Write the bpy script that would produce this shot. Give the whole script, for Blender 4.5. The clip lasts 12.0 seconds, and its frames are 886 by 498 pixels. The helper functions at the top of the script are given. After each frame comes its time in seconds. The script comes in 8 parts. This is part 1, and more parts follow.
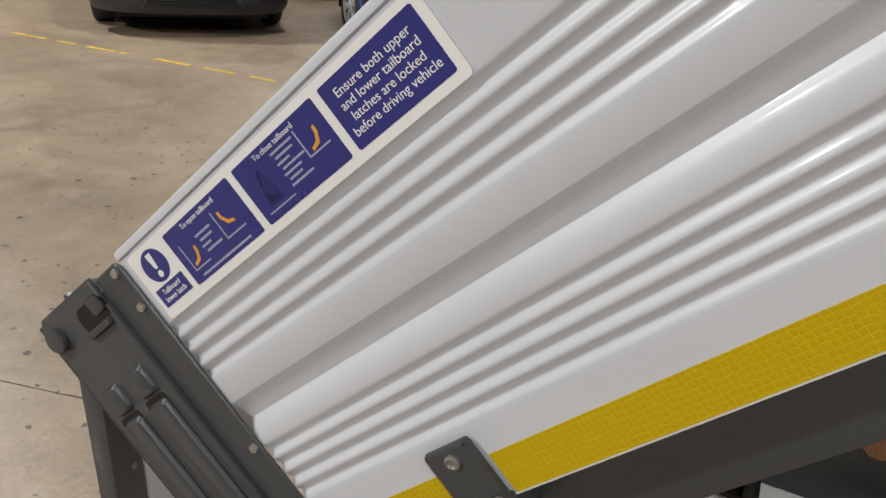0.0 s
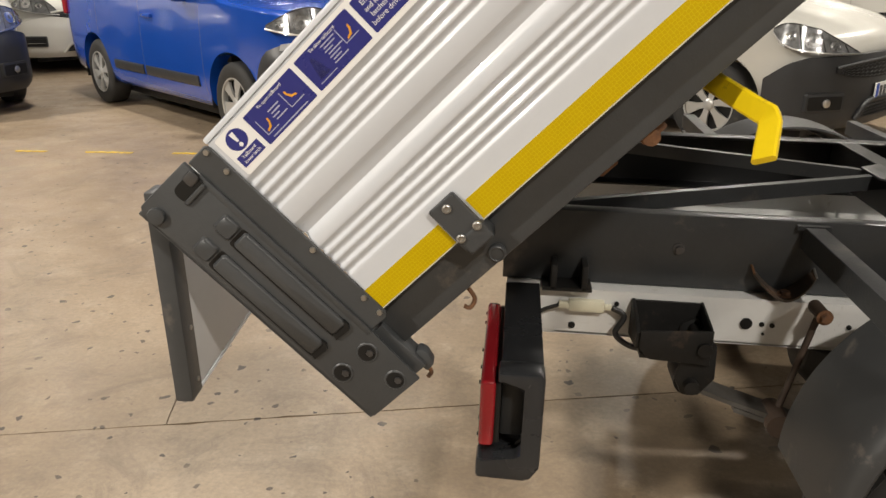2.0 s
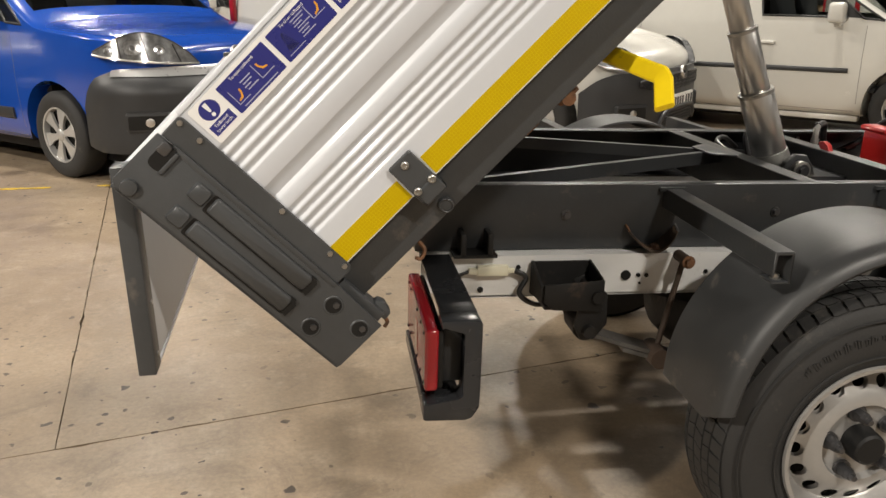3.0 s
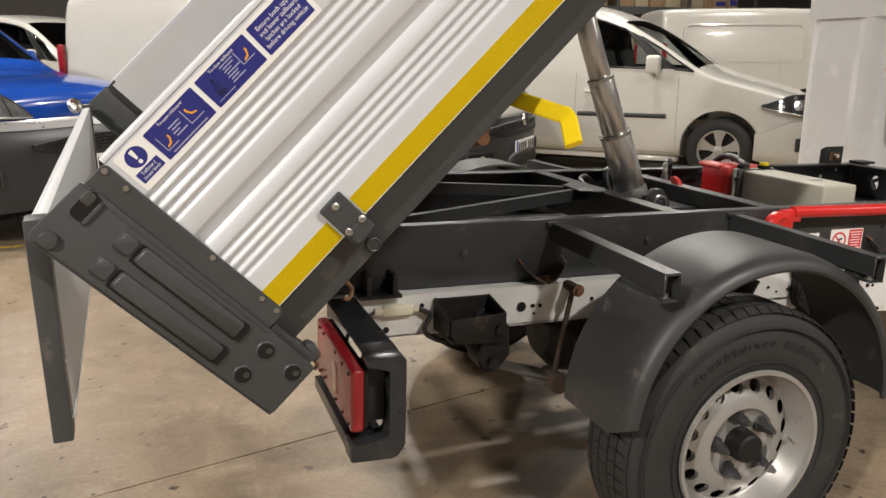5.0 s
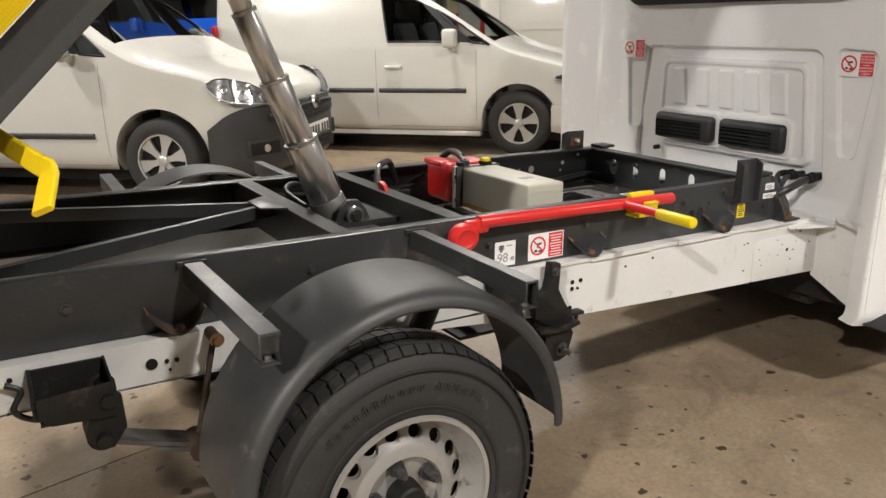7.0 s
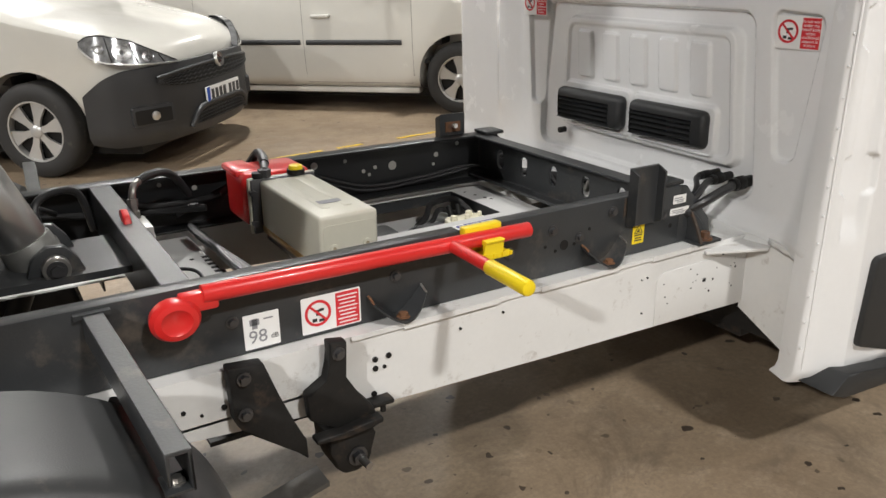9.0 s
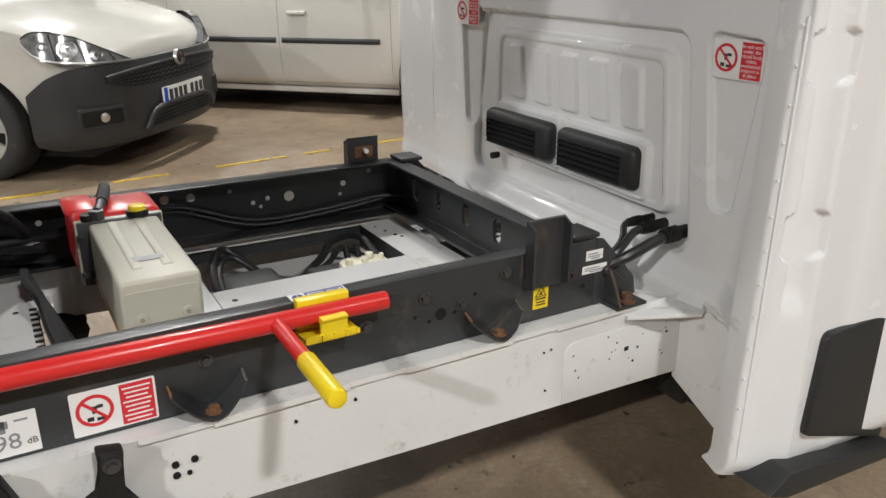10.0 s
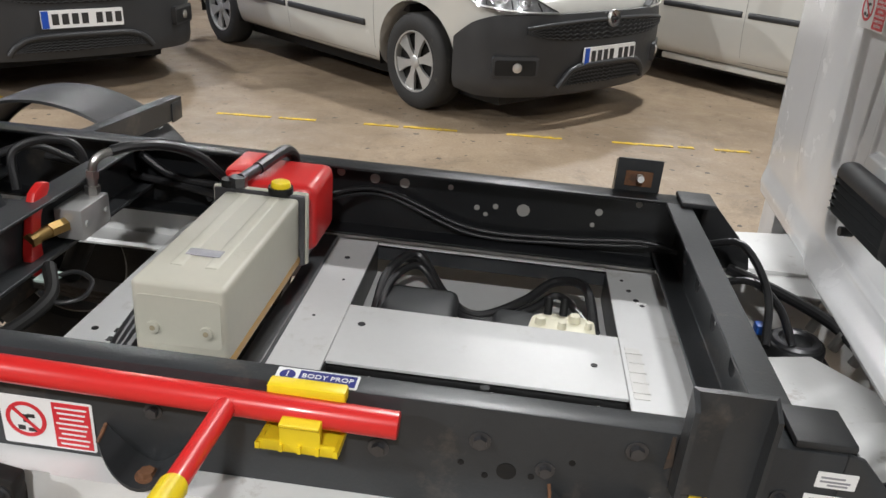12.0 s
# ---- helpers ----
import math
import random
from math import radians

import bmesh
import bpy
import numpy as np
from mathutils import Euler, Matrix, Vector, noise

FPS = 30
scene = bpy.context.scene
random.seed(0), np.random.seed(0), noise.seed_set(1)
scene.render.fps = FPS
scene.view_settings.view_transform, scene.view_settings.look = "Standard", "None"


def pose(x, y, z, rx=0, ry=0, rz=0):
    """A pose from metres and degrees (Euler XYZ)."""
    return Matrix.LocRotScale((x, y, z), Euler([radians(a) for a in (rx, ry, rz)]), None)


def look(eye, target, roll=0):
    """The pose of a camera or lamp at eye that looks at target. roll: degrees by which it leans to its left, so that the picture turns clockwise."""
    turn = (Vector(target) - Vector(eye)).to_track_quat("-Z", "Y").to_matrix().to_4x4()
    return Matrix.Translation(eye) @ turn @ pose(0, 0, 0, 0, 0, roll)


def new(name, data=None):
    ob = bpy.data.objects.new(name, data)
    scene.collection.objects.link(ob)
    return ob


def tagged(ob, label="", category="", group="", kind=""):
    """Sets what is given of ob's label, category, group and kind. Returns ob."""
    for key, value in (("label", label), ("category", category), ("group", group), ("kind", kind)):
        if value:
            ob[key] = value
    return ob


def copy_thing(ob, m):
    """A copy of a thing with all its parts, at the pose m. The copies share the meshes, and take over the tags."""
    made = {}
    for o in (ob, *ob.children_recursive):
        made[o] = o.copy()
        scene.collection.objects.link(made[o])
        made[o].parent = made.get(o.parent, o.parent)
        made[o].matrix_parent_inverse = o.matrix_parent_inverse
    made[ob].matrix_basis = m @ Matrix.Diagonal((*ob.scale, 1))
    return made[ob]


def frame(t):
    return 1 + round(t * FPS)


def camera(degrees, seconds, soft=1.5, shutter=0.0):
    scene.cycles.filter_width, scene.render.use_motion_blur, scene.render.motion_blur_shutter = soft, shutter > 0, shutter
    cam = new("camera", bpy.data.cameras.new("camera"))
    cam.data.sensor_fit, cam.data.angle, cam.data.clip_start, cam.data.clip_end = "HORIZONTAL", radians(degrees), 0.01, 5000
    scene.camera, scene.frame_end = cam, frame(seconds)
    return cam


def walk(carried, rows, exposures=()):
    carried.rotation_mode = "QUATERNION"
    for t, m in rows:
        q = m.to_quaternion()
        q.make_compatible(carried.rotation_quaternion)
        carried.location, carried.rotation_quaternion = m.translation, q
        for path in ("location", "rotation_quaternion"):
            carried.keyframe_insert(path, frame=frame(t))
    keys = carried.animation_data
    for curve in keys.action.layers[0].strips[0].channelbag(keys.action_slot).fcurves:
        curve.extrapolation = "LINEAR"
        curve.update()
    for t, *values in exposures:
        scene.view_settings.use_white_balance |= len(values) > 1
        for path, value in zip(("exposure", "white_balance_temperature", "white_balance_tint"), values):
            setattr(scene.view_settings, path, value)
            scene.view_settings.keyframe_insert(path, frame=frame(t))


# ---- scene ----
cam = camera(59.8, 12.0)
PATH = [
    (0, (0.03, -0.93, 1.343), (-0.695, 0.737, 0.51), 4.3),
    (0.5, (0.103, -1.092, 1.295), (-0.586, 0.625, 0.537), 2.7),
    (1, (0.121, -1.232, 1.305), (-0.471, 0.524, 0.554), 0.8),
    (1.5, (0.072, -1.356, 1.277), (-0.311, 0.466, 0.547), 0.2),
    (2, (-0.042, -1.467, 1.266), (-0.226, 0.4, 0.574), -0.3),
    (2.5, (-0.102, -1.599, 1.19), (-0.088, 0.303, 0.571), 0.0),
    (2.7, (-0.153, -1.63, 1.203), (-0.026, 0.266, 0.58), -0.1),
    (4.3, (-0.437, -1.631, 1.175), (0.126, 0.22, 0.668), 0.6),
    (4.5, (-0.43, -1.63, 1.179), (0.163, 0.213, 0.677), 0.5),
    (5, (-0.373, -1.637, 1.191), (0.297, 0.182, 0.7), 0.0),
    (5.5, (-0.259, -1.647, 1.207), (0.498, 0.135, 0.709), -0.4),
    (6, (-0.128, -1.66, 1.229), (0.711, 0.083, 0.721), -0.7),
    (6.5, (0.034, -1.679, 1.263), (0.954, 0.015, 0.732), -1.0),
    (7, (0.19, -1.599, 1.266), (1.174, 0.046, 0.694), -1.3),
    (7.2, (0.251, -1.539, 1.266), (1.25, 0.089, 0.674), -1.3),
    (8.8, (0.878, -1.298, 1.292), (1.856, 0.296, 0.583), -2.0),
    (9, (0.965, -1.25, 1.29), (1.94, 0.344, 0.578), -1.8),
    (9.5, (1.178, -1.169, 1.295), (2.146, 0.427, 0.578), -1.4),
    (10, (1.4, -1.123, 1.304), (2.343, 0.485, 0.578), -0.9),
    (10.5, (1.607, -1.026, 1.287), (2.494, 0.604, 0.544), 0.1),
    (11, (1.787, -0.883, 1.278), (2.509, 0.809, 0.494), 0.9),
    (11.5, (1.927, -0.805, 1.27), (2.256, 0.989, 0.45), 1.9),
    (12, (2.028, -0.734, 1.287), (1.865, 1.079, 0.458), 3.0),
]
# the camera's white balance drifts a little as the view turns
BALANCE = [(0, -0.34, 6150, 10), (0.5, -0.2, 6200, 10), (1.2, -0.08, 6500, 10), (2, 0.04, 6800, 10), (4.5, 0.07, 6700, 11), (6, 0.18, 6500, 11), (7, 0.27, 6500, 11), (9, 0.16, 6250, 10), (10.5, -0.04, 6100, 10), (11, 0.0, 6000, 10), (12, 0.12, 6000, 10)]
walk(cam, [(t, look(eye, target, roll)) for t, eye, target, roll in PATH], BALANCE)

import collections
from mathutils.bvhtree import BVHTree

# ---- world and light ----
world = bpy.data.worlds.new("hall_world")
world.use_nodes = True
scene.world = world
world.node_tree.nodes["Background"].inputs["Color"].default_value = (1.0, 0.93, 0.82, 1)
world.node_tree.nodes["Background"].inputs["Strength"].default_value = 0.0
scene.view_settings.exposure = 0.0

LAMP_POWER = 395
LAMP_COLOUR = (1.0, 0.955, 0.885)
LAMP_PLACES = [(-3.2, 4.8, 0.72), (3.4, 4.8, 0.85), (-6.6, -5.4, 3.0), (2.4, -5.6, 1.22), (-9.5, 3.2, 2.3), (10, 4.8, 0.7), (-3.2, 11.5, 0.6), (3.4, 11.5, 0.7), (10, 11.5, 0.7), (-9.5, 11.5, 0.4), (9, -5.6, 0.8)]
LAMP_HEIGHT = 6.3


# ---- materials ----
def mat(name, colour, rough=0.5, metal=0.0, vary=0.12, scale=6.0, bump=0.0, bump_scale=120.0, coat=0.0,
        dirt=None, dirt_amount=0.0, dirt_scale=9.0, rough_vary=0.12, transmission=0.0, emit=0.0, rand=0.0, spec=0.5):
    """A paint, metal, plastic or rubber with fine and coarse unevenness."""
    m = bpy.data.materials.new(name)
    m.use_nodes = True
    nt = m.node_tree
    N, L = nt.nodes, nt.links
    p = N["Principled BSDF"]
    p.inputs["Metallic"].default_value = metal
    p.inputs["Coat Weight"].default_value = coat
    p.inputs["Coat Roughness"].default_value = 0.06
    p.inputs["Transmission Weight"].default_value = transmission
    p.inputs["Specular IOR Level"].default_value = spec
    co = N.new("ShaderNodeTexCoord")
    big = N.new("ShaderNodeTexNoise")
    big.inputs["Scale"].default_value, big.inputs["Detail"].default_value, big.inputs["Roughness"].default_value = scale, 6, 0.6
    fine = N.new("ShaderNodeTexNoise")
    fine.inputs["Scale"].default_value, fine.inputs["Detail"].default_value = scale * 14, 3
    L.new(co.outputs["Object"], big.inputs["Vector"])
    L.new(co.outputs["Object"], fine.inputs["Vector"])
    add = N.new("ShaderNodeMath")
    add.operation = "MULTIPLY_ADD"
    add.inputs[1].default_value = 0.35
    L.new(fine.outputs["Fac"], add.inputs[0])
    L.new(big.outputs["Fac"], add.inputs[2])
    ramp = N.new("ShaderNodeMapRange")
    ramp.inputs["From Min"].default_value, ramp.inputs["From Max"].default_value = 0.35, 1.0
    ramp.inputs["To Min"].default_value, ramp.inputs["To Max"].default_value = 1 - vary, 1 + vary
    L.new(add.outputs[0], ramp.inputs["Value"])
    last = ramp.outputs["Result"]
    if rand:
        info = N.new("ShaderNodeObjectInfo")
        rr = N.new("ShaderNodeMapRange")
        rr.inputs["To Min"].default_value, rr.inputs["To Max"].default_value = 1 - rand, 1 + rand
        L.new(info.outputs["Random"], rr.inputs["Value"])
        mu = N.new("ShaderNodeMath")
        mu.operation = "MULTIPLY"
        L.new(last, mu.inputs[0])
        L.new(rr.outputs["Result"], mu.inputs[1])
        last = mu.outputs[0]
    mul = N.new("ShaderNodeVectorMath")
    mul.operation = "SCALE"
    mul.inputs[0].default_value = colour
    L.new(last, mul.inputs["Scale"])
    out = mul.outputs["Vector"]
    if dirt:
        dn = N.new("ShaderNodeTexNoise")
        dn.inputs["Scale"].default_value, dn.inputs["Detail"].default_value, dn.inputs["Roughness"].default_value = dirt_scale, 8, 0.7
        L.new(co.outputs["Object"], dn.inputs["Vector"])
        dr = N.new("ShaderNodeMapRange")
        dr.inputs["From Min"].default_value, dr.inputs["From Max"].default_value = 0.62 - 0.3 * dirt_amount, 0.80 - 0.3 * dirt_amount
        L.new(dn.outputs["Fac"], dr.inputs["Value"])
        mix = N.new("ShaderNodeMix")
        mix.data_type = "RGBA"
        L.new(dr.outputs["Result"], mix.inputs["Factor"])
        L.new(out, mix.inputs["A"])
        mix.inputs["B"].default_value = (*dirt, 1)
        out = mix.outputs["Result"]
    L.new(out, p.inputs["Base Color"])
    if emit:
        p.inputs["Emission Color"].default_value = (*colour, 1)
        p.inputs["Emission Strength"].default_value = emit
    rv = N.new("ShaderNodeMapRange")
    rv.inputs["To Min"].default_value, rv.inputs["To Max"].default_value = max(rough - rough_vary, 0.02), min(rough + rough_vary, 1)
    L.new(big.outputs["Fac"], rv.inputs["Value"])
    L.new(rv.outputs["Result"], p.inputs["Roughness"])
    if bump:
        bn = N.new("ShaderNodeTexNoise")
        bn.inputs["Scale"].default_value, bn.inputs["Detail"].default_value = bump_scale, 4
        L.new(co.outputs["Object"], bn.inputs["Vector"])
        bp = N.new("ShaderNodeBump")
        bp.inputs["Strength"].default_value, bp.inputs["Distance"].default_value = bump, 0.002
        L.new(bn.outputs["Fac"], bp.inputs["Height"])
        L.new(bp.outputs["Normal"], p.inputs["Normal"])
    return m


GREY = mat("dark_grey_powder_coat", (0.050, 0.053, 0.056), 0.42, vary=0.14, bump=0.18, bump_scale=260, dirt=(0.16, 0.14, 0.12), dirt_amount=0.05)
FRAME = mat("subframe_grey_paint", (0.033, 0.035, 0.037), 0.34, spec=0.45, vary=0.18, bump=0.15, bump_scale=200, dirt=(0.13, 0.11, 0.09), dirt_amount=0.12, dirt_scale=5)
# much darker tone than FRAME, used on the whole far rail
FRAME_FAR = mat("near_black_rail_steel", (0.010, 0.0105, 0.0115), 0.36, spec=0.4, vary=0.2, bump=0.15, bump_scale=200, dirt=(0.05, 0.042, 0.034), dirt_amount=0.10, dirt_scale=6)
WHITE_ALU = mat("white_powder_coated_aluminium", (0.575, 0.595, 0.63), 0.38, vary=0.03, coat=0.15, bump=0.05, bump_scale=300)
WHITE = mat("white_cab_paint", (0.79, 0.795, 0.80), 0.26, vary=0.03, coat=0.6, rough_vary=0.05, dirt=(0.5, 0.47, 0.42), dirt_amount=0.0, dirt_scale=4)
FRAME_WHITE = mat("white_chassis_paint", (0.70, 0.70, 0.69), 0.4, vary=0.05, dirt=(0.33, 0.29, 0.25), dirt_amount=0.10, dirt_scale=14)
DECK = mat("white_grey_deck_paint", (0.55, 0.55, 0.545), 0.36, vary=0.05, dirt=(0.36, 0.34, 0.30), dirt_amount=0.12, dirt_scale=7)
INNER = mat("pale_grey_body_lining", (0.55, 0.56, 0.57), 0.5, vary=0.04)
PLASTIC = mat("black_moulded_plastic", (0.022, 0.023, 0.024), 0.48, vary=0.12, bump=0.3, bump_scale=500)
GUARD = mat("mudguard_grey_plastic", (0.034, 0.035, 0.036), 0.44, vary=0.12, bump=0.15, bump_scale=400, dirt=(0.15, 0.13, 0.11), dirt_amount=0.03)
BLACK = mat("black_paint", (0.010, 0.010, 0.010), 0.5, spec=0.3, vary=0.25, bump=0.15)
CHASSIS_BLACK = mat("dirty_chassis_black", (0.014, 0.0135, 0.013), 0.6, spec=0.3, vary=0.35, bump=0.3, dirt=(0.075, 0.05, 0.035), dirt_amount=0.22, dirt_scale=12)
RUBBER = mat("tyre_rubber", (0.022, 0.0215, 0.021), 0.72, vary=0.2, bump=0.25, bump_scale=180, dirt=(0.085, 0.075, 0.062), dirt_amount=0.12, dirt_scale=10)
HOSE = mat("black_hose_rubber", (0.016, 0.016, 0.017), 0.38, vary=0.2, bump=0.1)
SILVER = mat("silver_wheel_paint", (0.40, 0.39, 0.375), 0.36, metal=0.5, vary=0.08, dirt=(0.22, 0.19, 0.16), dirt_amount=0.12, dirt_scale=10)
STEEL = mat("galvanised_steel", (0.42, 0.41, 0.39), 0.34, metal=0.9, vary=0.15, bump=0.1)
NUT = mat("dull_nut_steel", (0.11, 0.11, 0.115), 0.4, metal=0.8, vary=0.25, bump=0.2)
CHROME = mat("polished_cylinder_steel", (0.66, 0.655, 0.64), 0.33, metal=1.0, vary=0.04, scale=3, rough_vary=0.04)
RED = mat("red_powder_coat", (0.62, 0.022, 0.020), 0.32, vary=0.08, coat=0.3)
REDLENS = mat("red_lamp_lens", (0.30, 0.012, 0.018), 0.22, vary=0.08, coat=0.25, rough_vary=0.05)
PALELENS = mat("pale_pink_lamp_lens", (0.42, 0.17, 0.14), 0.12, vary=0.1, coat=0.6)
YELLOW = mat("yellow_paint", (0.80, 0.58, 0.010), 0.38, vary=0.08, dirt=(0.16, 0.10, 0.03), dirt_amount=0.06, dirt_scale=30)
YPLASTIC = mat("yellow_plastic", (0.82, 0.62, 0.012), 0.36, vary=0.05)
BLUE = mat("blue_sticker", (0.026, 0.030, 0.19), 0.30, vary=0.08)
STICKER_WHITE = mat("white_sticker_print", (0.80, 0.80, 0.79), 0.35, vary=0.02)
STICKER_RED = mat("red_sticker_print", (0.62, 0.030, 0.040), 0.35, vary=0.04)
STICKER_GREY = mat("grey_sticker_print", (0.25, 0.25, 0.27), 0.4, vary=0.05)
STICKER_DARK = mat("black_sticker_print", (0.03, 0.03, 0.03), 0.4, vary=0.05)
ORANGE = mat("orange_sticker_print", (0.72, 0.33, 0.03), 0.4, vary=0.05)
RUST = mat("rusted_steel", (0.16, 0.075, 0.035), 0.8, vary=0.4, scale=22, bump=0.6, bump_scale=160, dirt=(0.05, 0.035, 0.03), dirt_amount=0.4, dirt_scale=25)
BRASS = mat("brass_fitting", (0.36, 0.24, 0.09), 0.5, metal=0.9, vary=0.2)
TANK = mat("translucent_tank_plastic", (0.66, 0.64, 0.54), 0.42, vary=0.06, transmission=0.3, dirt=(0.42, 0.36, 0.24), dirt_amount=0.05, dirt_scale=6)
OIL = mat("brown_oil_in_tank", (0.42, 0.25, 0.08), 0.35, vary=0.1)
CREAM = mat("cream_plastic", (0.72, 0.69, 0.54), 0.45, vary=0.1)
SEAL = mat("black_window_rubber", (0.014, 0.014, 0.014), 0.5, vary=0.1)
DARKGLASS = mat("dark_window_glass", (0.012, 0.015, 0.016), 0.05, vary=0.1, rough_vary=0.02, spec=0.7)


def tape_material():
    """Yellow retroreflective tape with small hexagon cells."""
    m = mat("yellow_reflective_tape", (0.52, 0.355, 0.0005), 0.45, vary=0.08, spec=0.2)
    N, L = m.node_tree.nodes, m.node_tree.links
    p = N["Principled BSDF"]
    co = N.new("ShaderNodeTexCoord")
    vo = N.new("ShaderNodeTexVoronoi")
    vo.feature = "DISTANCE_TO_EDGE"
    part_xyz, flat = N.new("ShaderNodeSeparateXYZ"), N.new("ShaderNodeCombineXYZ")
    L.new(co.outputs["Object"], part_xyz.inputs["Vector"])
    L.new(part_xyz.outputs["X"], flat.inputs["X"])
    L.new(part_xyz.outputs["Z"], flat.inputs["Y"])
    vo.inputs["Scale"].default_value, vo.inputs["Randomness"].default_value = 200, 0.35
    vo.voronoi_dimensions = "2D"
    L.new(flat.outputs["Vector"], vo.inputs["Vector"])
    mr = N.new("ShaderNodeMapRange")
    mr.inputs["From Min"].default_value, mr.inputs["From Max"].default_value = 0.02, 0.10
    mr.inputs["To Min"].default_value, mr.inputs["To Max"].default_value = 0.0, 1.0
    L.new(vo.outputs["Distance"], mr.inputs["Value"])
    old = p.inputs["Base Color"].links[0].from_socket
    mix = N.new("ShaderNodeMix")
    mix.data_type = "RGBA"
    L.new(mr.outputs["Result"], mix.inputs["Factor"])
    mix.inputs["A"].default_value = (0.58, 0.44, 0.004, 1)
    L.new(old, mix.inputs["B"])
    L.new(mix.outputs["Result"], p.inputs["Base Color"])
    bp = N.new("ShaderNodeBump")
    bp.inputs["Strength"].default_value, bp.inputs["Distance"].default_value = 0.35, 0.001
    L.new(mr.outputs["Result"], bp.inputs["Height"])
    L.new(bp.outputs["Normal"], p.inputs["Normal"])
    return m


TAPE = tape_material()


def concrete_material():
    """Worn, sealed warehouse concrete: cloudy beige, scuffs, dark spots and a soft sheen."""
    m = bpy.data.materials.new("worn_sealed_concrete")
    m.use_nodes = True
    N, L = m.node_tree.nodes, m.node_tree.links
    p = N["Principled BSDF"]
    geo = N.new("ShaderNodeNewGeometry")

    def noise_at(scale, detail=8, rough=0.6, dist=0.0):
        n = N.new("ShaderNodeTexNoise")
        n.inputs["Scale"].default_value, n.inputs["Detail"].default_value = scale, detail
        n.inputs["Roughness"].default_value, n.inputs["Distortion"].default_value = rough, dist
        L.new(geo.outputs["Position"], n.inputs["Vector"])
        return n.outputs["Fac"]

    def rng(src, a, b, lo=0.0, hi=1.0):
        r = N.new("ShaderNodeMapRange")
        for k, v in (("From Min", a), ("From Max", b), ("To Min", lo), ("To Max", hi)):
            r.inputs[k].default_value = v
        L.new(src, r.inputs["Value"])
        return r.outputs["Result"]

    def blend(fac, a, b):
        x = N.new("ShaderNodeMix")
        x.data_type = "RGBA"
        L.new(fac, x.inputs["Factor"])
        for key, v in (("A", a), ("B", b)):
            if isinstance(v, tuple):
                x.inputs[key].default_value = (*v, 1)
            else:
                L.new(v, x.inputs[key])
        return x.outputs["Result"]

    def times(a, b):
        x = N.new("ShaderNodeMath")
        x.operation = "MULTIPLY"
        L.new(a, x.inputs[0])
        L.new(b, x.inputs[1])
        return x.outputs[0]

    clouds = noise_at(0.9, 9, 0.62, 0.4)
    c = blend(rng(clouds, 0.30, 0.70), (0.215, 0.158, 0.104), (0.395, 0.305, 0.208))
    c = blend(rng(noise_at(7, 9, 0.75), 0.50, 0.72, 0, 0.75), c, (0.46, 0.37, 0.27))
    c = blend(rng(noise_at(2.3, 10, 0.78, 1.2), 0.51, 0.68, 0, 0.70), c, (0.115, 0.090, 0.066))
    c = blend(rng(noise_at(0.35, 6, 0.6, 0.8), 0.42, 0.66, 0, 0.5), c, (0.125, 0.098, 0.070))
    c = blend(rng(noise_at(60, 4, 0.7), 0.35, 0.72, 0, 0.55), c, (0.16, 0.12, 0.085))
    vo = N.new("ShaderNodeTexVoronoi")
    vo.voronoi_dimensions = "2D"
    vo.inputs["Scale"].default_value = 5.5
    warp = N.new("ShaderNodeVectorMath")
    warp.operation = "MULTIPLY_ADD"
    wn = N.new("ShaderNodeTexNoise")
    wn.inputs["Scale"].default_value = 30
    L.new(geo.outputs["Position"], wn.inputs["Vector"])
    L.new(wn.outputs["Color"], warp.inputs[0])
    warp.inputs[1].default_value = (0.035, 0.035, 0)
    L.new(geo.outputs["Position"], warp.inputs[2])
    L.new(warp.outputs["Vector"], vo.inputs["Vector"])
    sep = N.new("ShaderNodeSeparateColor")
    L.new(vo.outputs["Color"], sep.inputs["Color"])
    size = rng(sep.outputs["Red"], 0.35, 1.0, 0.0, 0.085)
    near = N.new("ShaderNodeMath")
    near.operation = "LESS_THAN"
    L.new(vo.outputs["Distance"], near.inputs[0])
    L.new(size, near.inputs[1])
    c = blend(times(near.outputs[0], rng(noise_at(1.1, 3), 0.38, 0.50, 0, 0.95)), c, (0.040, 0.030, 0.023))
    # fine dark drips
    vo = N.new("ShaderNodeTexVoronoi")
    vo.voronoi_dimensions = "2D"
    vo.inputs["Scale"].default_value = 13.0
    L.new(warp.outputs["Vector"], vo.inputs["Vector"])
    sep = N.new("ShaderNodeSeparateColor")
    L.new(vo.outputs["Color"], sep.inputs["Color"])
    size = rng(sep.outputs["Green"], 0.60, 1.0, 0.0, 0.14)
    near = N.new("ShaderNodeMath")
    near.operation = "LESS_THAN"
    L.new(vo.outputs["Distance"], near.inputs[0])
    L.new(size, near.inputs[1])
    c = blend(times(near.outputs[0], rng(noise_at(0.8, 4), 0.44, 0.54, 0, 0.9)), c, (0.055, 0.040, 0.030))
    c = blend(rng(noise_at(14, 9, 0.8, 0.6), 0.56, 0.70, 0, 0.45), c, (0.12, 0.09, 0.065))
    L.new(c, p.inputs["Base Color"])
    L.new(rng(noise_at(3.1, 7, 0.65), 0.3, 0.7, 0.30, 0.52), p.inputs["Roughness"])
    bp = N.new("ShaderNodeBump")
    bp.inputs["Strength"].default_value, bp.inputs["Distance"].default_value = 0.12, 0.003
    L.new(noise_at(38, 8, 0.7), bp.inputs["Height"])
    L.new(bp.outputs["Normal"], p.inputs["Normal"])
    return m


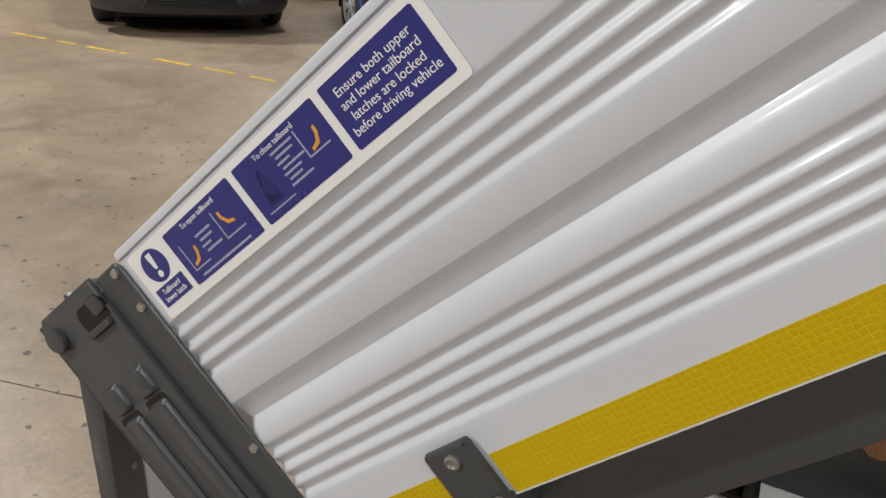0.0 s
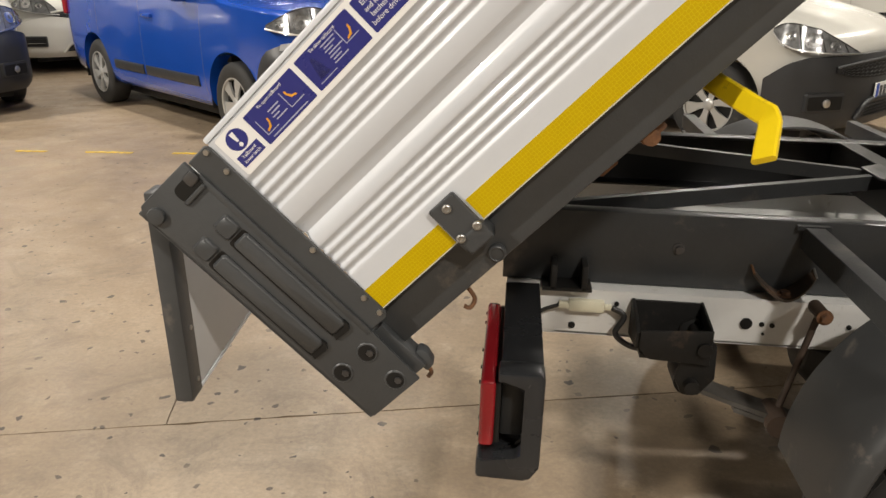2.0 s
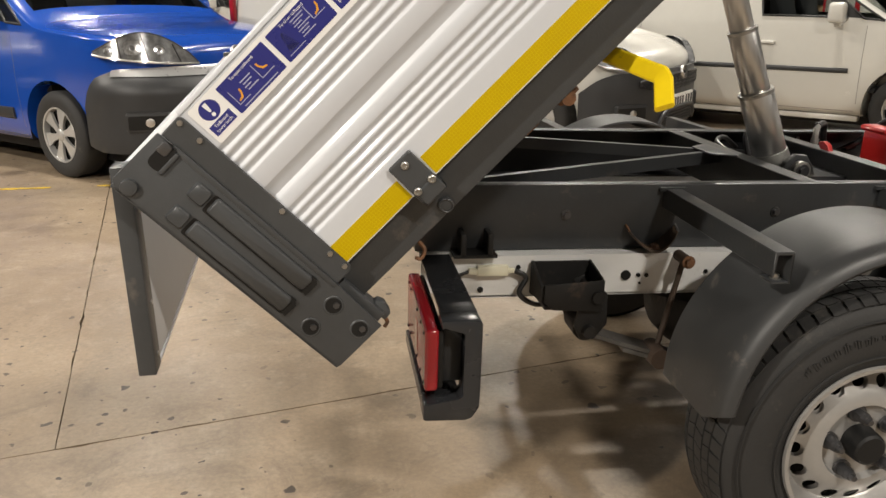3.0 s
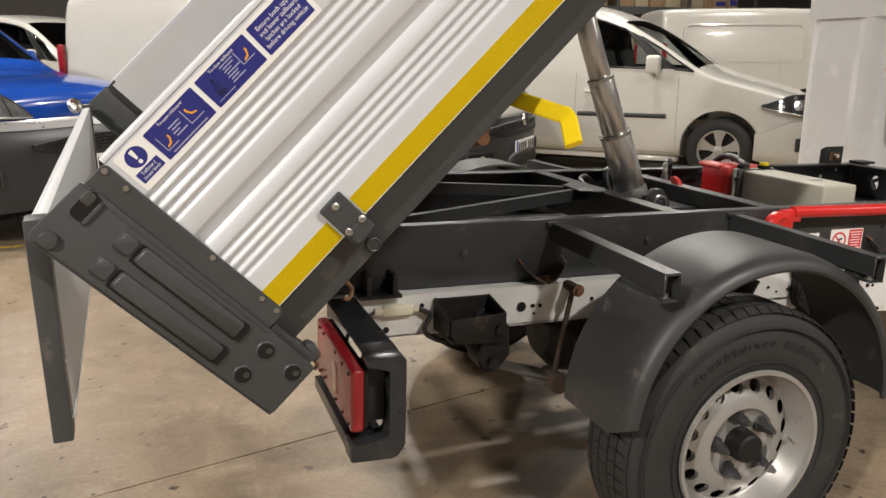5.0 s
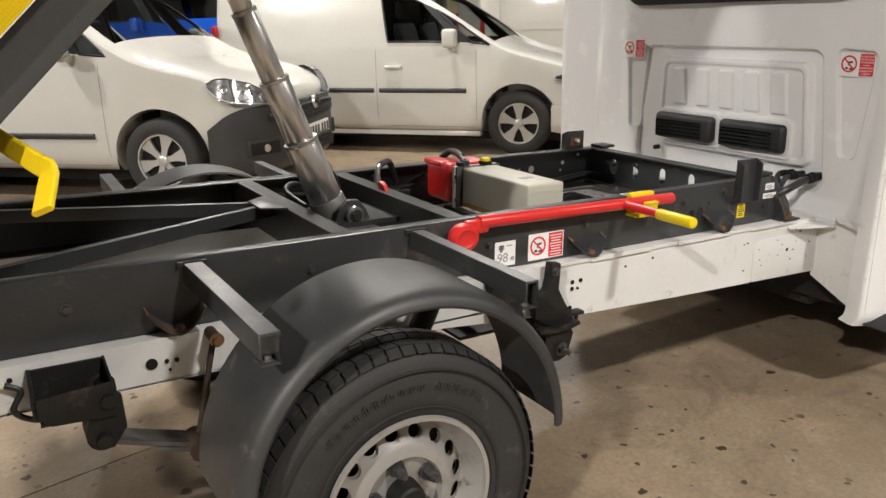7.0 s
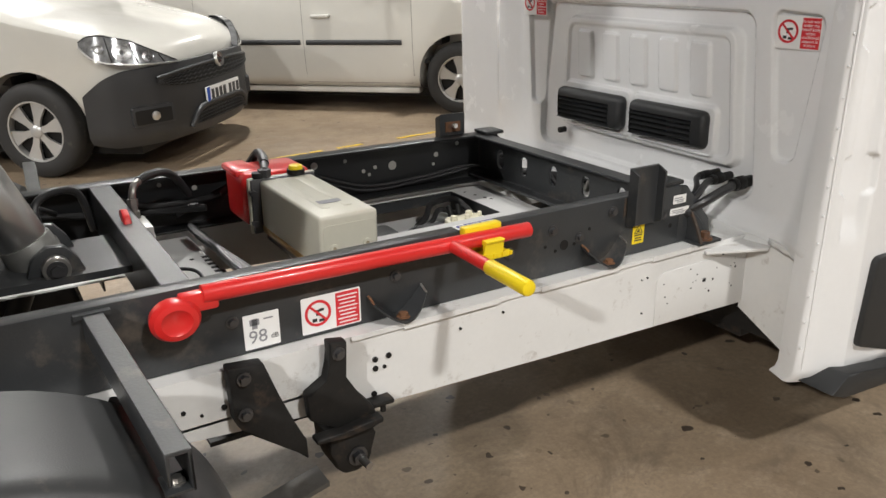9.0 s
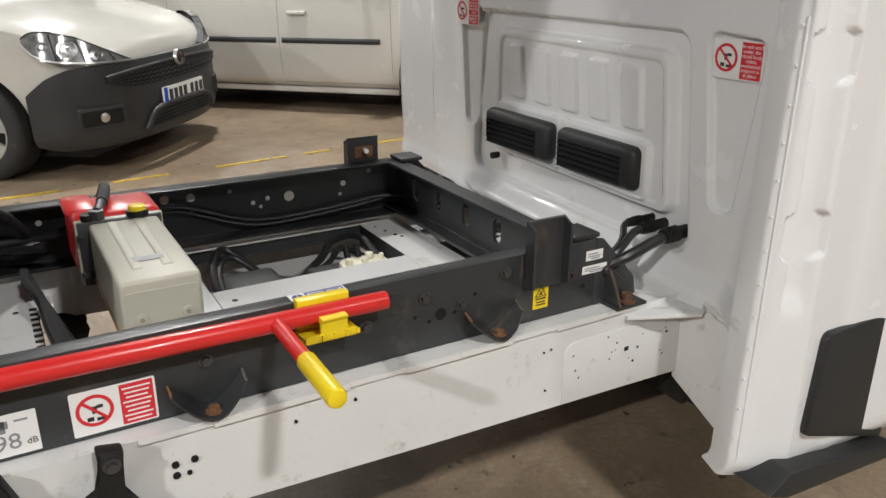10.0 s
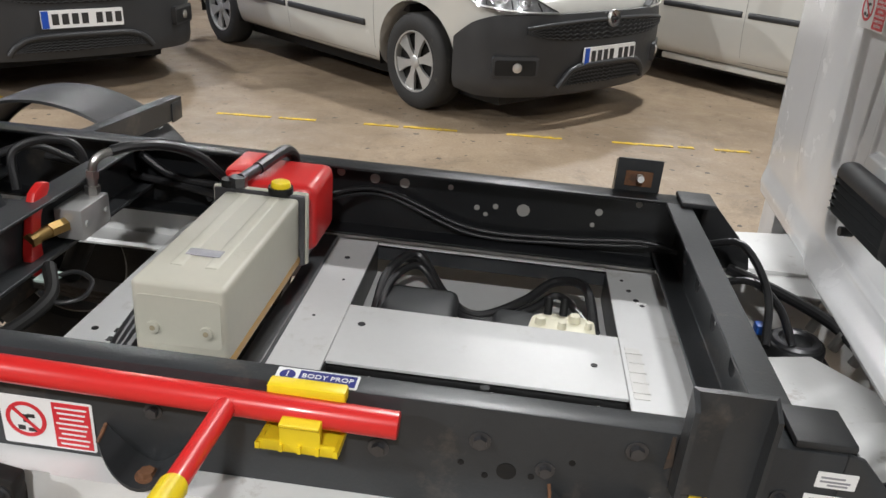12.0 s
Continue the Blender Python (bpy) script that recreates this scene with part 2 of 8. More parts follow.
CONCRETE = concrete_material()
JOINT = mat("dark_joint_filler", (0.045, 0.036, 0.028), 0.8, vary=0.3)
LINE_YELLOW = mat("worn_yellow_floor_paint", (0.62, 0.42, 0.02), 0.55, vary=0.25, scale=14, dirt=(0.26, 0.19, 0.11), dirt_amount=0.45, dirt_scale=20)


# ---- mesh helpers ----
def part(name, bm, material, parent=None, label="", smooth=35, matrix=None):
    me = bpy.data.meshes.new(name)
    bmesh.ops.recalc_face_normals(bm, faces=bm.faces)
    if smooth:
        lim = radians(smooth)
        for e in bm.edges:
            if len(e.link_faces) == 2:
                e.smooth = e.calc_face_angle(0) < lim
        for f in bm.faces:
            f.smooth = True
    bm.to_mesh(me)
    bm.free()
    me.materials.append(material)
    ob = new(name, me)
    if parent:
        ob.parent = parent
    if matrix is not None:
        ob.matrix_basis = matrix
    if label:
        tagged(ob, label)
    return ob


def box(bm, x0, x1, y0, y1, z0, z1, bevel=0.0, seg=2, m=None):
    vs = [bm.verts.new((x, y, z)) for z in (z0, z1) for y in (y0, y1) for x in (x0, x1)]
    fs = [bm.faces.new([vs[i] for i in q]) for q in ((0, 2, 3, 1), (4, 5, 7, 6), (0, 1, 5, 4), (2, 6, 7, 3), (0, 4, 6, 2), (1, 3, 7, 5))]
    if bevel:
        r = bmesh.ops.bevel(bm, geom=list({e for f in fs for e in f.edges}), offset=bevel, segments=seg, profile=0.5, affect="EDGES")
        vs = list({v for f in r["faces"] for v in f.verts} | {v for v in vs if v.is_valid})
    if m is not None:
        bmesh.ops.transform(bm, matrix=m, verts=[v for v in vs if v.is_valid])
    return vs


def boxes(*rows, bevel=0.0, seg=2):
    bm = bmesh.new()
    for r in rows:
        box(bm, *r, bevel=bevel, seg=seg)
    return bm


def prism(bm, pts, axis, a, b, bevel=0.0, seg=2):
    """A polygon of (p, q) pairs, drawn out along an axis from a to b. axis x: (y, z); y: (x, z); z: (x, y)."""
    def at(p, q, s):
        return {"x": (s, p, q), "y": (p, s, q), "z": (p, q, s)}[axis]
    lo = [bm.verts.new(at(p, q, a)) for p, q in pts]
    hi = [bm.verts.new(at(p, q, b)) for p, q in pts]
    n = len(pts)
    fs = [bm.faces.new(lo[::-1]), bm.faces.new(hi)]
    fs += [bm.faces.new((lo[i], lo[(i + 1) % n], hi[(i + 1) % n], hi[i])) for i in range(n)]
    if bevel:
        bmesh.ops.bevel(bm, geom=list({e for f in fs for e in f.edges}), offset=bevel, segments=seg, profile=0.5, affect="EDGES")
    return fs


def cyl(bm, p0, p1, r0, r1=None, seg=24, bevel=0.0, caps=True):
    p0, p1 = Vector(p0), Vector(p1)
    d = p1 - p0
    m = Matrix.Translation((p0 + p1) / 2) @ d.to_track_quat("Z", "Y").to_matrix().to_4x4()
    r = bmesh.ops.create_cone(bm, cap_ends=caps, segments=seg, radius1=r0, radius2=r0 if r1 is None else r1, depth=d.length, matrix=m)
    if bevel:
        es = [e for e in {e for v in r["verts"] for e in v.link_edges} if e.calc_face_angle(0) > 1]
        bmesh.ops.bevel(bm, geom=es, offset=bevel, segments=2, profile=0.5, affect="EDGES")


def spline(pts, n=8):
    """Points on a smooth curve through pts."""
    P = [Vector(p) for p in pts]
    P = [2 * P[0] - P[1]] + P + [2 * P[-1] - P[-2]]
    out = []
    for i in range(1, len(P) - 2):
        a, b, c, d = P[i - 1:i + 3]
        for k in range(n):
            t = k / n
            out.append(0.5 * ((2 * b) + (c - a) * t + (2 * a - 5 * b + 4 * c - d) * t * t + (3 * b - a - 3 * c + d) * t ** 3))
    return out + [P[-2]]


def tube(bm, pts, r, seg=10, n=8, smooth=True):
    P = spline(pts, n) if smooth else [Vector(p) for p in pts]
    up, rings = None, []
    for i, p in enumerate(P):
        t = (P[min(i + 1, len(P) - 1)] - P[max(i - 1, 0)]).normalized()
        if up is None:
            up = t.orthogonal().normalized()
        up = (up - t * up.dot(t)).normalized()
        side = t.cross(up)
        rad = r(i / (len(P) - 1)) if callable(r) else r
        rings.append([bm.verts.new(p + rad * (math.cos(2 * math.pi * k / seg) * up + math.sin(2 * math.pi * k / seg) * side)) for k in range(seg)])
    for a, b in zip(rings, rings[1:]):
        for k in range(seg):
            bm.faces.new((a[k], a[(k + 1) % seg], b[(k + 1) % seg], b[k]))
    bm.faces.new(rings[0][::-1])
    bm.faces.new(rings[-1])


def lathe(bm, prof, seg=64, m=None, closed=False):
    """Turns a profile of (radius, y) round the y axis."""
    rings = []
    for k in range(seg):
        a = 2 * math.pi * k / seg
        rings.append([bm.verts.new((r * math.cos(a), y, r * math.sin(a))) for r, y in prof])
    n = len(prof)
    for k in range(seg):
        a, b = rings[k], rings[(k + 1) % seg]
        for i in range(n if closed else n - 1):
            bm.faces.new((a[i], a[(i + 1) % n], b[(i + 1) % n], b[i]))
    if m is not None:
        bmesh.ops.transform(bm, matrix=m, verts=[v for r in rings for v in r])


def rounded(x0, x1, y0, y1, r, n=5):
    pts = []
    for cx, cy, a0 in ((x1 - r, y1 - r, 0), (x0 + r, y1 - r, 90), (x0 + r, y0 + r, 180), (x1 - r, y0 + r, 270)):
        for k in range(n + 1):
            a = radians(a0 + 90 * k / n)
            pts.append((cx + r * math.cos(a), cy + r * math.sin(a)))
    return pts


def plate(name, pts, thick, material, parent, m, label="", bevel=0.0):
    """A flat plate: an outline in its own plane, thick upwards, at the pose m."""
    bm = bmesh.new()
    prism(bm, pts, "z", 0, thick, bevel)
    return part(name, bm, material, parent, label, matrix=m)


def lettering(name, text, size, material, parent, m, align="CENTER", spacing=1.0, label="", line=1.0):
    cu = bpy.data.curves.new(name, "FONT")
    cu.body, cu.size, cu.align_x, cu.align_y, cu.extrude = text, size, align, "CENTER", 0.0003
    cu.space_character, cu.space_line, cu.resolution_u = spacing, line, 3
    tmp = bpy.data.objects.new(name, cu)
    me = bpy.data.meshes.new_from_object(tmp)
    bpy.data.objects.remove(tmp)
    bpy.data.curves.remove(cu)
    me.name = name
    me.materials.clear()
    me.materials.append(material)
    ob = new(name, me)
    ob.parent = parent
    ob.matrix_basis = m
    if label:
        tagged(ob, label)
    return ob


def bars(name, rows, thick, material, parent, m, label=""):
    """Plain bars (x, y, width, height) in one plane, for print that cannot be read."""
    bm = bmesh.new()
    for x, y, w, h in rows:
        box(bm, x, x + w, y, y + h, 0, thick)
    return part(name, bm, material, parent, label, matrix=m)


def ring_plate(name, r0, r1, thick, material, parent, m, cx=0, cy=0):
    bm = bmesh.new()
    n = 32
    V = [[bm.verts.new((cx + r * math.cos(2 * math.pi * k / n), cy + r * math.sin(2 * math.pi * k / n), z)) for k in range(n)] for r, z in ((r0, 0), (r0, thick), (r1, thick), (r1, 0))]
    for a, b in zip(V, V[1:] + V[:1]):
        for k in range(n):
            bm.faces.new((a[k], a[(k + 1) % n], b[(k + 1) % n], b[k]))
    return part(name, bm, material, parent, matrix=m)


def cut(ob, cutters):
    """Cuts closed cutter meshes out of a part."""
    bm = bmesh.new()
    for c in cutters:
        c(bm)
    bmesh.ops.recalc_face_normals(bm, faces=bm.faces)
    me = bpy.data.meshes.new("cutter")
    bm.to_mesh(me)
    bm.free()
    tool = bpy.data.objects.new("cutter", me)
    scene.collection.objects.link(tool)
    was_parent, was = ob.parent, ob.matrix_basis.copy()
    ob.parent, ob.matrix_basis = None, Matrix()
    mod = ob.modifiers.new("cut", "BOOLEAN")
    mod.operation, mod.object, mod.solver = "DIFFERENCE", tool, "EXACT"
    dg = bpy.context.evaluated_depsgraph_get()
    dg.update()
    res = bpy.data.meshes.new_from_object(ob.evaluated_get(dg))
    ob.modifiers.clear()
    ob.data = res
    ob.parent, ob.matrix_basis = was_parent, was
    bpy.data.objects.remove(tool)
    bm = bmesh.new()
    bm.from_mesh(res)
    for e in bm.edges:
        e.smooth = len(e.link_faces) == 2 and e.calc_face_angle(0) < radians(30)
    for f in bm.faces:
        f.smooth = True
    bm.to_mesh(res)
    bm.free()


def thing(name, label, category, m=None, kind="", group=""):
    e = new(name)
    if m is not None:
        e.matrix_basis = m
    return tagged(e, label, category, group, kind)


# ---- the hall ----
FLOOR_TURN = radians(11.8)
floor = thing("floor", "worn beige sealed concrete warehouse floor with dark spots", "floor", kind="structure")
part("sub_base", boxes((-30, 30, -16, 30, -0.25, -0.02)), JOINT, floor, smooth=0)
SX = [-30, -14.5, -5.2, -0.945, 5.8, 12.5, 30]
SX_NEAR = [-30, -14.5, -5.2, 5.8, 12.5, 30]
SY = [-20, -12, -5.2, 0.60, 6.4, 12.2, 20, 34]
TURNED = Matrix.Rotation(FLOOR_TURN, 4, "Z")
rng_slab = random.Random(17)


def slab_outline(bm, x0, x1, y0, y1):
    """A concrete slab whose edges wander and are chipped near the truck."""
    def edge(a, b, near):
        n = int((b - a).length / 0.05) if near else 1
        side = Vector((-(b - a).y, (b - a).x)).normalized()
        out = []
        for k in range(n):
            p = a + (b - a) * k / n
            if 0 < k:
                p = p + side * (rng_slab.uniform(-0.0005, 0.0018) + (rng_slab.uniform(0.002, 0.006) if rng_slab.random() < 0.10 else 0))
            out.append((p.x, p.y))
        return out
    c = [Vector(p) for p in ((x0, y0), (x1, y0), (x1, y1), (x0, y1))]
    near = x0 > -6 and x1 < 6 and y0 > -6 and y1 < 7
    pts = [q for a, b in zip(c, c[1:] + c[:1]) for q in edge(a, b, near)]
    prism(bm, pts, "z", -0.02, 0)


for j in range(len(SY) - 1):
    sx = SX if SY[j] > 0 else SX_NEAR
    for i in range(len(sx) - 1):
        bm = bmesh.new()
        slab_outline(bm, sx[i] + 0.0012, sx[i + 1] - 0.0012, SY[j] + 0.002, SY[j + 1] - 0.002)
        part("slab", bm, CONCRETE, floor, smooth=0, matrix=TURNED)

WALLMAT = mat("painted_block_wall", (0.11, 0.10, 0.09), 0.75, vary=0.12, scale=1.2, bump=0.3, bump_scale=20)
CEILMAT = mat("corrugated_roof_lining", (0.16, 0.16, 0.16), 0.7, vary=0.1, scale=0.8)
for nm, b in (("wall_north", (-22, 22, 22, 22.3, 0, 7.5)), ("wall_south", (-22, 22, -9.3, -9, 0, 7.5)),
              ("wall_west", (-22.3, -22, -9, 22, 0, 7.5)), ("wall_east", (22, 22.3, -9, 22, 0, 7.5))):
    tagged(part(nm, boxes(b), WALLMAT, smooth=0), "plain painted warehouse wall", "wall", kind="structure")
tagged(part("ceiling", boxes((-22, 22, -9, 22, 7.2, 7.4)), CEILMAT, smooth=0), "plain warehouse roof lining", "ceiling", kind="structure")

# high-bay lamps
LAMP_GLOW = mat("lamp_diffuser", (1.0, 0.93, 0.84), 0.4, vary=0.0, emit=6.0)
LAMP_BODY = mat("lamp_housing_paint", (0.6, 0.6, 0.6), 0.5)
for lx, ly, share in LAMP_PLACES:
    li = bpy.data.lights.new("high_bay_lamp", "AREA")
    li.shape, li.size, li.size_y, li.energy, li.color = "RECTANGLE", 0.5, 0.3, LAMP_POWER * share, LAMP_COLOUR
    lo = new("high_bay_light", li)
    lo.matrix_basis = pose(lx, ly, LAMP_HEIGHT - 0.02)
    hb = thing("high_bay_lamp", "white rectangular high-bay lamp hanging under the roof", "lamp", pose(lx, ly, LAMP_HEIGHT), group="hall lamps")
    part("housing", boxes((-0.38, 0.38, -0.23, 0.23, 0.02, 0.12), bevel=0.02), LAMP_BODY, hb)
    part("diffuser", boxes((-0.35, 0.35, -0.2, 0.2, 0.0, 0.018)), LAMP_GLOW, hb)
    for sx in (-0.25, 0.25):
        bm = bmesh.new()
        cyl(bm, (sx, 0, 0.12), (sx, 0, 7.2 - LAMP_HEIGHT), 0.006, seg=6)
        part("hanger", bm, STEEL, hb)

# worn yellow line on the floor
line = thing("floor_line", "worn broken yellow painted line on the concrete floor", "floor marking", kind="structure")
rng_line = random.Random(5)
x = -9.0
while x < 8.5:
    ln = rng_line.uniform(0.05, 0.42)
    y = 3.80 + 0.012 * x
    n = max(int(ln / 0.02), 3)
    bm = bmesh.new()
    top = [(x + ln * k / n, y + 0.018 + rng_line.uniform(-0.007, 0.004)) for k in range(n + 1)]
    low = [(x + ln * k / n, y - 0.018 + rng_line.uniform(-0.004, 0.007)) for k in range(n, -1, -1)]
    prism(bm, top + low, "z", 0.0005, 0.004)
    part("dash", bm, LINE_YELLOW, line, smooth=0)
    x += ln + rng_line.choice((0.03, 0.05, 0.12, 0.3))

# ---- the tipper truck ----
# local frame: x forward along the frame, y across to the far side, z up from the top of the sub-frame
TRUCK_AT = pose(0, 0, 0.815, 0, 1.72, 0)
TRUCK_INV = TRUCK_AT.inverted()
truck = thing("tipper_truck", "white and dark grey tipper truck with its body raised", "truck", TRUCK_AT)


def W(x, y, z):
    """A place in the hall, in the truck's frame."""
    return TRUCK_INV @ Vector((x, y, z))


def hexbolt(name, p, axis, r, h, material, parent, washer=True, seg=6):
    bm = bmesh.new()
    p, a = Vector(p), Vector(axis).normalized()
    if washer:
        cyl(bm, p, p + a * h * 0.25, r * 1.45, seg=20)
    cyl(bm, p, p + a * h, r, r * 0.94, seg=seg)
    return part(name, bm, material, parent, smooth=25)


# sub-frame rails: channels with the web outside
RW = 0.83
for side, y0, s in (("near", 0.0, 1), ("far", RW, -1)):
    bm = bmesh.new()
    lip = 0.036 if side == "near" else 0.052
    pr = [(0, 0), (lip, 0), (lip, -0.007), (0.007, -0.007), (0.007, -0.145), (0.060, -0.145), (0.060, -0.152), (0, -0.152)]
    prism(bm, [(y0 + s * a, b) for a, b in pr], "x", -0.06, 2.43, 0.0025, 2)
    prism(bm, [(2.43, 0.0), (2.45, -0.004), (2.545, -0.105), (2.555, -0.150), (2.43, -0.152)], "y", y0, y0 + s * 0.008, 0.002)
    rail = part("subframe_rail", bm, FRAME if side == "near" else FRAME_FAR, truck, "dark grey painted steel sub-frame rail")
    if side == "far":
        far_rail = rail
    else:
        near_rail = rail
for x in (0.284, 0.795, 1.29, 1.62, 2.1, 2.37, 2.46):
    z = -0.075 + 0.01 * math.sin(9 * x)
    hexbolt("bolt", (x, 0, z), (0, -1, 0), 0.008, 0.009, NUT, near_rail)
hexbolt("bolt", (2.02, 0, -0.045), (0, -1, 0), 0.009, 0.009, NUT, near_rail)
hexbolt("bolt", (1.90, 0, -0.075), (0, -1, 0), 0.009, 0.009, NUT, near_rail)
hexbolt("bolt", (2.20, 0, -0.030), (0, -1, 0), 0.009, 0.009, NUT, near_rail)
bm = bmesh.new()
for x, z, r in ((2.055, -0.085, 0.012), (2.03, -0.095, 0.004), (2.085, -0.088, 0.004), (2.0, -0.08, 0.004), (2.40, -0.1, 0.006), (2.13, -0.06, 0.004), (1.47, -0.03, 0.004)):
    cyl(bm, (x, -0.0008, z), (x, 0.002, z), r, seg=16)
tagged(part("bolt_hole", bm, BLACK, near_rail), kind="stuff")
# pale discs: light showing through the far rail's holes, put in as colour
bm = bmesh.new()
for x, z, r in ((2.06, -0.07, 0.014), (1.66, -0.028, 0.009), (1.735, -0.035, 0.011), (1.80, -0.038, 0.011), (1.90, -0.036, 0.006), (1.80, -0.07, 0.006), (1.96, -0.075, 0.006), (2.0, -0.068, 0.006), (2.22, -0.055, 0.008), (2.21, -0.085, 0.005), (2.3, -0.028, 0.007), (1.45, -0.05, 0.007), (1.36, -0.03, 0.006), (1.98, -0.088, 0.005)):
    cyl(bm, (x, RW - 0.0085, z), (x, RW - 0.0066, z), r, seg=14)
tagged(part("bolt_hole", bm, mat("lit_hole_grey", (0.30, 0.29, 0.27), 0.6), far_rail), kind="stuff")

# white chassis frame under it
for y0, s in ((0.0, 1), (RW, -1)):
    bm = bmesh.new()
    o = -0.036 * s
    low = [(-0.05, -0.235), (0.06, -0.250), (0.60, -0.250), (1.05, -0.262), (1.47, -0.300), (1.50, -0.315), (2.0, -0.336), (2.76, -0.362)]
    prism(bm, [(-0.05, -0.160)] + low + [(2.76, -0.160)], "y", y0 + o, y0 + o + s * 0.006)
    box(bm, -0.05 if y0 == 0.0 else 1.60, 2.56, *sorted((y0 + o, y0 + s * (0.085 if y0 == 0.0 else 0.05))), -0.160, -0.1535)
    box(bm, 0.0, 1.45, *sorted((y0 + o, y0 + s * 0.05)), -0.252, -0.247)
    frame_rail = part("chassis_rail", bm, FRAME_WHITE, truck, "white painted pressed chassis rail with bolt holes")
    if y0 == 0.0:
        white_rail = frame_rail
bm = bmesh.new()
rr = random.Random(3)
spots = [(0.425, -0.205, 0.012), (0.455, -0.205, 0.005), (0.475, -0.206, 0.005), (0.46, -0.225, 0.003), (0.09, -0.178, 0.005), (0.17, -0.18, 0.005), (0.085, -0.232, 0.007), (0.62, -0.2, 0.005), (1.55, -0.215, 0.006), (1.58, -0.214, 0.006), (1.55, -0.235, 0.006), (1.57, -0.236, 0.004), (1.545, -0.29, 0.006), (1.75, -0.2, 0.003), (1.86, -0.19, 0.003)]
spots += [(rr.uniform(2.26, 2.66), rr.uniform(-0.30, -0.182), rr.choice((0.0012, 0.0015, 0.0018, 0.0022, 0.0032))) for k in range(26)]
spots += [(x, -0.2 + rr.uniform(-0.03, 0.03), rr.uniform(0.003, 0.007)) for x in (1.05, 1.09, 1.14, 1.18, 1.21, 1.25, 1.29)]
for x, z, r in spots:
    cyl(bm, (x, -0.0392, z), (x, -0.034, z), r, seg=12)
box(bm, 2.50, 2.512, -0.0392, -0.034, -0.262, -0.252)
tagged(part("bolt_hole", bm, BLACK, white_rail), kind="stuff")
bm = bmesh.new()
prism(bm, [(2.330, -0.222), (2.345, -0.208), (2.36, -0.204), (2.72, -0.202), (2.72, -0.358), (2.333, -0.346)], "y", -0.0385, -0.036, 0.001)
part("patch_plate", bm, FRAME_WHITE, white_rail)
for k in range(9):
    bm = bmesh.new()
    a = 1.5 + 0.115 * k
    box(bm, a, a + 0.117, -0.0415 - 0.0016 * ((k * 7) % 3), -0.037, -0.1615 - 0.0015 * ((k * 5) % 3), -0.1515)
    part("folded_flange", bm, FRAME_WHITE, white_rail)

# cross members
def cross(name, x0, x1, z0=-0.11, holes=(), y0=0.008, y1=RW - 0.008, turned=False):
    bm = bmesh.new()
    pr = [(x0, -0.001), (x1, -0.001), (x1, -0.008), (x0 + 0.008, -0.008), (x0 + 0.008, z0 + 0.008), (x1, z0 + 0.008), (x1, z0), (x0, z0)]
    if turned:
        pr = [(x0 + x1 - a, b) for a, b in pr]
    prism(bm, pr, "y", y0, y1, 0.0015, 1)
    ob = part(name, bm, FRAME, truck, "dark grey steel cross member")
    if holes:
        cut(ob, [lambda b, yy=yy: prism(b, [(p, q) for p, q in rounded(yy - 0.017, yy + 0.017, -0.098, -0.038, 0.0165)], "x", *((x1 - 0.03, x1 + 0.05) if turned else (x0 - 0.05, x0 + 0.03))) for yy in holes])
    return ob


cross("cross_member", 0.865, 0.915)
cross("cross_member", 1.185, 1.235)
cross("cross_member", 2.345, 2.395, -0.14, holes=(0.16, 0.30, 0.44, 0.58, 0.70), turned=True)
for ya, yb in ((0.44, 0.05), (0.44, RW - 0.05)):
    bm = bmesh.new()
    a, b = Vector((0.87, ya, -0.001)), Vector((0.02, yb, -0.001))
    d = (b - a).normalized()
    n = Vector((-d.y, d.x, 0)) * 0.010
    vs = [[bm.verts.new(p + q + Vector((0, 0, z))) for z in (0, -0.034)] for p in (a, b) for q in (n, -n)]
    for q in (((0, 0), (1, 0), (3, 0), (2, 0)), ((0, 1), (2, 1), (3, 1), (1, 1)), ((0, 0), (2, 0), (2, 1), (0, 1)), ((1, 0), (1, 1), (3, 1), (3, 0)), ((0, 0), (0, 1), (1, 1), (1, 0)), ((2, 0), (3, 0), (3, 1), (2, 1))):
        bm.faces.new([vs[i][j] for i, j in q])
    part("diagonal_brace", bm, FRAME, truck)
bm = bmesh.new()
prism(bm, [(0.80, 0.36), (0.80, 0.47), (0.866, 0.52), (0.866, 0.33)], "z", -0.001, 0.004, 0.001)
part("gusset", bm, FRAME, truck)
bm = bmesh.new()
box(bm, -0.055, -0.005, 0.008, RW - 0.008, -0.15, -0.03, 0.003)
part("rear_cross_member", bm, FRAME, truck)

# axle, springs and what hangs under the frame
RUSTY_LINK = mat("brown_rusted_link", (0.050, 0.032, 0.022), 0.75, vary=0.3, bump=0.3)
SPRING_STEEL = mat("grey_road_dirty_steel", (0.075, 0.070, 0.064), 0.55, vary=0.25, bump=0.2, dirt=(0.05, 0.04, 0.03), dirt_amount=0.3)
bm = bmesh.new()
cyl(bm, W(0.8, -0.2, 0.345), W(0.8, RW + 0.2, 0.345), 0.045, seg=20)
lathe(bm, [(0.0, -0.11), (0.08, -0.10), (0.13, -0.05), (0.14, 0), (0.13, 0.05), (0.08, 0.10), (0.0, 0.11)], 24, Matrix.Translation(W(0.8, RW / 2, 0.345)) @ Matrix.Rotation(radians(90), 4, "Z"))
part("rear_axle", bm, CHASSIS_BLACK, truck, "dirty black rear axle with its differential")
